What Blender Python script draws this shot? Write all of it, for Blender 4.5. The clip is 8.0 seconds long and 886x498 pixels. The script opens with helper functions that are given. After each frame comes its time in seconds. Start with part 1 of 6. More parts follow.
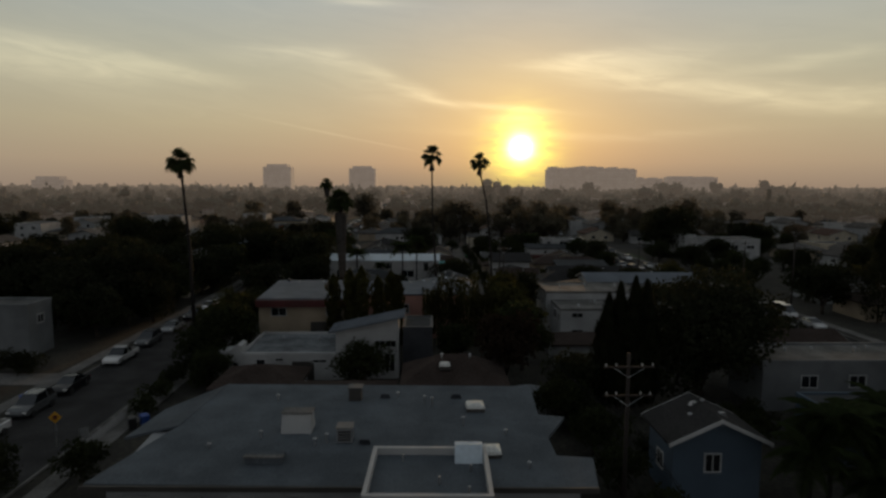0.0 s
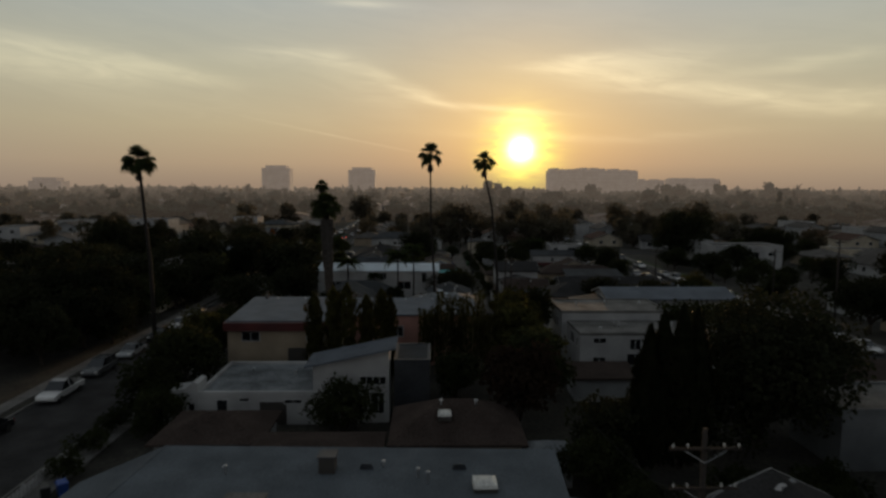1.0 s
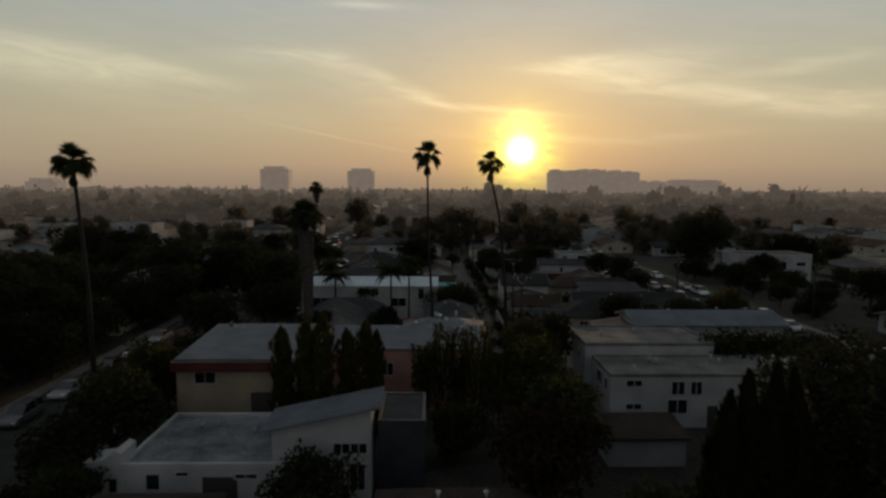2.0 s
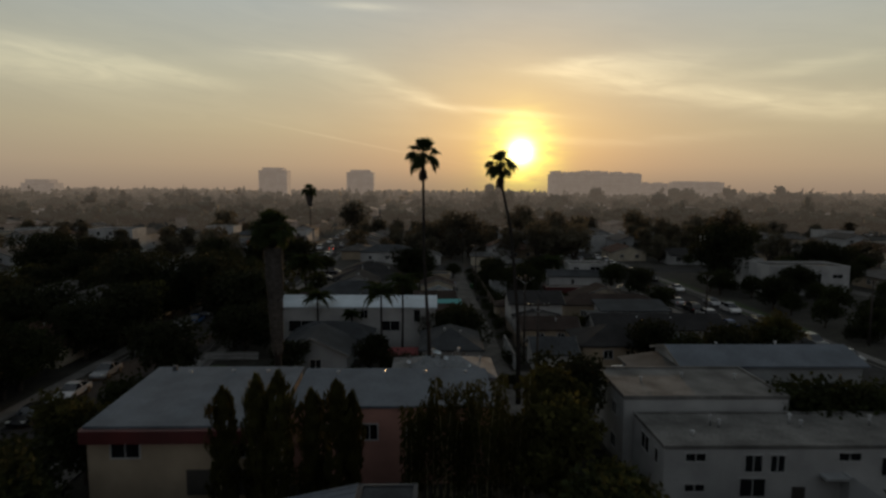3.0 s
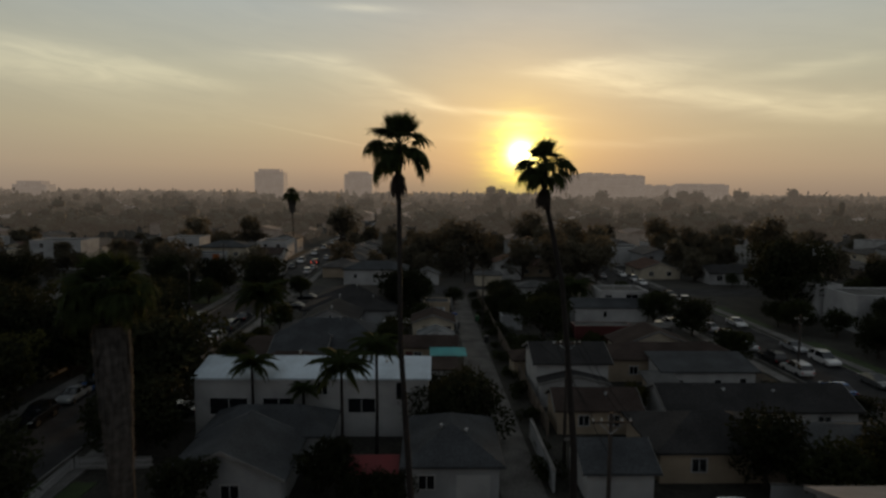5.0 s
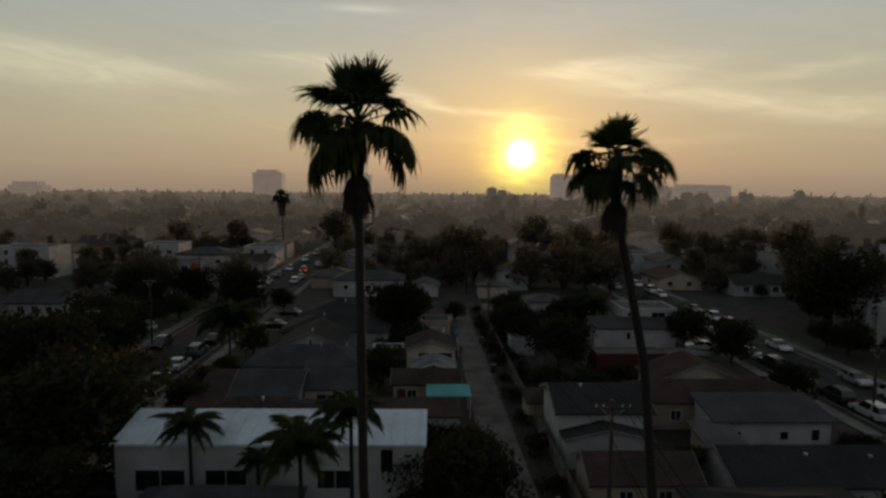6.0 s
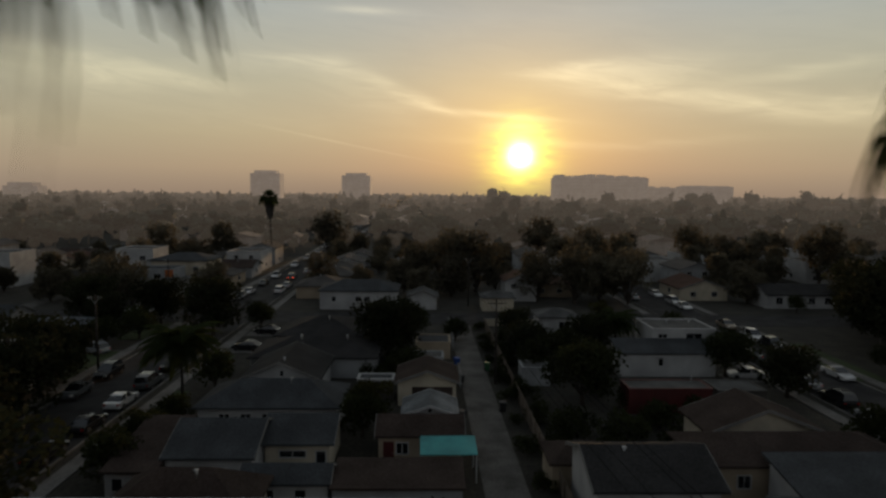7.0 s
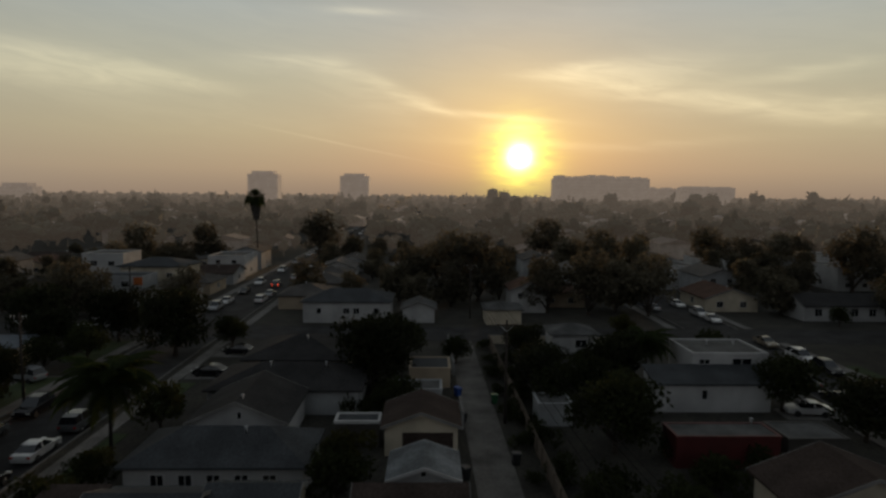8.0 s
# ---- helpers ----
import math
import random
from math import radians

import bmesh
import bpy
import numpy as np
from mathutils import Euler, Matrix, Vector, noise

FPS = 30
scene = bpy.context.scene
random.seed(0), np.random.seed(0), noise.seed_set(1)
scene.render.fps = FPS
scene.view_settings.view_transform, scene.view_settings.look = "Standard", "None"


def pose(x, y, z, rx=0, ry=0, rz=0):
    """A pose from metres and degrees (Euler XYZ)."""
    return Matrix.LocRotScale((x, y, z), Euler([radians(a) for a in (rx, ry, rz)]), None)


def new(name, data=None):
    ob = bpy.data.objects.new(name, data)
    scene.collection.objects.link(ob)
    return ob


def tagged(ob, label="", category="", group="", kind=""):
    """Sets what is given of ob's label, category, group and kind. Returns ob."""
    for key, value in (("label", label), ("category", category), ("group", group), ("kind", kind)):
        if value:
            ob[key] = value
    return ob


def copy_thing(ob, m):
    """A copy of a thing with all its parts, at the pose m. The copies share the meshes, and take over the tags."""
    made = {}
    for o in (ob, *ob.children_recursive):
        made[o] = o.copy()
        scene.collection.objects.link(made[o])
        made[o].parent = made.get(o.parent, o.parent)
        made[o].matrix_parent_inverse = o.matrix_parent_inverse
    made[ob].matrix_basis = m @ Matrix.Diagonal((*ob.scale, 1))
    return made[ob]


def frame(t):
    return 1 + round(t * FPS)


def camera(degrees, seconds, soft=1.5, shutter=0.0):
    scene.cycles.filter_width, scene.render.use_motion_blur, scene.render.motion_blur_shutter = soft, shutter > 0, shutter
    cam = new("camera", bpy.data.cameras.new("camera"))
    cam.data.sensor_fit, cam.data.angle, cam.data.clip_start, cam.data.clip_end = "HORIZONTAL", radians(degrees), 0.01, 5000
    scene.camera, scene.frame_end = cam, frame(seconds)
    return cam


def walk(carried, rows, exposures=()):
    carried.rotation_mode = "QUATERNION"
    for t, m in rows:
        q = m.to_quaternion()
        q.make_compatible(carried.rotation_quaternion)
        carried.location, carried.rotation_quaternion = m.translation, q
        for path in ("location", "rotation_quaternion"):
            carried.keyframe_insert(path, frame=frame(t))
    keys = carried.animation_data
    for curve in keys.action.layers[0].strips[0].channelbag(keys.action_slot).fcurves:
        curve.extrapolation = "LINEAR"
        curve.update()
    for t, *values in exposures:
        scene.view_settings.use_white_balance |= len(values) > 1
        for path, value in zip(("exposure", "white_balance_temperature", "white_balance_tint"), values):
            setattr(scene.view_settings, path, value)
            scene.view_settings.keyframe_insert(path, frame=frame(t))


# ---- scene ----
# Camera: a drone that flies ahead over the roofs. Seconds, place, pitch, yaw, roll.
EXPOSURE = 0.05
cam = camera(72.0, 8.0, soft=2.6, shutter=0.4)
ROWS = [
    (0.0, 0.20, 0.85, 21.40, -6.00, 0.00, 0.20),
    (0.5, 0.20, 6.35, 21.46, -5.92, 0.00, 0.22),
    (1.0, 0.22, 12.50, 21.60, -5.86, 0.00, 0.26),
    (1.5, 0.27, 18.95, 21.88, -5.82, 0.00, 0.30),
    (3.0, 0.36, 39.50, 22.78, -5.64, 0.00, 0.38),
    (3.5, 0.43, 46.95, 23.10, -5.60, 0.00, 0.40),
    (4.0, 0.52, 54.20, 23.36, -5.56, -0.01, 0.42),
    (4.5, 0.58, 61.40, 23.62, -5.52, -0.02, 0.44),
    (6.0, 0.65, 82.75, 24.30, -5.42, -0.04, 0.48),
    (6.5, 0.68, 90.00, 24.36, -5.37, -0.07, 0.50),
    (7.0, 0.75, 97.30, 24.15, -5.31, -0.07, 0.50),
    (7.5, 0.83, 104.50, 23.90, -5.25, -0.10, 0.50),
    (8.0, 0.86, 111.30, 23.72, -5.22, -0.13, 0.52),
]
walk(cam, [(t, pose(x, y, z, 90 + pitch, 0, yaw) @ pose(0, 0, 0, 0, 0, roll)) for t, x, y, z, pitch, yaw, roll in ROWS],
     exposures=[(0.0, EXPOSURE), (8.0, EXPOSURE)])

# ---- world: a hazy evening sky with the sun low ahead ----
SUN_AZ, SUN_EL = radians(7.15), radians(3.4)
SUN_DIR = Vector((math.sin(SUN_AZ) * math.cos(SUN_EL), math.cos(SUN_AZ) * math.cos(SUN_EL), math.sin(SUN_EL)))
world = bpy.data.worlds.new("world")
scene.world = world
world.use_nodes = True
wt = world.node_tree
wt.nodes.clear()


def wnode(kind, operation=""):
    n = wt.nodes.new(kind)
    if operation:
        n.operation = operation
    return n


def wmath(op, a, b=None, c=None, clamp=False):
    n = wnode("ShaderNodeMath", operation=op)
    n.use_clamp = clamp
    for i, v in enumerate((a, b, c)):
        if v is None:
            continue
        if isinstance(v, (int, float)):
            n.inputs[i].default_value = v
        else:
            wt.links.new(v, n.inputs[i])
    return n.outputs[0]


def wcolor(rgb, factor):
    """A colour times a number."""
    n = wnode("ShaderNodeVectorMath", operation="SCALE")
    n.inputs[0].default_value = rgb
    wt.links.new(factor, n.inputs["Scale"])
    return n.outputs[0]


def wadd(a, b):
    n = wnode("ShaderNodeVectorMath", operation="ADD")
    wt.links.new(a, n.inputs[0])
    wt.links.new(b, n.inputs[1])
    return n.outputs[0]


w_coord = wnode("ShaderNodeTexCoord").outputs["Generated"]
w_norm = wnode("ShaderNodeVectorMath", operation="NORMALIZE")
wt.links.new(w_coord, w_norm.inputs[0])
w_dir = w_norm.outputs[0]
w_sep = wnode("ShaderNodeSeparateXYZ")
wt.links.new(w_dir, w_sep.inputs[0])
wx, wy, wz = w_sep.outputs
w_az = wmath("MULTIPLY", wmath("ARCTAN2", wx, wy), 57.2958)
w_el = wmath("MULTIPLY", wmath("ARCSINE", wz), 57.2958)
w_dot = wnode("ShaderNodeVectorMath", operation="DOT_PRODUCT")
wt.links.new(w_dir, w_dot.inputs[0])
w_dot.inputs[1].default_value = SUN_DIR
w_toward = wmath("MAXIMUM", w_dot.outputs["Value"], 0.0)

# The hazy air from the horizon up to the dusky zenith.
ramp = wnode("ShaderNodeValToRGB")
ramp.color_ramp.elements[0].position, ramp.color_ramp.elements[0].color = 0.0, (0.305, 0.222, 0.155, 1)
ramp.color_ramp.elements[1].position, ramp.color_ramp.elements[1].color = 1.0, (0.105, 0.122, 0.138, 1)
for at, rgb in ((0.035, (0.39, 0.297, 0.195)), (0.09, (0.425, 0.366, 0.24)), (0.17, (0.41, 0.398, 0.298)),
                (0.27, (0.345, 0.378, 0.36)), (0.42, (0.165, 0.18, 0.185)), (0.62, (0.12, 0.137, 0.15))):
    e = ramp.color_ramp.elements.new(at)
    e.color = (*rgb, 1)
wt.links.new(wmath("MAXIMUM", wz, 0.0), ramp.inputs[0])
side = wnode("ShaderNodeMapRange")
side.interpolation_type = "SMOOTHSTEP"
wt.links.new(w_dot.outputs["Value"], side.inputs["Value"])
for key, value in (("From Min", 0.0), ("From Max", 0.98), ("To Min", 0.0), ("To Max", 1.0)):
    side.inputs[key].default_value = value
# Away from the sun the evening sky is a pale, dull blue.
east = wnode("ShaderNodeValToRGB")
east.color_ramp.elements[0].position, east.color_ramp.elements[0].color = 0.0, (0.19, 0.187, 0.188, 1)
east.color_ramp.elements[1].position, east.color_ramp.elements[1].color = 1.0, (0.132, 0.153, 0.172, 1)
e = east.color_ramp.elements.new(0.3)
e.color = (0.195, 0.204, 0.213, 1)
wt.links.new(wmath("MAXIMUM", wz, 0.0), east.inputs[0])
air = wnode("ShaderNodeMix")
air.data_type = "RGBA"
wt.links.new(side.outputs[0], air.inputs["Factor"])
wt.links.new(east.outputs[0], air.inputs[6])
wt.links.new(ramp.outputs[0], air.inputs[7])

# Thin cirrus: streaks that are long, faint and torn. Azimuth, elevation, length, width, slope, strength.
stretch = wnode("ShaderNodeCombineXYZ")
wt.links.new(wmath("MULTIPLY", w_az, 0.10), stretch.inputs[0])
wt.links.new(wmath("ADD", wmath("MULTIPLY", w_el, 0.55), wmath("MULTIPLY", w_az, 0.06)), stretch.inputs[1])
torn = wnode("ShaderNodeTexNoise")
torn.inputs["Scale"].default_value, torn.inputs["Detail"].default_value, torn.inputs["Roughness"].default_value = 1.6, 6.0, 0.6
torn.inputs["Distortion"].default_value = 0.8
wt.links.new(stretch.outputs[0], torn.inputs["Vector"])
torn_value = wmath("SUBTRACT", wmath("MULTIPLY", torn.outputs[0], 2.6), 0.65, clamp=True)
STREAKS = ((-37, 10.4, 7, 1.3, -0.04, 0.10), (-30, 9.8, 7, 1.2, -0.05, 0.13), (-23.5, 9.2, 4, 0.7, -0.08, 0.14), (-32, 8.8, 8, 1.1, 0.0, 0.12),
           (-14.5, 11.3, 4.5, 0.7, 0.05, 0.12), (-9.5, 11.0, 3.2, 0.7, -0.25, 0.13), (-4.2, 9.2, 3.4, 0.75, -0.42, 0.15), (-7.5, 9.0, 5.0, 1.5, -0.36, 0.09),
           (-0.5, 7.75, 2.4, 0.35, -0.30, 0.20), (5.0, 7.1, 5.0, 0.28, -0.09, 0.24), (7.0, 6.0, 3.0, 0.55, -0.02, 0.18),
           (11.0, 10.8, 4.0, 0.55, -0.02, 0.26), (17.5, 10.7, 5.5, 0.9, 0.02, 0.24), (16.0, 9.2, 5.0, 1.0, -0.16, 0.20), (22.0, 8.6, 6.0, 1.0, -0.16, 0.20),
           (28.0, 7.2, 6.0, 0.9, -0.13, 0.18), (34.0, 6.6, 5.0, 0.9, -0.05, 0.13), (30.0, 9.8, 4.5, 0.5, 0.06, 0.14), (-7.4, 15.9, 3.2, 0.3, 0.0, 0.16), (11.5, 16.0, 2.5, 0.4, -0.1, 0.05),
           (-9.0, 4.35, 8.0, 0.09, -0.19, 0.08), (9.0, 4.6, 8, 0.4, -0.02, 0.10), (-20.0, 6.6, 12, 1.2, -0.05, 0.03), (20.0, 4.4, 9, 0.5, 0.02, 0.05))
bend = wnode("ShaderNodeTexNoise")
bend.inputs["Scale"].default_value, bend.inputs["Detail"].default_value = 0.9, 3.0
wt.links.new(stretch.outputs[0], bend.inputs["Vector"])
sway = wmath("MULTIPLY", wmath("SUBTRACT", bend.outputs[0], 0.5), 1.7)
total = None
for az, el, length, width, slope, strength in STREAKS:
    da = wmath("SUBTRACT", w_az, az)
    de = wmath("SUBTRACT", wmath("SUBTRACT", w_el, el), wmath("MULTIPLY", da, slope))
    if width > 0.3:
        de = wmath("ADD", de, sway)
    far = wmath("ADD", wmath("POWER", wmath("ABSOLUTE", wmath("DIVIDE", da, length)), 2.0),
                wmath("POWER", wmath("ABSOLUTE", wmath("DIVIDE", de, width)), 2.0))
    streak = wmath("MULTIPLY", wmath("EXPONENT", wmath("MULTIPLY", far, -1.0)), strength)
    total = streak if total is None else wmath("ADD", total, streak)
cloud = wmath("MULTIPLY", total, wmath("ADD", wmath("MULTIPLY", torn_value, 0.75), 0.32))
soft_cloud = wmath("MULTIPLY", torn_value, wmath("MULTIPLY", wmath("MULTIPLY", wz, 0.12), side.outputs[0]))

# The glow round the sun, which stands veiled above the horizon.
thin_bands = wnode("ShaderNodeCombineXYZ")
wt.links.new(wmath("MULTIPLY", w_az, 0.22), thin_bands.inputs[0])
wt.links.new(wmath("MULTIPLY", w_el, 1.1), thin_bands.inputs[1])
veil_noise = wnode("ShaderNodeTexNoise")
veil_noise.inputs["Scale"].default_value, veil_noise.inputs["Detail"].default_value = 1.5, 3.0
wt.links.new(thin_bands.outputs[0], veil_noise.inputs["Vector"])
veiled = wmath("ADD", wmath("MULTIPLY", wmath("SUBTRACT", wmath("MULTIPLY", veil_noise.outputs[0], 2.0), 0.5, clamp=True), 1.0), 0.5)
glow = wadd(wcolor((0.15, 0.105, 0.0), wmath("POWER", w_toward, 110.0)), wcolor((0.88, 0.80, 0.03), wmath("MULTIPLY", wmath("POWER", w_toward, 900.0), veiled)))
glow = wadd(glow, wcolor((1.5, 1.35, 0.35), wmath("MULTIPLY", wmath("POWER", w_toward, 3200.0), veiled)))
glow = wadd(glow, wcolor((4.5, 4.1, 2.7), wmath("POWER", w_toward, 9000.0)))
# The bright torn cloud that the sun lights from below.
lit_cloud = wmath("EXPONENT", wmath("MULTIPLY", wmath("ADD", wmath("POWER", wmath("ABSOLUTE", wmath("DIVIDE", wmath("SUBTRACT", w_az, 7.2), 1.5)), 2.0),
                                                     wmath("POWER", wmath("ABSOLUTE", wmath("DIVIDE", wmath("SUBTRACT", w_el, 5.6), 1.1)), 2.0)), -1.0))
glow = wadd(glow, wcolor((0.50, 0.46, 0.05), wmath("MULTIPLY", lit_cloud, veiled)))
sky = wnode("ShaderNodeTexSky")
sky.sky_type, sky.sun_disc = "NISHITA", False
sky.sun_elevation, sky.sun_rotation, sky.dust_density, sky.air_density = SUN_EL, SUN_AZ, 4.0, 1.5
thin = wnode("ShaderNodeVectorMath", operation="SCALE")
wt.links.new(sky.outputs[0], thin.inputs[0])
thin.inputs["Scale"].default_value = 0.012
seen_sky = wadd(wadd(air.outputs[2], thin.outputs[0]), glow)
seen_sky = wadd(seen_sky, wcolor((0.85, 0.73, 0.44), wmath("ADD", cloud, soft_cloud)))
background = wnode("ShaderNodeBackground")
background.inputs["Strength"].default_value = 1.0
wt.links.new(seen_sky, background.inputs["Color"])
wt.links.new(background.outputs[0], wnode("ShaderNodeOutputWorld").inputs["Surface"])

sun_lamp = bpy.data.lights.new("sun", "SUN")
sun_lamp.energy, sun_lamp.angle, sun_lamp.color = 1.3, radians(2.0), (1.0, 0.60, 0.28)
sun = new("sun", sun_lamp)
sun.rotation_euler = (-SUN_DIR).to_track_quat("-Z", "Y").to_euler()

# ---- materials ----
MATS = {}


def material(name, rgb, rough=0.8, metal=0.0, grain=6.0, vary=0.25, bump=0.2, stain=0.35, each=0.0, leaf=0.0, spec=0.5, glow=None):
    """A surface with fine grain, broad stains and a bump; each: how far single objects differ; leaf: light let through."""
    if name in MATS:
        return MATS[name]
    m = bpy.data.materials.new(name)
    m.use_nodes = True
    nt = m.node_tree
    bsdf = nt.nodes["Principled BSDF"]
    link = nt.links.new
    bsdf.inputs["Roughness"].default_value, bsdf.inputs["Metallic"].default_value = rough, metal
    bsdf.inputs["Specular IOR Level"].default_value = spec
    where = nt.nodes.new("ShaderNodeTexCoord")
    fine = nt.nodes.new("ShaderNodeTexNoise")
    fine.inputs["Scale"].default_value, fine.inputs["Detail"].default_value = grain, 3.0
    broad = nt.nodes.new("ShaderNodeTexNoise")
    broad.inputs["Scale"].default_value, broad.inputs["Detail"].default_value = 0.35, 4.0
    for n in (fine, broad):
        link(where.outputs["Object"], n.inputs["Vector"])
    f1 = nt.nodes.new("ShaderNodeMapRange")
    f1.inputs["From Min"].default_value, f1.inputs["From Max"].default_value = 0.3, 0.7
    f1.inputs["To Min"].default_value, f1.inputs["To Max"].default_value = 1 - vary, 1 + vary
    link(fine.outputs[0], f1.inputs["Value"])
    f2 = nt.nodes.new("ShaderNodeMapRange")
    f2.inputs["From Min"].default_value, f2.inputs["From Max"].default_value = 0.35, 0.7
    f2.inputs["To Min"].default_value, f2.inputs["To Max"].default_value = 1 - stain, 1.1
    link(broad.outputs[0], f2.inputs["Value"])
    product = nt.nodes.new("ShaderNodeMath")
    product.operation = "MULTIPLY"
    link(f1.outputs[0], product.inputs[0])
    link(f2.outputs[0], product.inputs[1])
    factor = product.outputs[0]
    if each:
        info = nt.nodes.new("ShaderNodeObjectInfo")
        f3 = nt.nodes.new("ShaderNodeMapRange")
        f3.inputs["To Min"].default_value, f3.inputs["To Max"].default_value = 1 - each, 1 + each
        link(info.outputs["Random"], f3.inputs["Value"])
        more = nt.nodes.new("ShaderNodeMath")
        more.operation = "MULTIPLY"
        link(factor, more.inputs[0])
        link(f3.outputs[0], more.inputs[1])
        factor = more.outputs[0]
    shade = nt.nodes.new("ShaderNodeVectorMath")
    shade.operation = "SCALE"
    shade.inputs[0].default_value = rgb
    link(factor, shade.inputs["Scale"])
    link(shade.outputs[0], bsdf.inputs["Base Color"])
    if bump:
        b = nt.nodes.new("ShaderNodeBump")
        b.inputs["Strength"].default_value, b.inputs["Distance"].default_value = bump, 0.03
        link(fine.outputs[0], b.inputs["Height"])
        link(b.outputs[0], bsdf.inputs["Normal"])
    out = nt.nodes["Material Output"]
    if leaf:
        thin_leaf = nt.nodes.new("ShaderNodeBsdfTranslucent")
        link(shade.outputs[0], thin_leaf.inputs["Color"])
        mix = nt.nodes.new("ShaderNodeMixShader")
        mix.inputs[0].default_value = leaf
        link(bsdf.outputs[0], mix.inputs[1])
        link(thin_leaf.outputs[0], mix.inputs[2])
        link(mix.outputs[0], out.inputs["Surface"])
    if glow:
        bsdf.inputs["Emission Color"].default_value = (*glow, 1)
        bsdf.inputs["Emission Strength"].default_value = 1.0
    MATS[name] = m
    return m


asphalt = material("asphalt", (0.044, 0.043, 0.043), 0.85, grain=9, vary=0.3, stain=0.45, spec=0.12)
alley_concrete = material("alley_concrete", (0.14, 0.132, 0.122), 0.9, grain=5, stain=0.45, spec=0.12)
concrete = material("concrete", (0.18, 0.173, 0.163), 0.9, grain=5, stain=0.35, spec=0.12)
yard = material("yard", (0.032, 0.029, 0.021), 1.0, grain=2.5, vary=0.6, stain=0.5)
lawn = material("lawn", (0.035, 0.055, 0.015), 1.0, grain=8, vary=0.5)
stucco_white = material("stucco_white", (0.40, 0.40, 0.395), 0.9, grain=18, vary=0.08, stain=0.22)
stucco_grey = material("stucco_grey", (0.31, 0.32, 0.325), 0.9, grain=18, vary=0.1, stain=0.25)
stucco_slate = material("stucco_slate", (0.16, 0.168, 0.172), 0.9, grain=18, vary=0.1, stain=0.3)
stucco_cream = material("stucco_cream", (0.50, 0.44, 0.34), 0.9, grain=18, vary=0.1, stain=0.25)
stucco_tan = material("stucco_tan", (0.36, 0.29, 0.21), 0.9, grain=18, vary=0.1, stain=0.25)
stucco_pink = material("stucco_pink", (0.42, 0.22, 0.18), 0.9, grain=18, vary=0.1, stain=0.25)
stucco_blue = material("stucco_blue", (0.055, 0.082, 0.112), 0.85, grain=14, vary=0.1, stain=0.2)
red_paint = material("red_paint", (0.085, 0.012, 0.012), 0.6, grain=10, vary=0.12)
trim_white = material("trim_white", (0.42, 0.42, 0.415), 0.6, grain=16, vary=0.06, stain=0.15)
trim_dull = material("trim_dull", (0.19, 0.185, 0.175), 0.8, grain=16, vary=0.12, stain=0.3)
trim_dark = material("trim_dark", (0.05, 0.045, 0.04), 0.6, grain=16, vary=0.15)
roof_grey = material("roof_grey", (0.105, 0.12, 0.135), 0.85, grain=7, vary=0.16, stain=0.28, spec=0.12)
roof_light = material("roof_light", (0.115, 0.115, 0.113), 0.9, grain=6, vary=0.2, stain=0.45, spec=0.12)
roof_gravel = material("roof_gravel", (0.20, 0.195, 0.185), 0.95, grain=7, vary=0.25, stain=0.5, spec=0.1)
roof_brown = material("roof_brown", (0.058, 0.044, 0.038), 0.95, grain=6, vary=0.3, stain=0.3, spec=0.06)
roof_dark = material("roof_dark", (0.036, 0.035, 0.035), 0.9, grain=6, vary=0.3, stain=0.3, spec=0.12)
roof_slate = material("roof_slate", (0.058, 0.062, 0.066), 0.85, grain=6, vary=0.25, stain=0.3, spec=0.12)
# Slate lightened in its base colour to suggest haze over the farther blocks.
roof_worn = material("roof_worn", (0.105, 0.098, 0.092), 0.9, grain=6, vary=0.25, stain=0.3, each=0.25, spec=0.12)
roof_tile = material("roof_tile", (0.085, 0.048, 0.036), 0.85, grain=5, vary=0.3, spec=0.12)
metal_white = material("metal_white", (0.52, 0.60, 0.66), 0.5, metal=0.0, grain=4, vary=0.08, stain=0.2)
roof_pale = material("roof_pale", (0.21, 0.225, 0.235), 0.9, grain=5, vary=0.3, stain=0.55, spec=0.12)
metal_grey = material("metal_grey", (0.132, 0.150, 0.174), 0.65, metal=0.0, grain=4, vary=0.1, stain=0.25, spec=0.12)
metal_dark = material("metal_dark", (0.06, 0.065, 0.075), 0.5, metal=0.5, grain=5, vary=0.15)
galvanised = material("galvanised", (0.45, 0.46, 0.47), 0.4, metal=0.8, grain=8, vary=0.15)
glass = material("glass", (0.012, 0.014, 0.017), 0.06, grain=2, vary=0.2, bump=0.0, spec=0.8)
awning_teal = material("awning_teal", (0.06, 0.36, 0.36), 0.6, grain=8, vary=0.12)
awning_red = material("awning_red", (0.150, 0.007, 0.011), 0.7, grain=8, vary=0.12)
wood_grey = material("wood_grey", (0.16, 0.125, 0.095), 0.9, grain=9, vary=0.35, each=0.2)
wood_pole = material("wood_pole", (0.035, 0.027, 0.022), 0.9, grain=9, vary=0.35)
cable = material("cable", (0.02, 0.02, 0.02), 1.0, bump=0.0, spec=0.0)
bark = material("bark", (0.065, 0.05, 0.038), 0.95, grain=7, vary=0.4)
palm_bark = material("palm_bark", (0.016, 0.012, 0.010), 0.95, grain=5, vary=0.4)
leaf_dark = material("leaf_dark", (0.027, 0.030, 0.015), 0.75, grain=1.2, vary=0.45, bump=0, each=0.25, leaf=0.30, spec=0.05)
leaf_mid = material("leaf_mid", (0.034, 0.040, 0.016), 0.75, grain=1.2, vary=0.45, bump=0, each=0.25, leaf=0.35, spec=0.05)
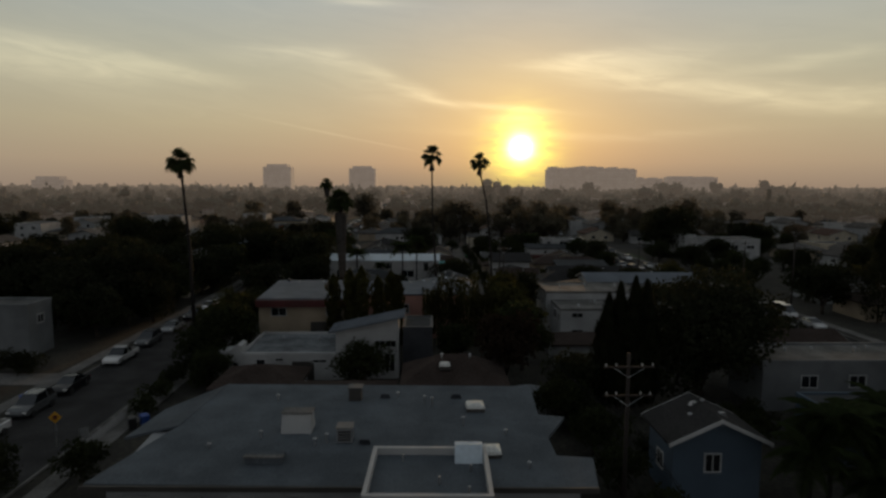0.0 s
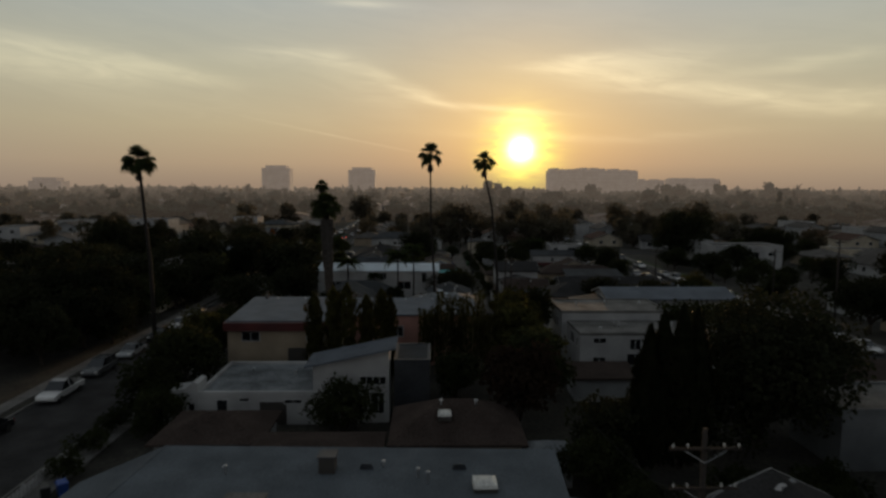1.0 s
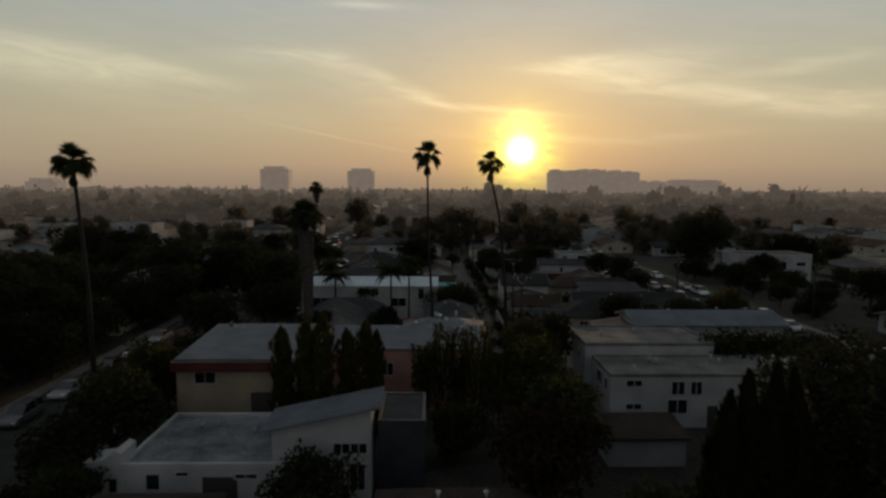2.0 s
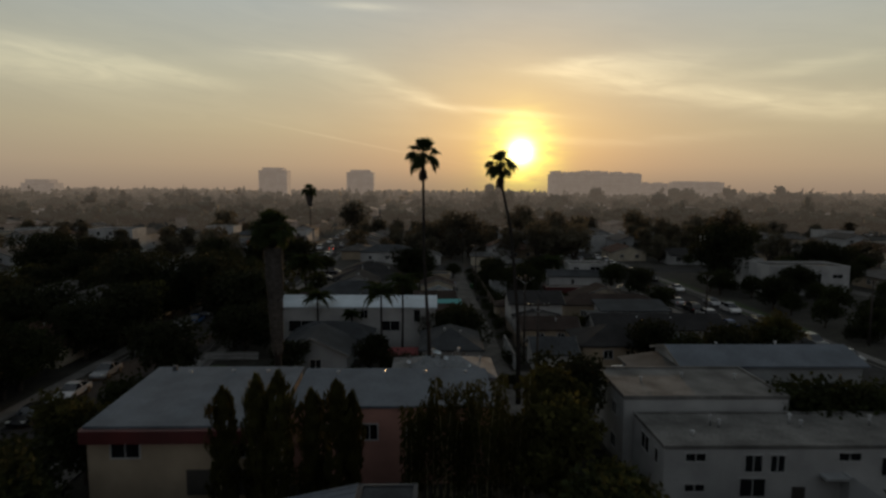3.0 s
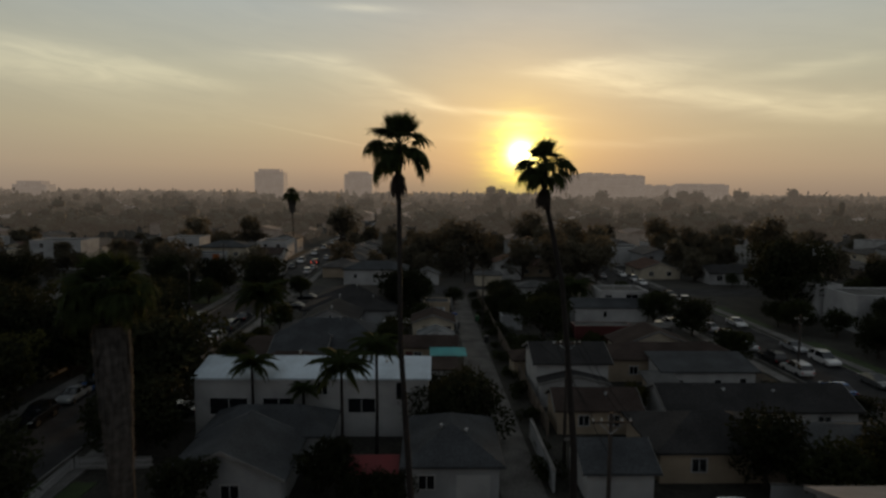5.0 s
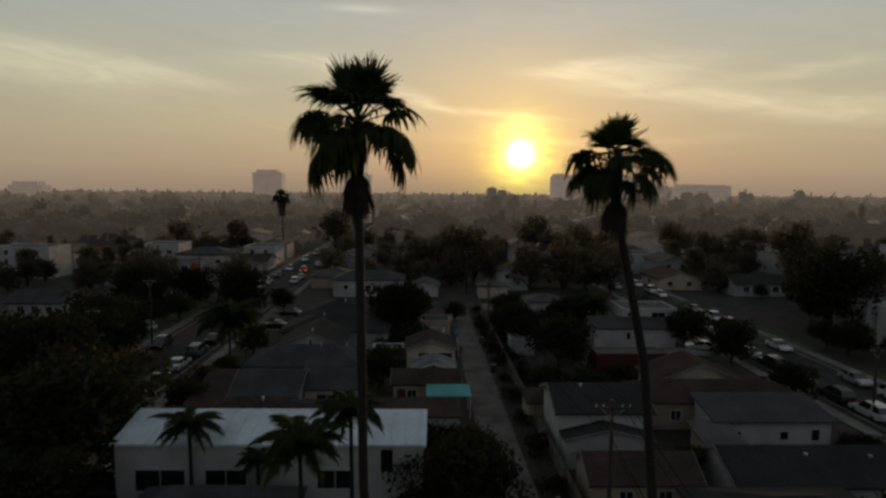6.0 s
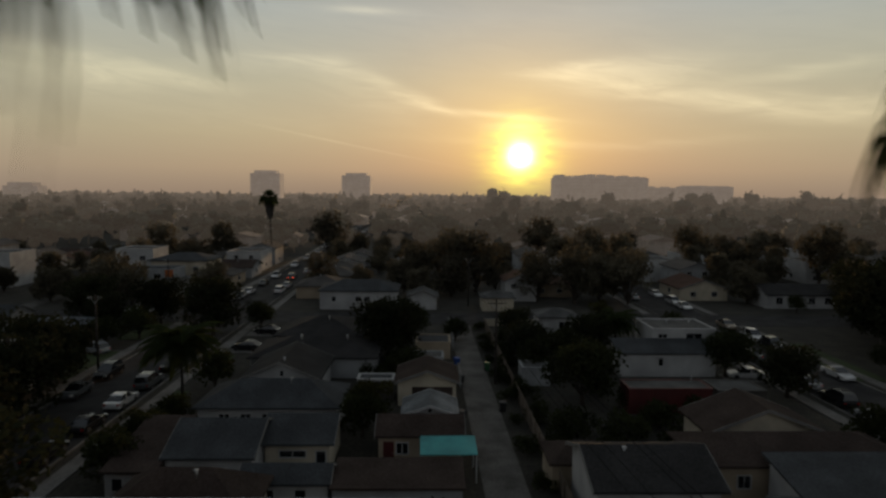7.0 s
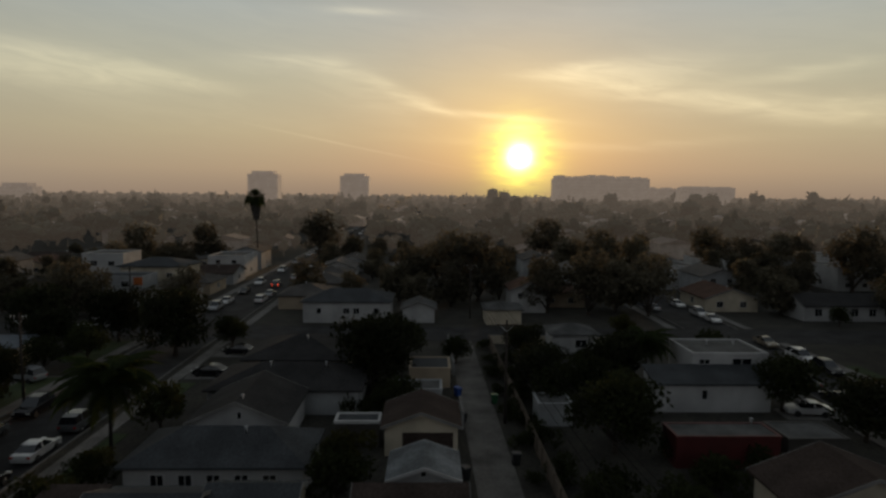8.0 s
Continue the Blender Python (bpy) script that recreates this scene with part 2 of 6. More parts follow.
leaf_warm = material("leaf_warm", (0.062, 0.060, 0.020), 0.75, grain=1.2, vary=0.45, bump=0, each=0.25, leaf=0.40, spec=0.05)
# Paler, greyer leaf colour that stands in for haze on trees past y 222.
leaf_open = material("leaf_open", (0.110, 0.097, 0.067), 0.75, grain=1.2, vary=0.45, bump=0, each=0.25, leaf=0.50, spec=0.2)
leaf_red = material("leaf_red", (0.038, 0.025, 0.016), 0.75, grain=1.2, vary=0.45, bump=0, each=0.25, leaf=0.35, spec=0.05)
frond_green = material("frond_green", (0.050, 0.066, 0.024), 0.8, grain=3, vary=0.3, bump=0, leaf=0.5, spec=0.08)
frond_dead = material("frond_dead", (0.048, 0.041, 0.034), 0.9, grain=3, vary=0.35, bump=0, leaf=0.25, spec=0.2)
bamboo_cane = material("bamboo_cane", (0.30, 0.26, 0.15), 0.6, grain=6, vary=0.25)
thatch_grey = material("thatch_grey", (0.085, 0.077, 0.070), 0.95, grain=3, vary=0.35, bump=0, spec=0.1)
rubber = material("rubber", (0.015, 0.015, 0.015), 0.9, bump=0.1)
chrome = material("chrome", (0.5, 0.5, 0.5), 0.25, metal=1.0, bump=0, stain=0.1)
lamp_clear = material("lamp_clear", (0.55, 0.55, 0.52), 0.12, bump=0, stain=0.1)
brake_glow = material("brake_glow", (0.4, 0.02, 0.01), 0.4, grain=5, bump=0, glow=(1.3, 0.12, 0.04))
lamp_red = material("lamp_red", (0.30, 0.015, 0.012), 0.2, bump=0, stain=0.1)
PAINTS = {n: material("paint_" + n, c, 0.22, metal=0.3, grain=3, vary=0.05, bump=0, stain=0.12) for n, c in
          (("white", (0.62, 0.62, 0.62)), ("silver", (0.33, 0.34, 0.35)), ("grey", (0.11, 0.115, 0.12)), ("black", (0.016, 0.016, 0.018)),
           ("blue", (0.03, 0.09, 0.24)), ("red", (0.20, 0.02, 0.018)), ("tan", (0.24, 0.20, 0.15)))}


# ---- mesh helpers ----
class Shape:
    """Vertices and faces that grow piece by piece."""

    def __init__(self):
        self.v, self.f = [], []

    def add(self, verts, faces):
        n = len(self.v)
        self.v += [tuple(p) for p in verts]
        self.f += [tuple(n + i for i in f) for f in faces]
        return self

    def box(self, x0, x1, y0, y1, z0, z1):
        return self.add([(x, y, z) for z in (z0, z1) for y in (y0, y1) for x in (x0, x1)],
                        [(0, 2, 3, 1), (4, 5, 7, 6), (0, 1, 5, 4), (1, 3, 7, 5), (3, 2, 6, 7), (2, 0, 4, 6)])

    def loft(self, rings, closed=True):
        n, m = len(rings[0]), len(rings)
        faces = [(i * n + j, i * n + (j + 1) % n, (i + 1) * n + (j + 1) % n, (i + 1) * n + j) for i in range(m - 1) for j in range(n)]
        if closed:
            faces += [tuple(range(n - 1, -1, -1)), tuple((m - 1) * n + j for j in range(n))]
        return self.add([p for r in rings for p in r], faces)

    def prism(self, outline, a0, a1, axis="y"):
        """A 2D outline in (across, up) drawn out along an axis, or (x, y) drawn upward for z."""
        put = {"y": lambda p, a: (p[0], a, p[1]), "x": lambda p, a: (a, p[0], p[1]), "z": lambda p, a: (p[0], p[1], a)}[axis]
        return self.loft([[put(p, a) for p in outline] for a in (a0, a1)])

    def tube(self, path, radii, n=8):
        rings = []
        for i, p in enumerate(path):
            a, b = Vector(path[max(i - 1, 0)]), Vector(path[min(i + 1, len(path) - 1)])
            d = (b - a).normalized()
            u = d.cross(Vector((0.31, 0.95, 0.05))).normalized()
            w = d.cross(u)
            rings.append([Vector(p) + radii[i] * (math.cos(2 * math.pi * k / n) * u + math.sin(2 * math.pi * k / n) * w) for k in range(n)])
        return self.loft(rings)

    def mesh(self, name, mat, smooth=False):
        me = bpy.data.meshes.new(name)
        me.from_pydata(self.v, [], self.f)
        me.materials.append(mat)
        if smooth:
            me.polygons.foreach_set("use_smooth", [True] * len(me.polygons))
        me.update()
        fix = bmesh.new()
        if len(self.f) < 4000:
            fix.from_mesh(me)
            bmesh.ops.recalc_face_normals(fix, faces=fix.faces)
            fix.to_mesh(me)
        fix.free()
        return me


def part(name, shape, mat, parent, label="", smooth=False):
    ob = new(name, shape.mesh(name, mat, smooth) if isinstance(shape, Shape) else shape)
    ob.parent = parent
    return tagged(ob, label)


def thing(name, m, label, category, group="", kind=""):
    ob = new(name)
    ob.matrix_basis = m
    ob.empty_display_size = 0.3
    return tagged(ob, label, category, group, kind)


def structure(name, shape, mat, label, category):
    ob = new(name, shape.mesh(name, mat))
    return tagged(ob, label, category, kind="structure")


GRID = 1.95  # degrees by which the streets turn from the flight line
SHEAR = math.tan(radians(GRID))


def along(u, y):
    """The place on a line that runs with the streets."""
    return u - SHEAR * y, y


# ---- ground, streets, kerbs ----
ground = structure("ground", Shape().add([(-4800, -400, 0), (4800, -400, 0), (4800, 4800, 0), (-4800, 4800, 0)], [(0, 1, 2, 3)]), yard,
                   "dry yards and planted ground between the houses", "ground")


def strip(name, u0, u1, y0, y1, z, mat, label, category, depth=0.3):
    (a, _), (b, _), (c, _), (d, _) = along(u0, y0), along(u1, y0), along(u1, y1), along(u0, y1)
    return structure(name, Shape().prism([(a, y0), (b, y0), (c, y1), (d, y1)], z - depth, z, "z"), mat, label, category)


CROSS = ((208.0, 218.0), (322.0, 331.0), (440.0, 449.0))
STREETS = (-211.0, -122.0, -33.0, 56.2, 145.0, 234.0)
for u in STREETS:
    strip("road", u - 4.7, u + 4.7, -60, 620, 0.03, asphalt, "dark worn asphalt street with parked cars along it", "road")
    ends = [-60.0] + [e for c in CROSS for e in c] + [620.0]
    for a, b in zip(ends[::2], ends[1::2]):
        for s in (-1, 1):
            k0, k1 = sorted((u + s * 4.7, u + s * 4.9))
            strip("kerb", k0, k1, a, b, 0.17, concrete, "pale concrete kerb along the street", "kerb")
            k0, k1 = sorted((u + s * 6.0, u + s * 7.6))
            strip("pavement", k0, k1, a, b, 0.15, concrete, "pale concrete pavement beside planted verges", "pavement")
for a, b in CROSS:
    strip("road", -330, 330, a, b, 0.036, asphalt, "asphalt cross street between the blocks", "road")
for u in (-166.5, -77.5, 11.4, 100.6, 189.5):
    strip("alley", u - 2.15, u + 1.5, 96 if u == 11.4 else -40, 207.9, 0.028, alley_concrete, "narrow grey concrete alley behind back yards", "alley")
    strip("alley", u - 2.0, u + 2.0, 262.0 if u == 11.4 else 218.1, 321.9, 0.028, alley_concrete, "narrow grey concrete alley behind back yards", "alley")


# ---- houses ----
def wall_point(side, hx, hy, a, out, z):
    """A point on a wall of a box of half sizes hx, hy: a along it, out from it."""
    return {"s": (a, -hy - out, z), "n": (-a, hy + out, z), "w": (-hx - out, -a, z), "e": (hx + out, a, z)}[side]


def wall_box(shape, side, hx, hy, a0, a1, o0, o1, z0, z1):
    p, q = wall_point(side, hx, hy, a0, o0, z0), wall_point(side, hx, hy, a1, o1, z1)
    (x0, x1), (y0, y1) = sorted((p[0], q[0])), sorted((p[1], q[1]))
    return shape.box(x0, x1, y0, y1, z0, z1)


def add_window(parent, side, hx, hy, a, z, w, h, frame_mat=None, mullion=True):
    f = Shape()
    t = 0.09
    for a0, a1, z0, z1 in ((a - w / 2 - t, a - w / 2, z - t, z + h + t), (a + w / 2, a + w / 2 + t, z - t, z + h + t),
                           (a - w / 2, a + w / 2, z - t, z), (a - w / 2, a + w / 2, z + h, z + h + t)):
        wall_box(f, side, hx, hy, a0, a1, -0.05, 0.06, z0, z1)
    if mullion and w > 0.9:
        wall_box(f, side, hx, hy, a - 0.03, a + 0.03, -0.05, 0.045, z, z + h)
    window = part("window", f, frame_mat or trim_white, parent)
    part("pane", wall_box(Shape(), side, hx, hy, a - w / 2, a + w / 2, -0.05, 0.012, z, z + h), glass, window)
    return window


def add_door(parent, side, hx, hy, a, w, h, mat, garage=False):
    d = part("garage_door" if garage else "door", wall_box(Shape(), side, hx, hy, a - w / 2, a + w / 2, -0.05, 0.035, 0.02, h), mat, parent)
    if garage:
        for k in range(1, 4):
            part("panel", wall_box(Shape(), side, hx, hy, a - w / 2 + 0.1, a + w / 2 - 0.1, 0.03, 0.05, h * k / 4 - 0.24 * h + 0.06, h * k / 4 - 0.04), mat, d)
    else:
        part("handle", wall_box(Shape(), side, hx, hy, a + w / 2 - 0.16, a + w / 2 - 0.08, 0.03, 0.08, 1.0, 1.08), galvanised, d)
    return d


def house(name, label, x0, x1, y0, y1, eave, roof, rise, wall_mat, roof_mat, windows=(), doors=(), vents=(), over=0.45,
          turn=1.2, category="house", trim=None, seams=0, group=""):
    """A house on its footprint. roof: gable_y, gable_x, hip, shed_x, shed_y or flat. windows: side, place along, sill, width, height."""
    hx, hy = (x1 - x0) / 2, (y1 - y0) / 2
    h = thing(name, pose((x0 + x1) / 2, (y0 + y1) / 2, 0, 0, 0, turn), label, category, group)
    w, r = Shape(), Shape()
    ox, oy, t = hx + over, hy + over, 0.2
    trim = trim or (wall_mat if roof == "flat" else trim_dull)
    fascia = []
    if roof in ("gable_y", "gable_x"):
        axis = roof[-1]
        ha, hb, oa, ob = (hx, hy, ox, oy) if axis == "y" else (hy, hx, oy, ox)
        drop = rise * over / ha
        w.prism([(-ha, 0), (ha, 0), (ha, eave), (0, eave + rise), (-ha, eave)], -hb, hb, axis)
        r.prism([(-oa, eave - drop + 0.02), (0, eave + rise + 0.02), (oa, eave - drop + 0.02), (oa, eave - drop + t), (0, eave + rise + t),
                 (-oa, eave - drop + t)], -ob, ob, axis)
        fascia = []
        for e0, e1 in ((-ob - 0.05, -ob - 0.003), (ob + 0.003, ob + 0.05)):
            fascia.append(Shape().prism([(-oa, eave - drop - 0.06), (0, eave + rise - 0.06), (oa, eave - drop - 0.06), (oa, eave - drop + t + 0.02),
                                         (0, eave + rise + t + 0.02), (-oa, eave - drop + t + 0.02)], e0, e1, axis))
    elif roof == "hip":
        w.box(-hx, hx, -hy, hy, 0, eave)
        ridge = max(abs(hx - hy), 0.3)
        top = [(-ridge, 0), (ridge, 0)] if hx > hy else [(0, -ridge), (0, ridge)]
        z0, z1 = eave - 0.1, eave + 0.08
        base = [(-ox, -oy), (ox, -oy), (ox, oy), (-ox, oy)]
        verts = [(*p, z0) for p in base] + [(*p, z1) for p in base] + [(*p, eave + rise) for p in top]
        sides = ([(4, 5, 9, 8), (5, 6, 9), (6, 7, 8, 9), (7, 4, 8)] if hx > hy else [(4, 5, 8), (5, 6, 9, 8), (6, 7, 9), (7, 4, 8, 9)])
        r.add(verts, [(3, 2, 1, 0), (0, 1, 5, 4), (1, 2, 6, 5), (2, 3, 7, 6), (3, 0, 4, 7)] + sides)
    elif roof in ("shed_x", "shed_y"):
        # rises along +x (or +y) by rise
        axis = "y" if roof == "shed_x" else "x"
        ha, hb, oa, ob = (hx, hy, ox, oy) if axis == "y" else (hy, hx, oy, ox)
        drop = rise * over / (2 * ha)
        w.prism([(-ha, 0), (ha, 0), (ha, eave + rise), (-ha, eave)], -hb, hb, axis)
        r.prism([(-oa, eave - drop + 0.02), (oa, eave + rise + drop + 0.02), (oa, eave + rise + drop + t), (-oa, eave - drop + t)], -ob, ob, axis)
    else:
        w.box(-hx, hx, -hy, hy, 0, eave)
        r.box(-hx + 0.25, hx - 0.25, -hy + 0.25, hy - 0.25, eave, eave + 0.06)
        loop = [(sx * (hx + k), sy * (hy + k), z) for k, z in ((0.06, eave - 0.12), (0.06, eave + max(rise, 0.12)), (-0.2, eave + max(rise, 0.12)), (-0.2, eave - 0.12))
                for sx, sy in ((-1, -1), (1, -1), (1, 1), (-1, 1))]
        fascia = [Shape().add(loop, [(4 * i + j, 4 * i + (j + 1) % 4, 4 * ((i + 1) % 4) + (j + 1) % 4, 4 * ((i + 1) % 4) + j) for i in range(4) for j in range(4)])]
    part("wall", w, wall_mat, h)
    part("roof", r, roof_mat, h)
    for piece in fascia:
        part("parapet" if roof == "flat" else "fascia", piece, trim, h)
    for win in windows:
        add_window(h, win[0], hx, hy, *win[1:5], frame_mat=win[5] if len(win) > 5 else None)
    for door in doors:
        add_door(h, door[0], hx, hy, *door[1:4], door[4] if len(door) > 4 else trim_white, door[2] > 2)
    for x, y, tall in vents:
        if roof == "flat":
            z = eave
        elif roof == "gable_y":
            z = eave + rise * (1 - abs(x) / hx)
        elif roof == "gable_x":
            z = eave + rise * (1 - abs(y) / hy)
        elif roof == "hip":
            z = eave + rise * min(1 - abs(x) / hx, 1 - abs(y) / hy) * max(hx, hy) / min(hx, hy)
            z = min(z, eave + rise)
        else:
            z = eave + rise * ((x / hx if roof == "shed_x" else y / hy) + 1) / 2
        v = part("vent_pipe", Shape().tube([(x, y, z - 0.1), (x, y, z + tall)], [0.08, 0.08], 8), galvanised, h, smooth=True)
        part("cap", Shape().tube([(x, y, z + tall), (x, y, z + tall + 0.06), (x, y, z + tall + 0.14)], [0.17, 0.17, 0.04], 8), galvanised, v)
    if seams:
        for k in range(seams):
            f = -1 + 2 * (k + 0.5) / seams
            s = Shape()
            if roof == "shed_y":
                x = f * ox
                s.prism([(-oy, eave - drop + t), (oy, eave + rise + drop + t), (oy, eave + rise + drop + t + 0.05), (-oy, eave - drop + t + 0.05)], x - 0.025, x + 0.025, "x")
            elif roof == "shed_x":
                y = f * oy
                s.prism([(-ox, eave - drop + t), (ox, eave + rise + drop + t), (ox, eave + rise + drop + t + 0.05), (-ox, eave - drop + t + 0.05)], y - 0.025, y + 0.025, "y")
            elif roof == "gable_x":
                x = f * ox
                s.prism([(-oy, eave - drop + t), (0, eave + rise + t), (oy, eave - drop + t), (oy, eave - drop + t + 0.05), (0, eave + rise + t + 0.05),
                         (-oy, eave - drop + t + 0.05)], x - 0.025, x + 0.025, "x")
            part("seam", s, roof_mat, h)
    return h


def row_of_windows(side, half, sill, w, h, step, skip=()):
    n = max(1, int(2 * half / step))
    return [(side, (-half + half * (2 * k + 1) / n), sill, w, h) for k in range(n) if k not in skip]


def rooftop_unit(x, y, z, w=1.0, tall=0.9, turn=GRID, mat=None, label="boxy grey rooftop cooling unit on a flat roof"):
    u = thing("rooftop_unit", pose(x, y, z, 0, 0, turn), label, "air conditioner")
    part("casing", Shape().box(-w / 2, w / 2, -w / 2, w / 2, 0.08, tall), mat or galvanised, u)
    part("foot", Shape().box(-w / 2 + 0.05, w / 2 - 0.05, -w / 2 + 0.05, w / 2 - 0.05, 0, 0.08), trim_dark, u)
    part("lid", Shape().box(-w / 2 - 0.05, w / 2 + 0.05, -w / 2 - 0.05, w / 2 + 0.05, tall, tall + 0.06), trim_dull, u)
    for k in range(4):
        z0 = 0.2 + k * (tall - 0.3) / 4
        part("louvre", Shape().box(-w / 2 + 0.1, w / 2 - 0.1, -w / 2 - 0.03, -w / 2 - 0.003, z0, z0 + (tall - 0.3) / 6), trim_dark, u)
    return u


def dome_vent(x, y, z, w=1.2):
    u = thing("roof_skylight", pose(x, y, z, 0, 0, GRID), "small domed skylight with a pale curb on a grey roof", "skylight")
    part("curb", Shape().box(-w / 2, w / 2, -w / 2, w / 2, -0.1, 0.25), trim_dark, u)
    ring = []
    for k, (s, zz) in enumerate(((0.52, 0.25), (0.48, 0.42), (0.3, 0.52), (0.05, 0.55))):
        ring.append([(w * s * a, w * s * b, zz) for a, b in ((-1, -1), (0, -1.05), (1, -1), (1.05, 0), (1, 1), (0, 1.05), (-1, 1), (-1.05, 0))])
    part("dome", Shape().loft(ring), lamp_clear, u)
    return u


# ---- trees ----
def unit(a):
    return a / np.linalg.norm(a, axis=1, keepdims=True)


def leaf_cloud(rng, blobs, count, size, squash=0.8):
    """Many small bent leaves on and in a set of lumps (x, y, z, radius)."""
    blobs = np.array(blobs, dtype=float)
    weight = blobs[:, 3] ** 2
    b = blobs[rng.choice(len(blobs), count, p=weight / weight.sum())]
    d = unit(rng.normal(size=(count, 3)))
    rad = b[:, 3] * (0.55 + 0.5 * rng.random(count) ** 0.6) * (1.0 + 0.22 * np.sin(5 * d[:, 0] + b[:, 0]) * np.cos(4 * d[:, 1] + b[:, 1]))
    c = b[:, :3] + d * rad[:, None] * (1, 1, squash)
    a = unit(rng.normal(size=(count, 3)))
    w = unit(np.cross(a, rng.normal(size=(count, 3))))
    l = (size * (0.6 + 0.8 * rng.random(count)))[:, None]
    mid = c + a * l * 0.5 + np.cross(a, w) * l * 0.12
    corners = np.stack([c, mid + w * l * 0.34, c + a * l, mid - w * l * 0.34], 1).reshape(-1, 3)
    s = Shape()
    s.v = corners.tolist()
    s.f = [f for i in range(0, 4 * count, 4) for f in ((i, i + 1, i + 2), (i, i + 2, i + 3))]
    return s


def broadleaf(seed, height, radius, leaf_mat, x, y, label, leaves=2600, size=0.5, low=0.16, spread=1.05):
    rng = np.random.default_rng(seed)
    tree = thing("tree", pose(x, y, 0, 0, 0, 40.0 * seed), label, "tree")
    fork = height * low
    t = Shape().tube([(0, 0, -0.2), (0.04, 0.02, fork * 0.5), (0.10, -0.05, fork), (0.05, 0.05, height * 0.62)],
                     [0.05 * radius + 0.12, 0.045 * radius + 0.08, 0.04 * radius + 0.05, 0.05], 9)
    part("trunk", t, bark, tree, smooth=True)
    blobs = []
    n = 7 + int(radius)
    for k in range(n):
        a = 2 * math.pi * (k + 0.5 * rng.random()) / n
        q = radius * (0.38 + 0.30 * rng.random()) * spread
        z = fork + (height - fork) * (0.22 + 0.5 * rng.random())
        blobs.append((q * math.cos(a), q * math.sin(a), z, radius * (0.32 + 0.18 * rng.random())))
        if k % 2 == 0:
            part("limb", Shape().tube([(0.1, -0.05, fork * 0.95), (0.4 * q * math.cos(a), 0.4 * q * math.sin(a), fork + 0.5 * (z - fork)),
                                       (q * math.cos(a), q * math.sin(a), z)], [0.03 * radius + 0.04, 0.02 * radius + 0.03, 0.02], 6), bark, tree, smooth=True)
    for k in range(4):
        blobs.append((radius * 0.3 * rng.normal(), radius * 0.3 * rng.normal(), height - radius * (0.30 + 0.25 * rng.random()), radius * (0.34 + 0.14 * rng.random())))
    blobs.append((0, 0, fork + (height - fork) * 0.5, radius * 0.62))
    part("crown", leaf_cloud(rng, blobs, leaves, size), leaf_mat, tree)
    return tree


def shrub(seed, w, d, h, leaf_mat, x, y, label, leaves=700, size=0.28, turn=GRID, name="shrub"):
    rng = np.random.default_rng(seed)
    b = thing(name, pose(x, y, 0, 0, 0, turn), label, name)
    n = max(3, int(w * d / 2.0) + 2)
    blobs = [((rng.random() - 0.5) * w * 0.75, (rng.random() - 0.5) * d * 0.75, h * (0.35 + 0.3 * rng.random()), h * (0.32 + 0.14 * rng.random())) for _ in range(min(n, 40))]
    part("foliage", leaf_cloud(rng, blobs, leaves, size, 0.9), leaf_mat, b)
    part("stem", Shape().tube([(0, 0, -0.1), (0, 0, h * 0.5)], [0.06, 0.03], 6), bark, b)
    return b


def cypress(seed, height, radius, x, y, label, leaf_mat=None, group="", leaves=1800, blunt=2.2, ragged=0.15):
    rng = np.random.default_rng(seed)
    t = thing("cypress", pose(x, y, 0, 0, 0, 50.0 * seed), label, "tree", group)
    part("trunk", Shape().tube([(0, 0, -0.2), (0, 0, height * 0.9)], [0.16, 0.03], 7), bark, t)
    f = rng.random(leaves) ** 0.8
    a = 2 * math.pi * rng.random(leaves)
    wide = radius * np.minimum(1.0, blunt * (1 - f)) ** 0.8 * (0.75 + 0.3 * rng.random(leaves)) * (1 + ragged * (np.sin(3 * a + 9 * f + seed) + 0.8 * np.sin(2 * a - 23 * f + 2 * seed))) * (0.6 + 0.4 * np.minimum(1, f * 8))
    out = np.stack([np.cos(a), np.sin(a), 0 * a], 1)
    c = out * wide[:, None] + np.stack([0 * a, 0 * a, 0.25 + f * (height - 0.4)], 1)
    l = (0.35 + 0.35 * rng.random(leaves))[:, None]
    w = np.stack([-np.sin(a), np.cos(a), 0 * a], 1) * l * 0.25
    up = np.array((0.0, 0.0, 1.0))
    tip = c + up * l + out * l * (0.35 * rng.random(leaves) - 0.05)[:, None] + w * (rng.random(leaves) - 0.5)[:, None]
    s = Shape()
    s.v = np.stack([c - out * 0.1, c + w + up * l * 0.45, tip, c - w + up * l * 0.45], 1).reshape(-1, 3).tolist()
    s.f = [q for i in range(0, 4 * leaves, 4) for q in ((i, i + 1, i + 2), (i, i + 2, i + 3))]
    part("crown", s, leaf_mat or leaf_dark, t)
    return t


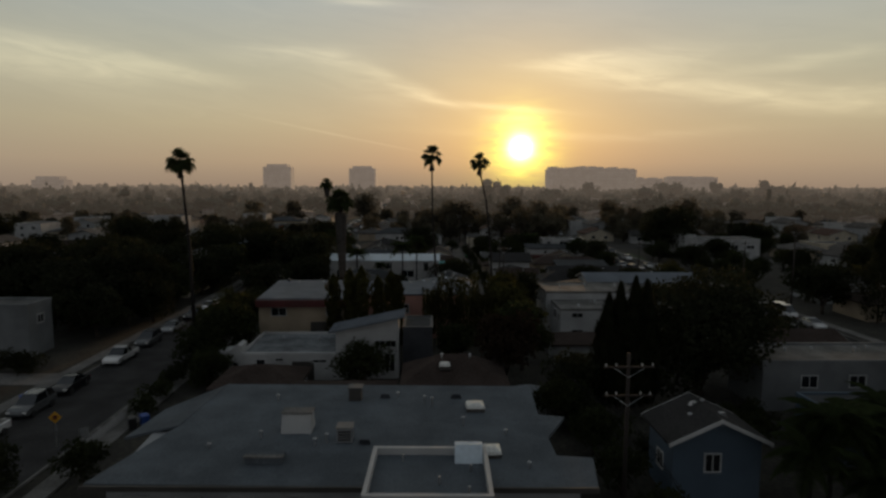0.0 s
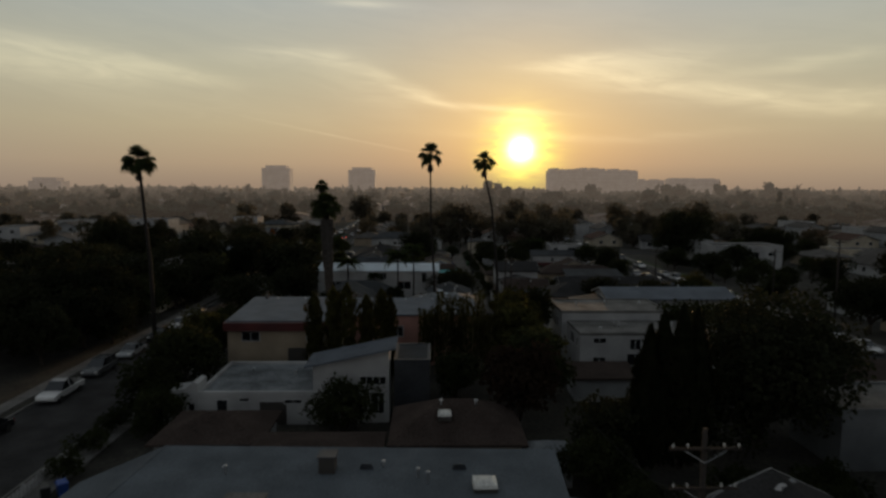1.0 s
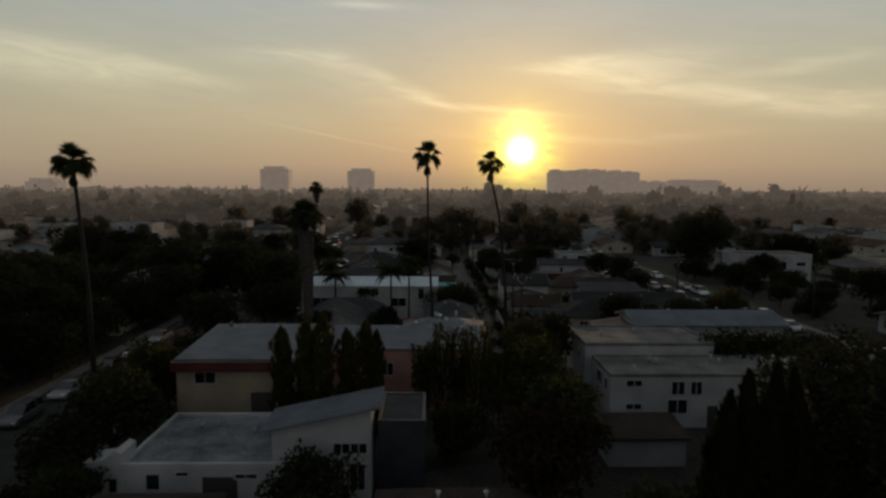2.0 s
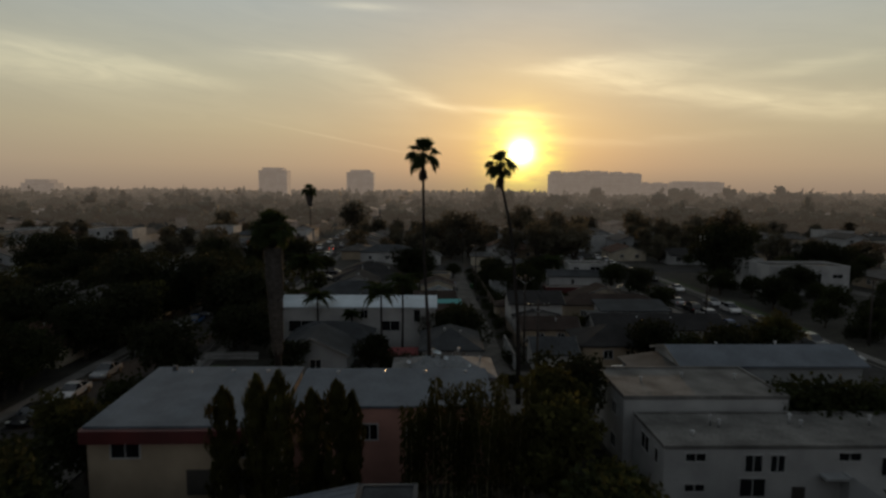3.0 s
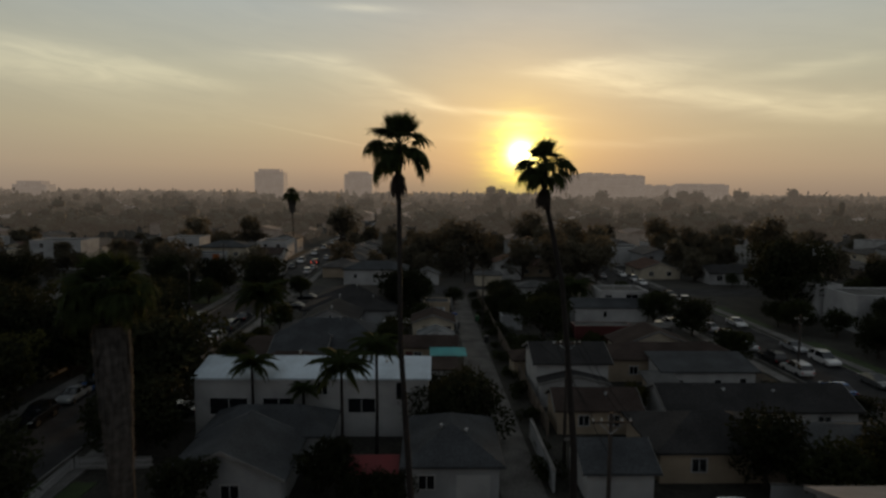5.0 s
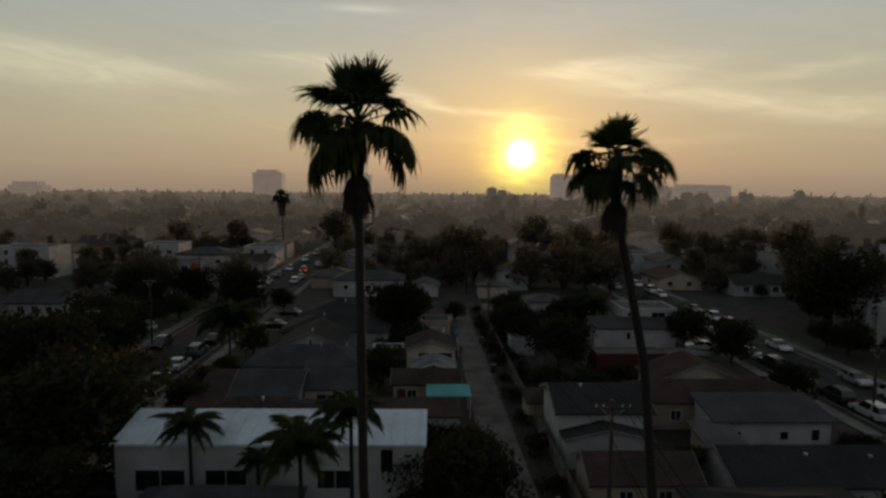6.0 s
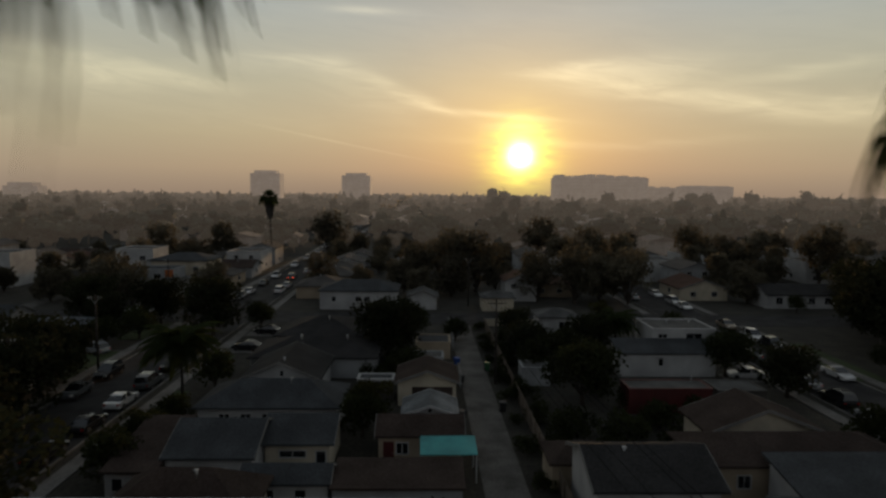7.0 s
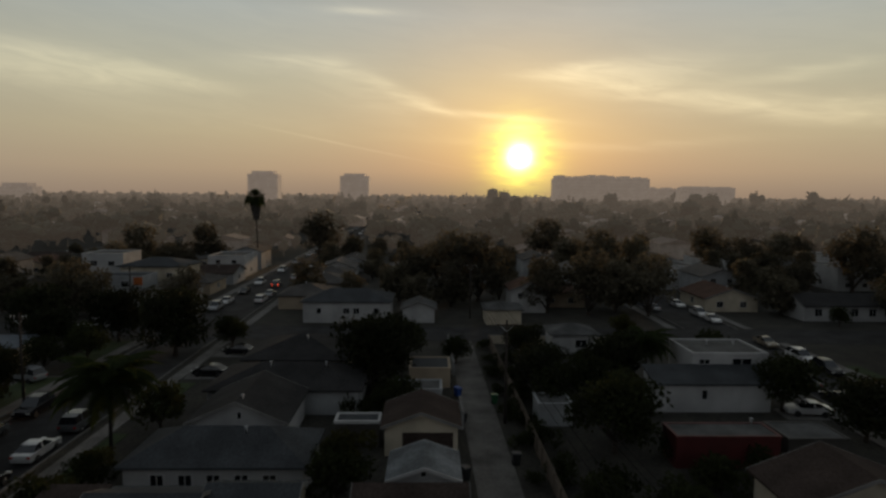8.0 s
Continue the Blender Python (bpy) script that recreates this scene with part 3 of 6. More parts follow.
def bamboo(seed, height, x, y, label):
    """A tight clump of thin pale canes with loose drooping leaves."""
    rng = np.random.default_rng(seed)
    b = thing("bamboo", pose(x, y, 0, 0, 0, 31.0 * seed), label, "bamboo", "bamboo screen")
    leaves = Shape()
    for k in range(5):
        a, q, h = 2 * math.pi * rng.random(), 0.55 * rng.random() ** 0.5, height * (0.72 + 0.30 * rng.random())
        lean = 0.5 * rng.normal(size=2)
        cane = [(q * math.cos(a) + lean[0] * f * f, q * math.sin(a) + lean[1] * f * f, -0.1 + h * f) for f in (0, 0.35, 0.7, 1.0)]
        part("cane", Shape().tube(cane, [0.035, 0.032, 0.024, 0.006], 6), bamboo_cane, b)
        for _ in range(210):
            f = 0.22 + 0.78 * rng.random() ** 0.8
            i = min(int(f * 3), 2)
            p = Vector(cane[i]).lerp(Vector(cane[i + 1]), f * 3 - i)
            g = 2 * math.pi * rng.random()
            out = Vector((math.cos(g), math.sin(g), 0))
            p = p + out * 0.32 * rng.random()
            l = 0.22 + 0.24 * rng.random()
            side = Vector((-out.y, out.x, 0)) * 0.05
            leaves.add([p, p + out * l * 0.5 + side + Vector((0, 0, -0.10 * l)), p + out * l * 0.8 + Vector((0, 0, -l * (0.5 + 0.5 * rng.random()))), p + out * l * 0.5 - side + Vector((0, 0, -0.10 * l))], [(0, 1, 2), (0, 2, 3)])
    part("foliage", leaves, leaf_warm, b)
    return b


# Fan palms: a slim trunk, fan-shaped fronds on long stalks, dead ones hanging below.
def fan_frond(seed, lift, stalk, blade, droop, mat, half=112, segments=27, crease=0.0):
    """A stalk that leaves the trunk at lift degrees, then a fan of narrow segments that hang by droop; crease: how far the fan folds."""
    rng = np.random.default_rng(seed)
    s = Shape()
    c, e = math.cos(radians(lift)), math.sin(radians(lift))
    sag = 0.06 + 0.05 * droop
    path = [Vector((c * stalk * f, 0, e * stalk * f - sag * stalk * f * f * max(c, 0.25))) for f in (0, 0.25, 0.5, 0.75, 1.0)]
    s.tube(path, [0.034, 0.028, 0.022, 0.018, 0.015], 5)
    ahead = (path[4] - path[3]).normalized()
    across = Vector((0, 1, 0))
    above = ahead.cross(across)
    if above.z < 0:
        above = -above
    down = Vector((0, 0, -1))
    for k in range(segments):
        a = radians(half * (2 * k / (segments - 1) - 1))
        l = blade * (0.66 + 0.34 * math.cos(a * 0.6)) * (0.82 + 0.34 * rng.random())
        d = (ahead * math.cos(a) + across * math.sin(a) * (1 - crease * 0.6) + above * (0.10 + 0.25 * crease * (1 - abs(math.cos(a))))).normalized()
        side = (across * math.cos(a) - ahead * math.sin(a)).normalized()
        p, pts, n = path[4].copy(), [], 6
        fall = droop * (0.75 + 0.6 * rng.random())
        twist = 0.25 * rng.normal()
        for q in range(n + 1):
            pts.append(p.copy())
            g = (q + 0.5) / n
            d = (d + down * fall * 0.42 * g + side * twist * 0.06).normalized()
            p = p + d * l / n
        w = 0.055 * blade
        widths = (0.010, w * 0.62, w, w * 0.92, w * 0.60, w * 0.34, w * 0.10)
        verts = [v for q in range(n + 1) for v in (pts[q] - side * widths[q], pts[q] + side * widths[q])]
        s.add(verts, [(2 * q, 2 * q + 1, 2 * q + 3, 2 * q + 2) for q in range(n)])
    return s.mesh("frond", mat)


# From the upright spear leaves down to the fronds that hang as curtains: lift, stalk, blade, droop, spread, crease.
FROND_AGES = ((82, 0.50, 0.95, 0.10, 44, 0.5), (66, 0.66, 0.92, 0.25, 62, 0.4), (52, 0.80, 0.90, 0.45, 78, 0.3), (40, 0.92, 0.92, 0.85, 90, 0.3), (32, 1.00, 0.98, 1.30, 98, 0.3),
              (26, 1.06, 1.06, 1.8, 102, 0.35), (20, 1.08, 1.16, 2.4, 104, 0.4), (14, 1.08, 1.26, 2.9, 102, 0.45), (6, 1.04, 1.34, 3.2, 98, 0.5), (-8, 0.92, 1.25, 3.3, 88, 0.6))
FRONDS_GREEN = [[fan_frond(10 * k + v, lift, stalk, blade, droop, frond_green, half, crease=crease) for v in range(2)]
                for k, (lift, stalk, blade, droop, half, crease) in enumerate(FROND_AGES)]
FRONDS_DEAD = [fan_frond(200 + k, -62 - 6 * k, 0.42, 0.95, 2.6, frond_dead, 46, 15) for k in range(3)]


def fan_palm(seed, path, radii, label, fronds=32, size=1.0, skirt=0, thick=(), old=0.8):
    """path: the trunk's line in world metres; the crown sits on its end. skirt: dead fronds under the crown, old: their size; thick: a thatch, bottom, top, widths."""
    rng = np.random.default_rng(seed)
    x, y = path[0][0], path[0][1]
    palm = thing("fan_palm", pose(x, y, 0), label, "palm tree", "fan palms")
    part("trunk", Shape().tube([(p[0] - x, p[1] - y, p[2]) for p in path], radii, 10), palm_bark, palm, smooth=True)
    top = Vector((path[-1][0] - x, path[-1][1] - y, path[-1][2]))
    ages = len(FROND_AGES)
    for k in range(fronds):
        f = (k + 0.5) / fronds
        age = min(ages - 1, max(0, int(ages * f ** 0.92 + 0.7 * rng.normal())))
        ob = part("frond", FRONDS_GREEN[age][k % 2], None, palm)
        ob.matrix_basis = (Matrix.Translation(top + Vector((0, 0, 0.22 - 0.42 * f - 0.12 * rng.random()))) @ pose(0, 0, 0, 0, 0, 137.5 * k + 20 * rng.normal())
                           @ pose(0, 0, 0, 9 * rng.normal(), 5 * rng.normal(), 0) @ Matrix.Scale(size * (0.84 + 0.30 * rng.random()), 4))
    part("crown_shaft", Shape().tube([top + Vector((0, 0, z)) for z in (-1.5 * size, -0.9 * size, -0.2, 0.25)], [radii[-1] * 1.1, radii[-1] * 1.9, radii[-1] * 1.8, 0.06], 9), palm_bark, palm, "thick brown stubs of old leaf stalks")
    for k in range(skirt):
        ob = part("dead_frond", FRONDS_DEAD[k % 3], None, palm, "brown dead frond hanging against the trunk")
        ob.matrix_basis = Matrix.Translation(top + Vector((0, 0, (-0.95 - 0.35 * rng.random()) * size))) @ pose(0, 0, 0, 0, 0, 137.5 * k + 15 * rng.normal()) @ Matrix.Scale(old * size * (0.8 + 0.35 * rng.random()), 4)
    if thick:
        z0, z1, w0, w1 = thick
        s = Shape()
        for _ in range(2600):
            f = rng.random()
            a = 2 * math.pi * rng.random()
            i = f * (z1 - z0) + z0
            g = i / top.z
            wide = (w0 + (w1 - w0) * f) * (0.82 + 0.26 * rng.random())
            c = Vector((top.x * g + wide * math.cos(a), top.y * g + wide * math.sin(a), i))
            out, side = Vector((math.cos(a), math.sin(a), 0)), Vector((-math.sin(a), math.cos(a), 0))
            l = 0.5 + 0.6 * rng.random()
            s.add([c - side * 0.07, c + side * 0.07, c + out * 0.06 * rng.random() + Vector((0, 0, -l)) + side * 0.1 * rng.normal()], [(0, 1, 2)])
        part("thatch", s, thatch_grey, palm, "thick grey-brown thatch of dead fronds")
        rings = []
        for k in range(9):
            f = k / 8
            i = z0 + (z1 - z0) * f
            g = i / top.z
            rings.append([(top.x * g + (w0 + (w1 - w0) * f) * 0.86 * math.cos(2 * math.pi * j / 14), top.y * g + (w0 + (w1 - w0) * f) * 0.86 * math.sin(2 * math.pi * j / 14), i) for j in range(14)])
        part("thatch_core", Shape().loft(rings), thatch_grey, palm)
    return palm


def feather_frond(seed, length):
    rng = np.random.default_rng(seed)
    s = Shape()
    line = []
    for k in range(9):
        f = k / 8
        line.append(Vector((length * f * (1 - 0.12 * f), 0, length * (0.55 * f - 0.95 * f * f))))
    s.tube(line, [0.035 - 0.003 * k for k in range(9)], 5)
    for k in range(60):
        f = 0.10 + 0.88 * k / 59
        i = min(int(f * 8), 7)
        p = line[i].lerp(line[i + 1], f * 8 - i)
        for sgn in (-1, 1):
            l = length * 0.30 * math.sin(math.pi * min(1, f * 0.9 + 0.12)) * (0.85 + 0.3 * rng.random())
            q = p + Vector((0.35 * l, sgn * l * 0.75, -l * (0.35 + 0.3 * rng.random())))
            s.add([p - Vector((0.055, 0, 0)), p + Vector((0.055, 0, 0)), q], [(0, 1, 2)])
    return s.mesh("frond", frond_green)


FEATHERS = [feather_frond(k, 2.6) for k in range(3)]


def feather_palm(seed, x, y, height, label, fronds=15, size=1.0):
    rng = np.random.default_rng(seed)
    palm = thing("feather_palm", pose(x, y, 0), label, "palm tree", "feather palms")
    part("trunk", Shape().tube([(0, 0, -0.2), (0.06, 0.03, height * 0.5), (0.0, 0.05, height)], [0.19, 0.14, 0.12], 8), palm_bark, palm, smooth=True)
    for k in range(fronds):
        ob = part("frond", FEATHERS[k % 3], None, palm)
        ob.matrix_basis = pose(0, 0.05, height - 0.1) @ pose(0, 0, 0, 0, 0, 137.5 * k) @ pose(0, 0, 0, 0, 18 - 62 * (1 - k / fronds) + 8 * rng.normal(), 0) @ Matrix.Scale(size * (0.8 + 0.3 * rng.random()), 4)
    return palm


# ---- vehicles, poles, small things ----
CAR_KINDS = {
    # side outline of the body (along, up), of the cabin, half width
    "sedan": ([(-2.30, 0.32), (-2.34, 0.62), (-2.25, 0.92), (-1.55, 0.98), (-0.95, 0.95), (1.0, 0.92), (1.75, 0.84), (2.22, 0.70), (2.33, 0.52), (2.28, 0.30)],
              [(-1.75, 0.95), (-1.05, 1.38), (-0.55, 1.45), (0.15, 1.43), (1.10, 0.90)], 0.90),
    "suv": ([(-2.32, 0.38), (-2.38, 0.70), (-2.30, 1.05), (-1.55, 1.08), (-0.95, 1.06), (1.0, 1.04), (1.85, 0.98), (2.28, 0.84), (2.38, 0.60), (2.32, 0.36)],
            [(-2.22, 1.05), (-1.95, 1.66), (-1.2, 1.76), (0.2, 1.74), (1.15, 1.02)], 0.95),
    "pickup": ([(-2.70, 0.45), (-2.72, 0.70), (-2.70, 1.05), (-0.85, 1.05), (-0.80, 1.05), (1.1, 1.05), (2.15, 1.0), (2.62, 0.86), (2.70, 0.62), (2.65, 0.42)],
               [(-0.85, 1.04), (-0.70, 1.68), (-0.3, 1.80), (0.5, 1.78), (1.30, 1.03)], 0.98),
    "van": ([(-2.75, 0.38), (-2.80, 0.70), (-2.78, 1.10), (-1.55, 1.12), (-0.95, 1.12), (1.2, 1.12), (2.2, 1.05), (2.62, 0.90), (2.74, 0.62), (2.70, 0.38)],
            [(-2.74, 1.1), (-2.62, 1.95), (-2.0, 2.1), (1.2, 2.06), (2.1, 1.06)], 1.0),
}
CAR_TEMPLATES = {}


def build_car(kind, paint, m, label):
    body, cabin, hw = CAR_KINDS[kind]
    car = thing("car" if kind != "pickup" else "pickup_truck", m, label, "car" if kind != "pickup" else "truck", "parked vehicles")

    def layer(outline, widths, base):
        out = []
        for w, grow in widths:
            out.append([(w, a * (1 - grow), base + (z - base) * (1 - grow * 0.6)) for a, z in outline])
        return out
    b = Shape().loft(layer(body, ((-hw, 0.035), (-hw * 0.9, 0.0), (hw * 0.9, 0.0), (hw, 0.035)), 0.5))
    part("body", b, PAINTS[paint], car)
    roof_z = max(z for _, z in cabin)
    c = Shape().loft([[(w * (1 - 0.22 * (z - cabin[0][1]) / (roof_z - cabin[0][1])), a, z) for a, z in cabin] for w in (-hw * 0.92, hw * 0.92)])
    part("glasshouse", c, glass, car, "dark tinted windows")
    inner = cabin[1:4]
    r = Shape().loft([[(w, a, z + dz) for a, z in inner for dz in (0.0,)] + [(w, a, z + 0.045) for a, z in reversed(inner)] for w in (-hw * 0.72, hw * 0.72)])
    part("roof", r, PAINTS[paint], car)
    for w in (-1, 1):
        mid = [(cabin[2][0] + 0.25, cabin[2][1]), (cabin[2][0] + 0.13, cabin[2][1]), (cabin[2][0] + 0.05, cabin[0][1]), (cabin[2][0] + 0.22, cabin[0][1])]
        part("pillar", Shape().loft([[(w * (hw * 0.92 * (1 - 0.22 * (z - cabin[0][1]) / (roof_z - cabin[0][1])) + o), a, z) for a, z in mid] for o in (0.004, 0.03)]), PAINTS[paint], car)
        part("headlight", Shape().box(w * hw * 0.78 - 0.17, w * hw * 0.78 + 0.17, body[8][0] - 0.22, body[8][0] - 0.02, 0.62, 0.78), lamp_clear, car)
        part("taillight", Shape().box(w * hw * 0.8 - 0.13, w * hw * 0.8 + 0.13, body[1][0] - 0.012, body[1][0] + 0.1, 0.68, 0.86), lamp_red, car)
        for a in (body[0][0] * 0.60, body[-1][0] * 0.62):
            ring = [(w * hw * 0.985 - 0.11, 0.27), (w * hw * 0.985 - 0.11, 0.33), (w * hw * 0.985 + 0.06, 0.33), (w * hw * 0.985 + 0.06, 0.22)]
            wheel = part("wheel", Shape().loft([[(x, a + q * math.cos(2 * math.pi * j / 16), 0.33 + q * math.sin(2 * math.pi * j / 16)) for j in range(16)] for x, q in ring]), rubber, car, "black tyre")
            part("rim", Shape().loft([[(w * hw * 0.985 + o, a + q * math.cos(2 * math.pi * j / 12), 0.33 + q * math.sin(2 * math.pi * j / 12)) for j in range(12)] for o, q in ((0.05, 0.21), (0.075, 0.19), (0.06, 0.05))]), chrome, wheel)
    if kind == "pickup":
        part("truck_bed", Shape().box(-hw * 0.8, hw * 0.8, -2.6, -0.95, 1.052, 1.06), trim_dark, car)
    return car


def park(kind, paint, x, y, turn, label, z=0.03):
    m = pose(x, y, z, 0, 0, turn)
    if (kind, paint) in CAR_TEMPLATES:
        return tagged(copy_thing(CAR_TEMPLATES[kind, paint], m), label)
    CAR_TEMPLATES[kind, paint] = build_car(kind, paint, m, label)
    return CAR_TEMPLATES[kind, paint]


def utility_pole(x, y, height, label, arms=((0.5, 2.4),), turn=GRID):
    p = thing("utility_pole", pose(x, y, 0, 0, 0, turn), label, "utility pole", "utility poles")
    part("pole", Shape().tube([(0, 0, -0.5), (0, 0, height)], [0.17, 0.11], 9), wood_pole, p, smooth=True)
    for down, wide in arms:
        z = height - down
        arm = part("crossarm", Shape().box(-wide / 2, wide / 2, -0.2, -0.11, z - 0.06, z + 0.06), wood_pole, p)
        for k in (-0.45, -0.25, 0.25, 0.45):
            part("insulator", Shape().tube([(k * wide, -0.155, z + 0.06), (k * wide, -0.155, z + 0.13), (k * wide, -0.155, z + 0.24)], [0.02, 0.055, 0.045], 7), lamp_clear, arm)
        for s in (-1, 1):
            part("brace", Shape().tube([(0, -0.12, z - 0.7), (s * wide * 0.3, -0.155, z - 0.06)], [0.02, 0.02], 4), galvanised, p)
    return p


def wire(a, b, sag, label="thin dark overhead cable strung between poles"):
    pts = []
    for k in range(17):
        f = k / 16
        p = Vector(a).lerp(Vector(b), f)
        pts.append((p.x, p.y, p.z - 4 * sag * f * (1 - f)))
    ob = new("overhead_cable", Shape().tube(pts, [0.022] * 17, 4).mesh("overhead_cable", cable))
    return tagged(ob, label, "cable", "overhead cables")


def fence(x0, y0, x1, y1, height, mat, label, board=0.18, gap=0.02, name="fence"):
    length = math.hypot(x1 - x0, y1 - y0)
    f = thing(name, pose(x0, y0, 0, 0, 0, math.degrees(math.atan2(y1 - y0, x1 - x0))), label, "fence")
    n = int(length / (board + gap))
    plank = Shape().add([(0, 0, 0.08), (board, 0, 0.08), (board, 0, height), (board / 2, 0, height + 0.05), (0, 0, height),
                         (0, 0.03, 0.08), (board, 0.03, 0.08), (board, 0.03, height), (board / 2, 0.03, height + 0.05), (0, 0.03, height)],
                        [(0, 1, 2, 3, 4), (9, 8, 7, 6, 5), (0, 5, 6, 1), (1, 6, 7, 2), (2, 7, 8, 3), (3, 8, 9, 4), (4, 9, 5, 0)]).mesh("board", mat)
    for k in range(n):
        part("board", plank, None, f).location = (k * (board + gap), 0, 0)
    for z in (0.35, height - 0.3):
        part("rail", Shape().box(0, length, 0.034, 0.08, z - 0.05, z + 0.05), mat, f)
    post = Shape().box(-0.05, 0.05, 0.034, 0.134, 0, height + 0.02).mesh("post", mat)
    for k in range(int(length / 2.4) + 1):
        part("post", post, None, f).location = (min(k * 2.4 + 0.06, length - 0.06), 0.05, 0)
    return f


def block_wall(x0, y0, x1, y1, height, mat, label):
    length = math.hypot(x1 - x0, y1 - y0)
    w = thing("garden_wall", pose(x0, y0, 0, 0, 0, math.degrees(math.atan2(y1 - y0, x1 - x0))), label, "wall")
    part("masonry", Shape().box(0, length, -0.1, 0.1, 0, height), mat, w)
    part("coping", Shape().box(-0.03, length + 0.03, -0.14, 0.14, height, height + 0.08), concrete, w)
    return w


# ================= the first block: flats, cottages and gardens =================
# Long low flats with a grey roof that falls a little toward the camera's side.
flats = thing("apartment_block", pose(0, 0, 0), "long low apartment block with a shallow grey composition roof", "building")
part("wall", Shape().prism([(-19.9, 35.6), (8.4, 35.3), (8.4, 38.2), (7.0, 38.4), (7.2, 50.4), (-17.6, 50.6), (-20.6, 43.2)], 0, 3.62, "z"), stucco_grey, flats)
roof_line = [(-20.9, 35.0, 3.66), (9.3, 34.6, 3.66), (9.9, 38.4, 3.78), (7.6, 38.7, 3.79), (7.5, 41.3, 3.88), (9.3, 44.8, 4.0), (7.4, 45.2, 4.02), (7.6, 51.0, 4.25), (-18.0, 51.3, 4.25), (-18.6, 43.2, 3.98)]
part("roof", Shape().loft([[(x, y, z) for x, y, z in roof_line], [(x, y, z + 0.22) for x, y, z in roof_line]]), roof_grey, flats)
hip_line = [(-18.65, 43.1, 4.22), (-17.95, 51.4, 4.5), (-22.2, 48.5, 3.3), (-22.6, 42.9, 3.3)]
part("hip_end", Shape().loft([[(x, y, z - 0.18) for x, y, z in hip_line], hip_line]), roof_grey, flats)
part("eave_board", Shape().loft([[(x, y, z) for x, z in ((-20.95, 3.60), (9.35, 3.60), (9.35, 3.92), (-20.95, 3.92))] for y in (34.72, 34.58)]), trim_dark, flats)
for k in range(9):
    if 5 <= k <= 6:
        continue
    x = -18.0 + k * 3.1
    f = Shape()
    for a in ((x - 0.75, x - 0.65, 1.2, 2.9), (x + 0.65, x + 0.75, 1.2, 2.9), (x - 0.65, x + 0.65, 1.2, 1.3), (x - 0.65, x + 0.65, 2.8, 2.9)):
        f.box(a[0], a[1], 35.25, 35.55, a[2], a[3])
    window = part("window", f, trim_white, flats)
    part("pane", Shape().box(x - 0.65, x + 0.65, 35.36, 35.5, 1.3, 2.8), glass, window)
for x, y, tall in ((-12.8, 47.6, 0.5), (-3.4, 48.6, 0.35), (-1.2, 47.2, 0.6), (-0.6, 46.6, 0.7), (1.7, 43.2, 0.6), (-9.9, 44.0, 0.3), (-12.2, 41.0, 0.5),
                   (-8.3, 39.9, 0.5), (-7.6, 40.4, 0.6), (-2.9, 37.4, 0.5), (4.6, 41.8, 0.3), (5.6, 37.0, 0.4), (-15.2, 39.5, 0.3)):
    z = 3.85 + 0.036 * (y - 35)
    v = part("vent_pipe", Shape().tube([(x, y, z - 0.1), (x, y, z + tall)], [0.07, 0.07], 8), galvanised, flats)
    part("cap", Shape().tube([(x, y, z + tall), (x, y, z + tall + 0.06), (x, y, z + tall + 0.12)], [0.15, 0.15, 0.04], 8), galvanised, v)
for x, y in ((-4.4, 48.2), (1.3, 48.2), (2.0, 40.0), (-5.0, 40.1)):
    hood = part("vent_hood", Shape().loft([[(x - 0.45, y, 4.05 + 0.036 * (y - 40)), (x + 0.45, y, 4.05 + 0.036 * (y - 40)), (x + 0.3, y, 4.42 + 0.036 * (y - 40)), (x - 0.3, y, 4.42 + 0.036 * (y - 40))],
                                           [(x - 0.45, y + 0.7, 4.05 + 0.036 * (y - 40)), (x + 0.45, y + 0.7, 4.05 + 0.036 * (y - 40)), (x + 0.1, y + 0.7, 4.1 + 0.036 * (y - 40)), (x - 0.1, y + 0.7, 4.1 + 0.036 * (y - 40))]]), metal_dark, flats)
chimney = part("chimney", Shape().box(-7.2, -6.25, 47.6, 48.5, 4.1, 5.35), trim_dark, flats, "square dark brick chimney")
part("chimney_cap", Shape().box(-7.3, -6.15, 47.5, 48.6, 5.35, 5.45), metal_dark, chimney)
rooftop_unit(-6.4, 40.8, 4.05, 1.05, 1.05)
dome_vent(2.7, 46.2, 4.28, 1.35)
dome_vent(3.3, 38.9, 4.0, 1.35)
box = thing("roof_hatch", pose(-10.0, 41.8, 4.1, 0, 0, 0), "white painted plywood roof hatch box on the grey roof", "roof hatch")
part("housing", Shape().loft([[(-1.05, -0.1, 0), (1.05, -0.1, 0), (1.05, 1.5, 0.0), (-1.05, 1.5, 0)], [(-1.0, 0.25, 1.35), (1.0, 0.25, 1.35), (1.0, 1.2, 1.35), (-1.0, 1.2, 1.35)]]), trim_white, box)
part("lid", Shape().box(-1.08, 1.08, 0.15, 1.28, 1.35, 1.45), concrete, box)
skirt = thing("roof_hatch", pose(-11.0, 37.9, 3.95), "low dark roof hatch with a pale lid", "roof hatch")
part("housing", Shape().box(-1.15, 1.15, -0.5, 0.5, -0.1, 0.45), roof_grey, skirt)
part("lid", Shape().box(-1.25, 1.25, -0.6, -0.2, 0.45, 0.53), concrete, skirt)
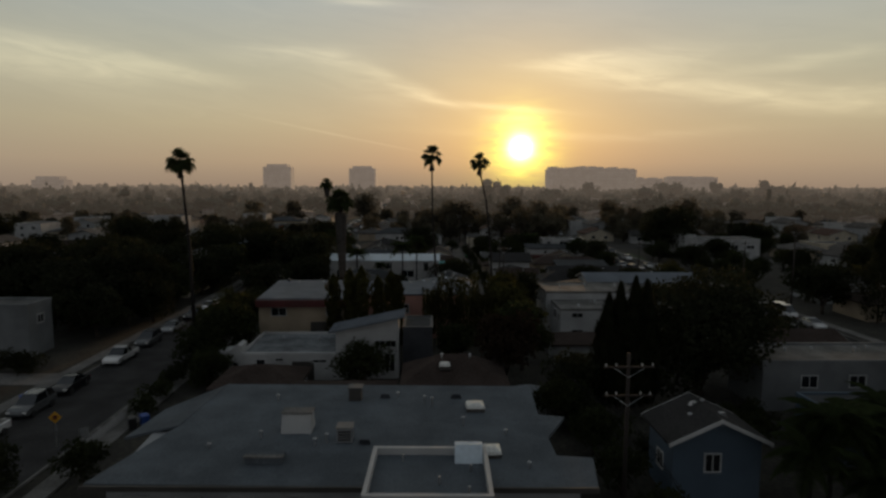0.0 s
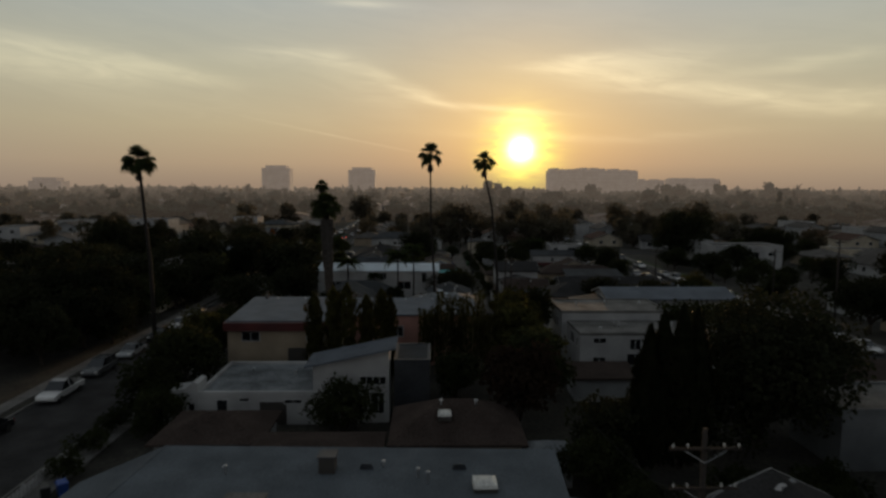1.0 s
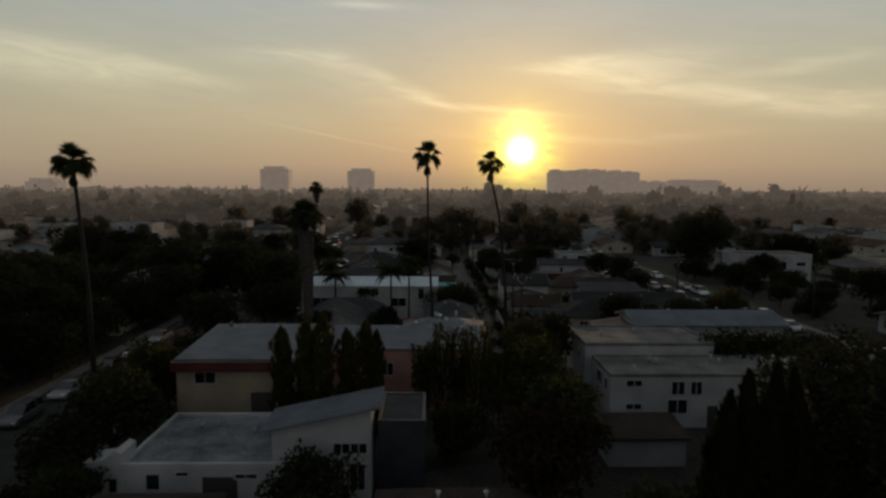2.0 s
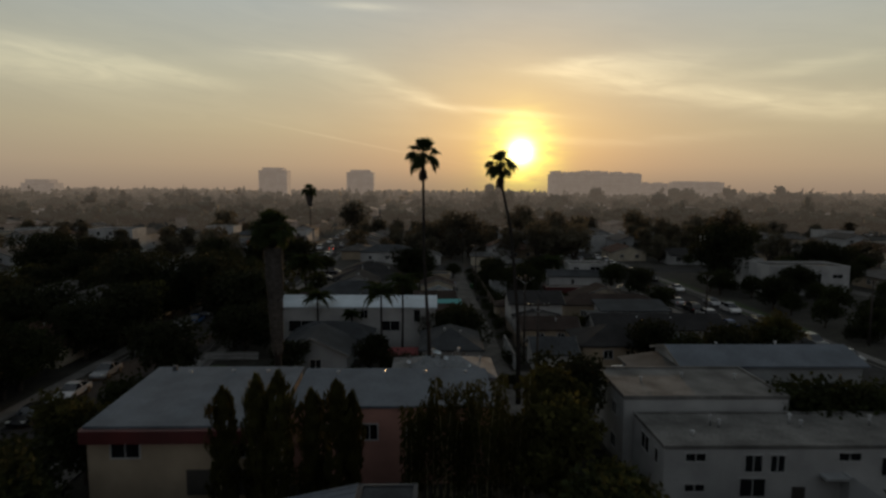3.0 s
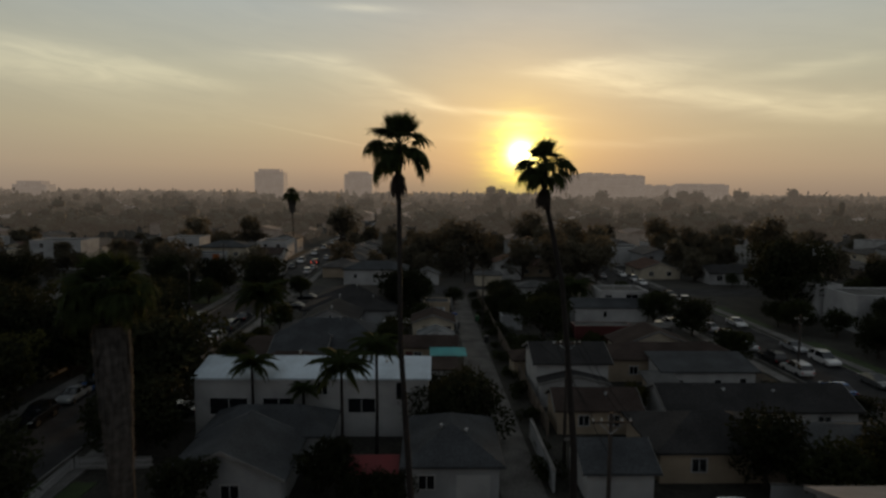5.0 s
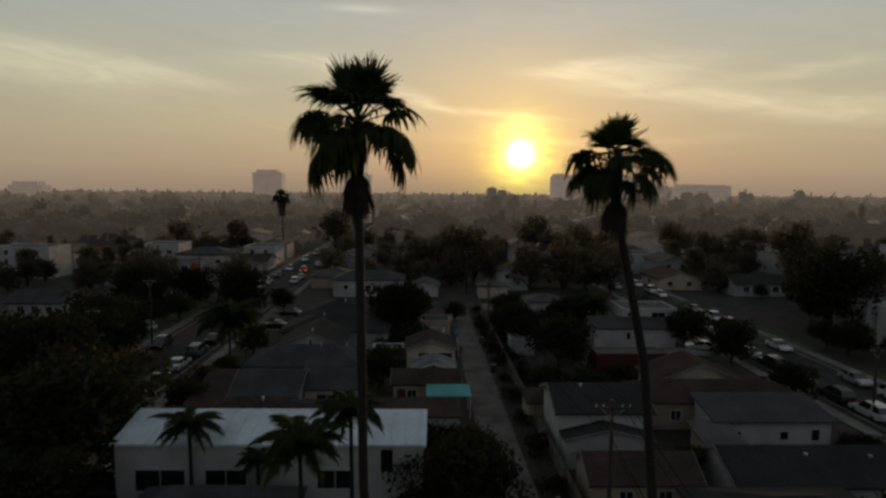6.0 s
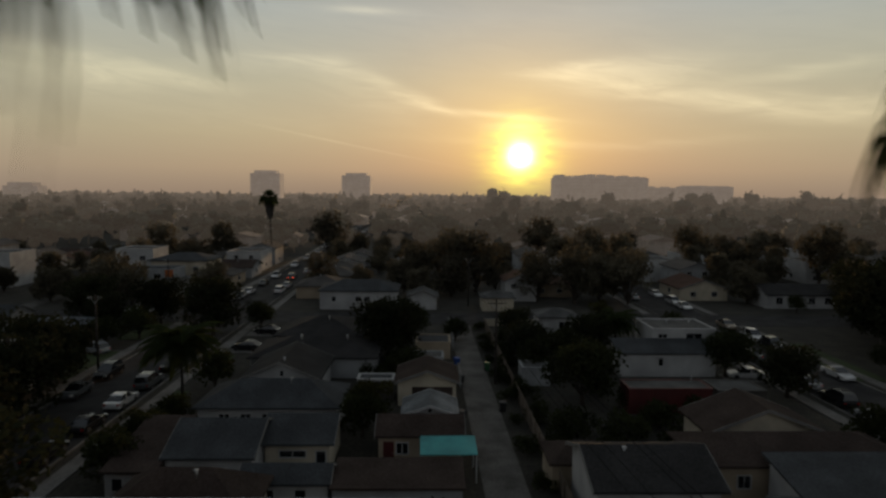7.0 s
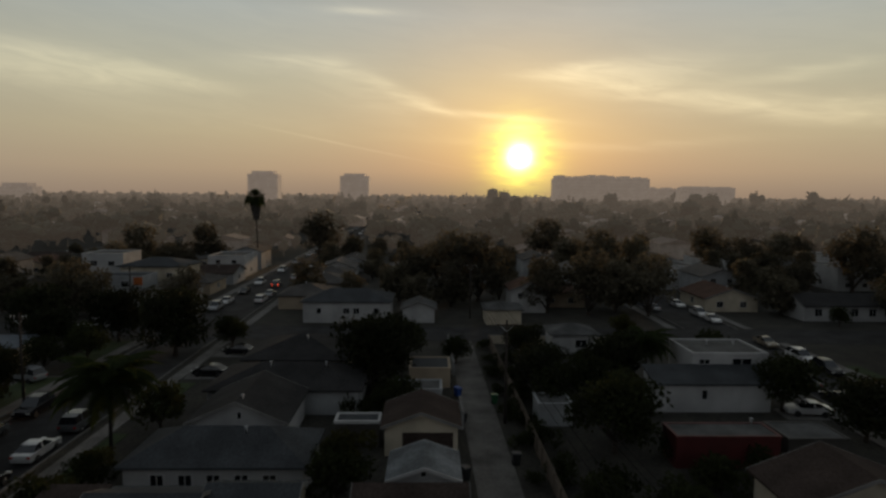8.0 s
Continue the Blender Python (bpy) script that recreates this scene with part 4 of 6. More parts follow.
# A raised flat part with a white parapet.
raised = thing("roof_terrace", pose(-0.55, 33.8, 0), "raised flat-roofed part with a white parapet rim", "building part")
part("wall", Shape().box(-3.35, 3.35, -2.9, 2.9, 0, 4.95), stucco_grey, raised)
part("deck", Shape().box(-3.2, 3.2, -2.75, 2.75, 4.95, 5.0), roof_grey, raised)
for a in ((-3.45, 3.45, -3.0, -2.75), (-3.45, 3.45, 2.75, 3.0), (-3.45, -3.2, -2.75, 2.75), (3.2, 3.45, -2.75, 2.75)):
    part("parapet", Shape().box(*a, 4.8, 5.45), trim_white, raised)
part("bulkhead", Shape().loft([[(1.5, 1.6, 5.0), (3.15, 1.6, 5.0), (3.15, 2.7, 5.0), (1.5, 2.7, 5.0)], [(1.5, 2.2, 5.9), (3.15, 2.2, 5.9), (3.15, 2.7, 5.9), (1.5, 2.7, 5.9)]]), metal_white, raised)
for x, y in ((0.6, -0.9), (2.2, -2.0), (2.4, 0.6), (-1.6, 1.9)):
    part("vent_pipe", Shape().tube([(x, y, 4.95), (x, y, 5.45)], [0.08, 0.08], 8), galvanised, raised)

# Brown cottages behind the flats.
house("house", "low cottage with a brown hipped shingle roof", -3.4, 6.0, 55.6, 62.6, 2.8, "hip", 2.2, stucco_tan, roof_brown, row_of_windows("s", 4, 1.0, 1.1, 1.1, 3), vents=((-1.2, -1.0, 0.3), (1.5, -0.8, 0.3)))
dome_vent(0.4, 57.4, 4.1, 1.0)
house("house", "small cottage with a low brown roof", -13.5, -4.5, 52.6, 58.0, 2.4, "hip", 0.8, stucco_tan, roof_brown, row_of_windows("s", 4, 1.0, 1.1, 1.0, 3))
house("house", "small dark-roofed cottage behind the flats", -21.5, -13.9, 56.6, 62.8, 2.3, "hip", 1.4, stucco_grey, roof_brown, row_of_windows("s", 3, 1.0, 1.0, 1.0, 3))
house("shed", "little pale-roofed garden shed", 6.8, 9.6, 54.5, 57.2, 2.2, "hip", 0.8, stucco_grey, roof_pale, category="shed", over=0.2)
# White stucco house with a stepped parapet front.
house("house", "white flat-roofed stucco house with a parapet", -22.0, -10.8, 66.0, 75.5, 2.8, "flat", 0.3, stucco_white, roof_pale,
      [("s", -3.4, 1.2, 0.9, 1.1), ("s", 3.0, 2.0, 1.5, 0.3), ("s", -1.4, 2.2, 0.8, 0.25), ("w", 0, 1.2, 1.0, 1.1)], [("s", 1.2, 2.4, 2.1, trim_dark)], ((2.0, 1.0, 0.4), (-2.5, 2.2, 0.3)))
porch = thing("house_porch", pose(-23.1, 66.6, 0, 0, 0, GRID), "white stucco porch with a curved parapet and a dark doorway", "porch")
part("wall", Shape().prism([(-1.3, 0), (1.3, 0), (1.3, 3.8), (0.9, 4.0), (0.5, 3.7), (0.0, 3.3), (-1.3, 3.15)], -0.8, 1.4, "y"), stucco_white, porch)
part("doorway", Shape().box(-0.85, -0.1, -0.84, -0.79, 0.02, 2.3), trim_dark, porch)
part("window", Shape().box(0.4, 0.9, -0.84, -0.79, 1.1, 2.0), glass, porch)
part("buttress", Shape().prism([(-2.1, 0), (-1.3, 0), (-1.3, 2.1)], -0.8, -0.5, "y"), stucco_white, porch)
# Two-storey building with red fascia and pale metal roof; a long wing behind.
red = house("apartment_house", "two-storey cream apartment house with a red fascia and pale metal roof", -24.2, -11.8, 80.0, 92.0, 6.3, "shed_y", 0.5, stucco_tan, metal_grey,
            [("s", -3.6, 4.2, 1.9, 1.0), ("s", 3.6, 4.2, 1.9, 1.0), ("w", 0, 4.2, 1.4, 1.0), ("w", 4, 4.2, 1.4, 1.0)], (), ((-3, 4.5, 0.35), (0.5, 4.8, 0.3), (3.5, 4.6, 0.35)), category="building", over=0.15, turn=1.8)
part("fascia", Shape().box(-6.35, 6.35, -6.75, -6.32, 5.45, 6.36), red_paint, red, "dark red painted fascia band")
part("fascia", Shape().box(-6.6, -6.2, -6.3, 6.2, 5.45, 6.3), red_paint, red, "dark red painted fascia band")
# Dark slab on the closed wall stands in for a balcony recess's shade.
part("balcony_recess", Shape().box(0.6, 5.4, -6.3, -6.22, 1.6, 3.4), trim_dark, red)
part("post", Shape().box(2.9, 3.05, -6.45, -6.3, 0.0, 3.5), stucco_tan, red)
part("solar_pipe", Shape().tube([(-4.6, 5.2, 6.9), (-4.6, 5.2, 7.4)], [0.25, 0.2], 8), metal_dark, red)
house("apartment_house", "pale-roofed apartment wing with pink walls", -11.3, 4.2, 84.7, 92.2, 6.1, "shed_y", 0.6, stucco_pink, metal_grey,
      row_of_windows("s", 7, 3.6, 1.2, 1.2, 3.4) + [("s", -5.5, 0.9, 1.3, 1.3)], (), ((-5, 2.6, 0.35), (-1, 2.7, 0.3), (2.5, 2.7, 0.35), (6.0, 2.8, 0.3)), category="building", over=0.15, turn=1.8)
# Modern house with a tilted roof and a dark metal-clad box.
modern = house("house", "modern white house with a tilted grey metal roof", -11.6, -4.7, 66.6, 69.7, 5.4, "shed_x", 1.45, stucco_white, metal_grey,
               [("s", 1.4, 3.6, 1.1, 0.7), ("s", 2.6, 3.6, 1.1, 0.7), ("s", 2.5, 0.9, 1.0, 1.9)], over=0.7, seams=7)
house("annexe", "dark metal-clad box beside the modern house", -4.3, -1.0, 67.6, 73.5, 5.5, "flat", 0.15, metal_dark, roof_slate, category="building", trim=metal_dark)
house("shed", "low garden shed with a dark brown roof", 13.6, 19.8, 72.4, 76.0, 2.3, "shed_y", 0.5, stucco_grey, roof_brown, category="shed", over=0.3)
cypress(9, 15.8, 2.6, 68.5, 95.0, "tall dark conifer beside the street", group="", leaves=3600, blunt=1.6)
# Blue gabled house.
house("house", "blue clapboard house with a dark gabled roof and white trim", 15.7, 21.7, 40.3, 44.7, 4.4, "gable_y", 1.4, stucco_blue, roof_dark,
      [("s", -0.3, 2.2, 1.0, 1.2), ("w", 0, 1.6, 1.0, 1.1)], vents=((0.5, 1.5, 0.25), (-1.2, -0.4, 0.25)), over=0.5, trim=trim_white)
for x, y, z in ((18.3, 43.4, 5.75), (19.7, 42.0, 5.5)):
    h = thing("roof_vent", pose(x, y, z, 0, 0, 20), "small pale metal vent hood on a dark roof", "vent")
    part("hood", Shape().loft([[(-0.35, -0.2, -0.25), (0.35, -0.2, -0.25), (0.35, 0.2, -0.1), (-0.35, 0.2, -0.1)], [(-0.2, -0.12, 0.18), (0.2, -0.12, 0.18), (0.2, 0.12, 0.2), (-0.2, 0.12, 0.2)]]), galvanised, h)
house("garage", "blue flat-roofed garage with a white eave", 30.5, 40.5, 45.8, 51.5, 3.7, "flat", 0.2, stucco_blue, roof_slate, [("s", -2, 1.2, 1.4, 1.0), ("s", 2, 1.2, 1.4, 1.0)], category="garage")
house("apartment_house", "grey flat-roofed apartment house with a pale gravel roof", 30.6, 49.0, 57.5, 64.0, 4.7, "flat", 0.25, stucco_slate, roof_gravel, row_of_windows("s", 7, 2.3, 1.5, 1.1, 3.6),
      vents=((-5, 0.5, 0.4), (-2, 1, 0.3), (2, 0.4, 0.5), (4, 1.4, 0.3)), category="building")
house("apartment_house", "tall pale grey apartment house beside the street", -66.0, -50.7, 74.1, 78.9, 6.4, "flat", 0.3, stucco_slate, roof_light, row_of_windows("e", 2, 4.0, 1.2, 1.0, 2.6), category="building")
# White two-storey flats.
apt = house("apartment_house", "white two-storey apartment house with a pale gravel roof", 15.8, 41.0, 80.6, 87.0, 5.0, "flat", 0.15, stucco_white, roof_gravel,
            [("s", -10.4, 4.0, 1.4, 0.55), ("s", -6.3, 3.2, 1.2, 1.2), ("s", -4.6, 3.2, 1.0, 1.2), ("s", 0.5, 4.0, 1.6, 0.55), ("s", -10.4, 1.8, 1.4, 0.5), ("s", -6.3, 1.4, 1.8, 1.3),
             ("s", 3.6, 2.9, 1.6, 1.3), ("s", 7.0, 3.2, 1.6, 1.2), ("w", -0.5, 3.2, 1.6, 1.2), ("w", 1.8, 3.3, 0.6, 1.0)], [("s", -3.0, 0.95, 2.1, trim_dark)],
            ((-7.7, 0.6, 0.8), (-7.2, 0.2, 0.6), (-1.5, 0.8, 0.8), (-0.9, 0.3, 0.5), (4.5, 0.5, 0.8), (5.2, -0.5, 0.6), (9.0, 0.6, 0.7), (-9.8, -1.2, 0.3)), category="building", trim=roof_gravel)
part("stair", Shape().prism([(0, 0), (4.6, 0), (4.6, 0.2), (0.2, 3.2), (0, 3.2)], -4.1, -3.1, "y"), stucco_grey, apt, "grey outside stair with solid sides")
part("landing", Shape().box(-1.6, 0.3, -4.1, -3.05, 2.9, 3.1), stucco_grey, apt)
house("apartment_house", "white two-storey apartment house with a flat pale roof", 15.0, 28.4, 87.4, 95.5, 6.1, "flat", 0.2, stucco_white, roof_gravel,
      row_of_windows("w", 3, 3.9, 1.2, 1.1, 3.0) + row_of_windows("w", 3, 1.0, 1.2, 1.1, 3.0), vents=((-4, 0, 0.4), (0, 1, 0.5), (4.5, 0.5, 0.5)), category="building", trim=roof_gravel)
house("workshop", "low workshop with a blue-grey metal roof", 23.4, 41.0, 97.0, 104.0, 6.0, "gable_x", 1.0, stucco_grey, metal_grey, row_of_windows("s", 6, 1.5, 1.4, 1.2, 4), vents=((-3, 2, 0.4), (3, 1.5, 0.5)), category="building")
house("shed", "lean-to shed with a pale sloping roof", 19.6, 23.0, 98.2, 103.0, 4.9, "shed_x", 0.5, stucco_grey, roof_light, category="shed")
house("house", "white house with a weathered gravel roof, hipped and littered", -4.0, 4.9, 93.6, 99.4, 5.7, "hip", 1.2, stucco_white, roof_pale, row_of_windows("s", 4, 3.4, 1.2, 1.2, 3), vents=((1.5, 1.2, 0.5), (-1.0, 0.6, 0.4), (3.6, 0.8, 0.5)))
rng = np.random.default_rng(5)
for k in range(9):
    x, y = -3.2 + 7.0 * rng.random(), 94.6 + 3.0 * rng.random()
    z = 5.72 + 1.2 * min(1 - abs(x - 0.4) / 5.0, 1 - abs(y - 96.5) / 2.9) * 1.6
    rag = thing("roof_debris", pose(x, y, min(z, 6.9), 0, 0, 360 * rng.random()), "crumpled scrap lying on the pale gravel roof", "debris")
    w = 0.25 + 0.3 * rng.random()
    part("scrap", Shape().loft([[(-w, -0.3 * w, 0), (w, -0.5 * w, 0), (0.8 * w, 0.5 * w, 0.02), (-0.7 * w, 0.4 * w, 0)], [(-0.4 * w, -0.1 * w, 0.28), (0.5 * w, -0.1 * w, 0.2), (0.3 * w, 0.2 * w, 0.22), (-0.3 * w, 0.2 * w, 0.16)]]), metal_white if k % 2 else trim_dark, rag)

# ================= the middle block =================
house("house", "grey gabled house behind a white picket fence", -19.8, -11.3, 111.6, 119.0, 2.7, "gable_y", 2.0, stucco_grey, roof_slate, [("s", 0.5, 1.0, 1.3, 1.1)], [("s", -2.0, 0.95, 2.1)])
house("house", "grey house with a broad dark hipped roof", -20.0, -9.4, 119.2, 124.6, 2.8, "hip", 1.8, stucco_grey, roof_slate, row_of_windows("w", 2, 1.0, 1.0, 1.0, 2.5))
house("house", "grey hip-roofed house beside the alley", -2.2, 5.0, 113.5, 123.0, 2.9, "hip", 2.0, stucco_grey, roof_slate, [("s", -2.0, 1.0, 1.2, 1.1)], [("s", 1.6, 2.6, 2.1, stucco_white)], ((-0.8, -1.6, 0.2), (1.2, -2, 0.2)))
white = house("house", "white two-storey house with a white ribbed metal roof", -23.2, -0.7, 125.8, 130.2, 5.7, "shed_y", 0.8, stucco_white, metal_white,
              [("s", 8.6, 3.7, 0.9, 1.7), ("s", -8.0, 2.2, 3.6, 1.6), ("s", -3.2, 2.2, 3.0, 1.6), ("s", 4.8, 2.4, 2.6, 1.4), ("s", 1.0, 4.2, 1.0, 1.2)], (), ((7.0, 1.0, 0.3),), over=0.25, turn=0.8, seams=22)
shade = thing("garden_awning", pose(-4.8, 114.9, 0, 0, 0, 2), "bright red cloth awning on posts in a back yard", "awning")
part("cloth", Shape().prism([(-1.3, 2.05), (1.3, 2.45), (1.3, 2.5), (-1.3, 2.1)], -2.1, 2.1, "x"), awning_red, shade)
for x in (-2.0, 2.0):
    for y, z in ((-1.2, 2.05), (1.2, 2.42)):
        part("post", Shape().box(x - 0.04, x + 0.04, y - 0.04, y + 0.04, 0, z), trim_dark, shade)
house("garage", "pale garage with a dark gabled roof by the alley", 11.8, 17.0, 113.6, 119.4, 2.5, "gable_x", 1.3, stucco_white, roof_slate, (), [("s", 0.0, 4.2, 2.15, stucco_white)], category="garage")
house("house", "grey house with a dark hipped roof behind the alley garages", 18.5, 30.0, 116.8, 125.4, 2.7, "hip", 1.9, stucco_tan, roof_dark, row_of_windows("s", 5, 1.0, 1.2, 1.1, 3.5))
house("house", "low house with a brown gabled roof beside the alley", 12.0, 20.2, 126.8, 131.8, 2.5, "gable_x", 1.3, stucco_tan, roof_brown, row_of_windows("s", 3, 0.9, 1.0, 1.0, 3), vents=((1.0, -1.0, 0.4),), over=0.35)
house("house", "wide house with a low dark roof near the street", 22.8, 41.5, 126.4, 133.2, 2.7, "gable_x", 1.5, stucco_white, roof_dark, row_of_windows("s", 8, 1.0, 1.2, 1.1, 3.5), vents=((-3, -1, 0.3), (2, -1.2, 0.3)))
house("house", "grey bungalow with a low slate roof near the street", 32.0, 44.5, 115.0, 123.0, 2.7, "hip", 1.6, stucco_grey, roof_slate, row_of_windows("s", 5, 1.0, 1.2, 1.1, 3.5))
house("house", "white two-storey house with a dark gabled roof", 11.3, 19.6, 136.6, 144.0, 4.4, "gable_x", 1.4, stucco_white, roof_dark, [("s", -0.4, 2.9, 0.9, 0.8), ("s", 2.6, 0.8, 1.0, 1.0)], vents=((-1.5, -0.6, 0.4),))
house("garage", "small white gabled garage in front of a taller house", 11.6, 19.2, 134.4, 136.3, 2.6, "gable_y", 0.9, stucco_white, roof_dark, category="garage", over=0.2)
house("house", "white house with a low grey roof by the street", 26.6, 37.6, 138.6, 143.4, 2.9, "shed_y", 0.8, stucco_white, roof_slate, [("s", 1.0, 1.1, 0.8, 0.8), ("s", 4.0, 1.0, 0.8, 1.1), ("s", -3.5, 1.1, 0.7, 0.8)])
house("house", "tan house with a wide brown hipped roof", 21.5, 38.5, 143.8, 150.0, 2.9, "hip", 1.5, stucco_tan, roof_brown, row_of_windows("s", 7, 1.0, 1.0, 1.0, 3.5))
house("house", "tan gabled house with a brown shingle roof", 25.0, 35.4, 150.8, 156.2, 2.8, "gable_y", 2.0, stucco_cream, roof_brown, [("s", 0.6, 1.2, 1.2, 0.4)])
house("outbuilding", "lean-to with a pale canopy beside a tan house", 24.2, 27.2, 134.8, 138.2, 2.2, "shed_y", 0.5, stucco_tan, roof_light, category="shed")
# Left of the alley.
house("house", "white house with a grey shingle roof and a white side gable", -21.4, -14.5, 144.4, 152.6, 2.8, "gable_x", 1.6, stucco_white, roof_slate, [("s", -2.2, 0.9, 0.8, 1.0), ("s", 1.2, 0.9, 1.0, 1.0)], over=0.3)
house("house", "cream house wing with a dark roof and a long window", -14.3, -8.8, 147.6, 153.6, 2.8, "gable_x", 1.3, stucco_cream, roof_slate, [("s", -0.4, 1.5, 2.2, 0.55), ("s", 2.0, 1.0, 0.8, 1.0)])
house("house", "small white wing with a dark red-brown sloping roof", -25.4, -21.7, 142.8, 151.0, 2.3, "shed_y", 1.2, stucco_white, roof_brown, [("s", -0.9, 0.8, 0.8, 1.0)], over=0.3)
house("house", "house with a brown hipped shingle roof in front of white walls", -21.4, -12.0, 134.6, 140.4, 3.0, "hip", 2.3, stucco_tan, roof_brown, row_of_windows("s", 4, 1.0, 1.0, 1.0, 3), vents=((1.2, -1.2, 0.4),))
house("house", "low white wing with a slate roof and two windows", -14.2, -7.7, 141.0, 143.8, 2.4, "gable_x", 0.8, stucco_white, roof_slate, [("s", -1.2, 0.9, 0.8, 1.0), ("s", 1.2, 0.9, 0.8, 1.0)], over=0.25)
house("house", "white house with a wide dark hipped roof and many windows", -23.6, -9.8, 156.6, 163.6, 2.6, "hip", 1.9, stucco_white, roof_slate, row_of_windows("s", 5.4, 0.9, 1.0, 1.0, 2.0), vents=((2.0, -1.4, 0.4),))
house("house", "grey house with a pale gable and dark roof", -21.9, -13.4, 165.0, 174.0, 2.9, "gable_y", 1.8, stucco_white, roof_dark, [("s", 0.2, 3.2, 0.35, 0.6)], vents=((0.3, -3.6, 0.5),))
house("house", "house with a dark hipped roof", -24.0, -8.0, 174.6, 184.0, 2.7, "hip", 1.8, stucco_grey, roof_dark, row_of_windows("e", 3, 1, 1.0, 1.0, 3), vents=((-2, -1.6, 0.4), (4, -1, 0.5)))
house("house", "house with a dark brown roof", -24.0, -11.5, 186.5, 198.0, 2.7, "hip", 2.0, stucco_tan, roof_dark, row_of_windows("s", 5, 1, 1.0, 1.0, 3), vents=((1, -1.6, 0.5),))
teal = thing("carport", pose(1.4, 147.6, 0, 0, 0, GRID), "carport with a faded teal corrugated awning roof", "carport")
part("awning", Shape().prism([(-1.6, 2.45), (1.6, 2.75), (1.6, 2.83), (-1.6, 2.53)], -2.4, 2.4, "x"), awning_teal, teal, "faded teal awning")
for x in (-2.3, 2.3):
    for y in (-1.5, 1.5):
        part("post", Shape().box(x - 0.05, x + 0.05, y - 0.05, y + 0.05, 0, 2.44), trim_white, teal)
for k in range(12):
    x = -2.3 + 4.6 * k / 11
    part("rib", Shape().prism([(-1.6, 2.53), (1.6, 2.83), (1.6, 2.87), (-1.6, 2.57)], x - 0.03, x + 0.03, "x"), awning_teal, teal)
house("garage", "garage with a brown gabled roof and a pale post", -4.8, 2.6, 149.6, 153.2, 2.7, "gable_x", 1.1, stucco_tan, roof_brown, [("s", -1.6, 1.0, 1.0, 1.0)], [("s", -2.8, 0.95, 2.1, red_paint)], category="garage", over=0.3)
house("garage", "pale grey garage with a light gabled roof", -2.9, 2.2, 154.4, 158.9, 2.7, "gable_y", 0.9, stucco_white, roof_pale, [("s", 0, 3.0, 0.35, 0.35)], category="garage", over=0.3, trim=trim_white)
house("garage", "cream garage with a brown gabled roof and a wide dark door", -4.2, 2.4, 164.6, 170.5, 2.8, "gable_y", 1.2, stucco_cream, roof_brown, (), [("s", 0.6, 4.6, 2.2, roof_brown)], category="garage", over=0.4)
house("outbuilding", "flat-roofed shed with a white eave and a black wall", -9.0, -4.8, 166.4, 168.6, 2.4, "flat", 0.15, trim_dark, roof_slate, category="shed", trim=trim_white)
house("outbuilding", "long low shed roofed with faded felt", -7.3, 2.4, 140.6, 144.6, 2.2, "shed_y", 0.4, stucco_grey, roof_brown, category="shed", over=0.2)
house("garage", "small garage with a brown hipped roof by the alley wall", 9.8, 14.2, 145.0, 149.2, 2.3, "hip", 1.0, stucco_tan, roof_brown, category="garage", over=0.3)
house("outbuilding", "small white shed by the alley fence", -4.0, 1.0, 176.5, 180.0, 2.2, "flat", 0.15, stucco_grey, roof_light, category="shed")
house("outbuilding", "flat dark garage by the alley", -3.0, 2.0, 184.0, 189.0, 2.4, "flat", 0.15, stucco_tan, roof_slate, category="garage")
# Right of the alley: the white two-storey house with the red wall below.
house("house", "white house with a slate-coloured roof, lower storey", 24.4, 37.2, 176.4, 180.3, 3.1, "shed_y", 0.9, stucco_white, roof_slate, [("s", -1.0, 1.5, 0.6, 1.0)], over=0.25)
house("house", "white flat-roofed upper storey house with a wide window", 30.0, 38.8, 180.6, 187.5, 5.4, "flat", 0.2, stucco_white, roof_light, [("s", 1.4, 4.2, 2.2, 0.7), ("s", -3.0, 4.3, 1.2, 0.5)], vents=((-1.0, 0.5, 0.7), (2.5, 1.0, 0.4)))
house("outbuilding", "open patio with a pale flat roof beside a red shed", 31.4, 36.8, 163.0, 167.0, 2.5, "flat", 0.12, trim_dark, roof_light, category="shed")
house("shed", "grey rendered shed behind the alley fence", 10.9, 14.4, 172.0, 175.4, 2.3, "flat", 0.12, stucco_grey, roof_light, category="shed")
court = house("outbuilding", "low shed with a deep red front wall and pale flat roof", 21.4, 30.6, 162.6, 165.8, 2.8, "flat", 0.1, red_paint, roof_light, category="shed", vents=((3.5, 1.4, 0.5),))
house("house", "small white house with one dark window by the cross street", 17.4, 24.0, 200.4, 205.8, 3.0, "hip", 1.2, stucco_white, roof_light, [("s", 1.0, 1.0, 1.7, 1.2)])
house("house", "white house with a grey roof and a row of small windows", -24.4, -8.6, 221.0, 230.0, 3.9, "hip", 1.8, stucco_white, roof_slate, [("s", -5, 1.7, 0.8, 1.0), ("s", 0, 1.7, 1.1, 1.0), ("s", 1.8, 1.7, 1.1, 1.0), ("s", 5.4, 1.7, 0.8, 1.0)])
house("garage", "white gabled garage across the cross street", -6.2, -0.4, 221.5, 227.0, 2.7, "gable_y", 1.2, stucco_white, roof_light, category="garage")
house("garage", "cream garage with a low roof across the cross street", 9.0, 15.4, 220.5, 226.5, 2.8, "hip", 1.1, stucco_cream, roof_light, category="garage")
house("house", "white house with a reddish gabled roof", 14.8, 22.0, 232.0, 240.0, 4.6, "gable_y", 1.5, stucco_white, roof_tile, [("s", -1.8, 3.0, 1.0, 1.0)])
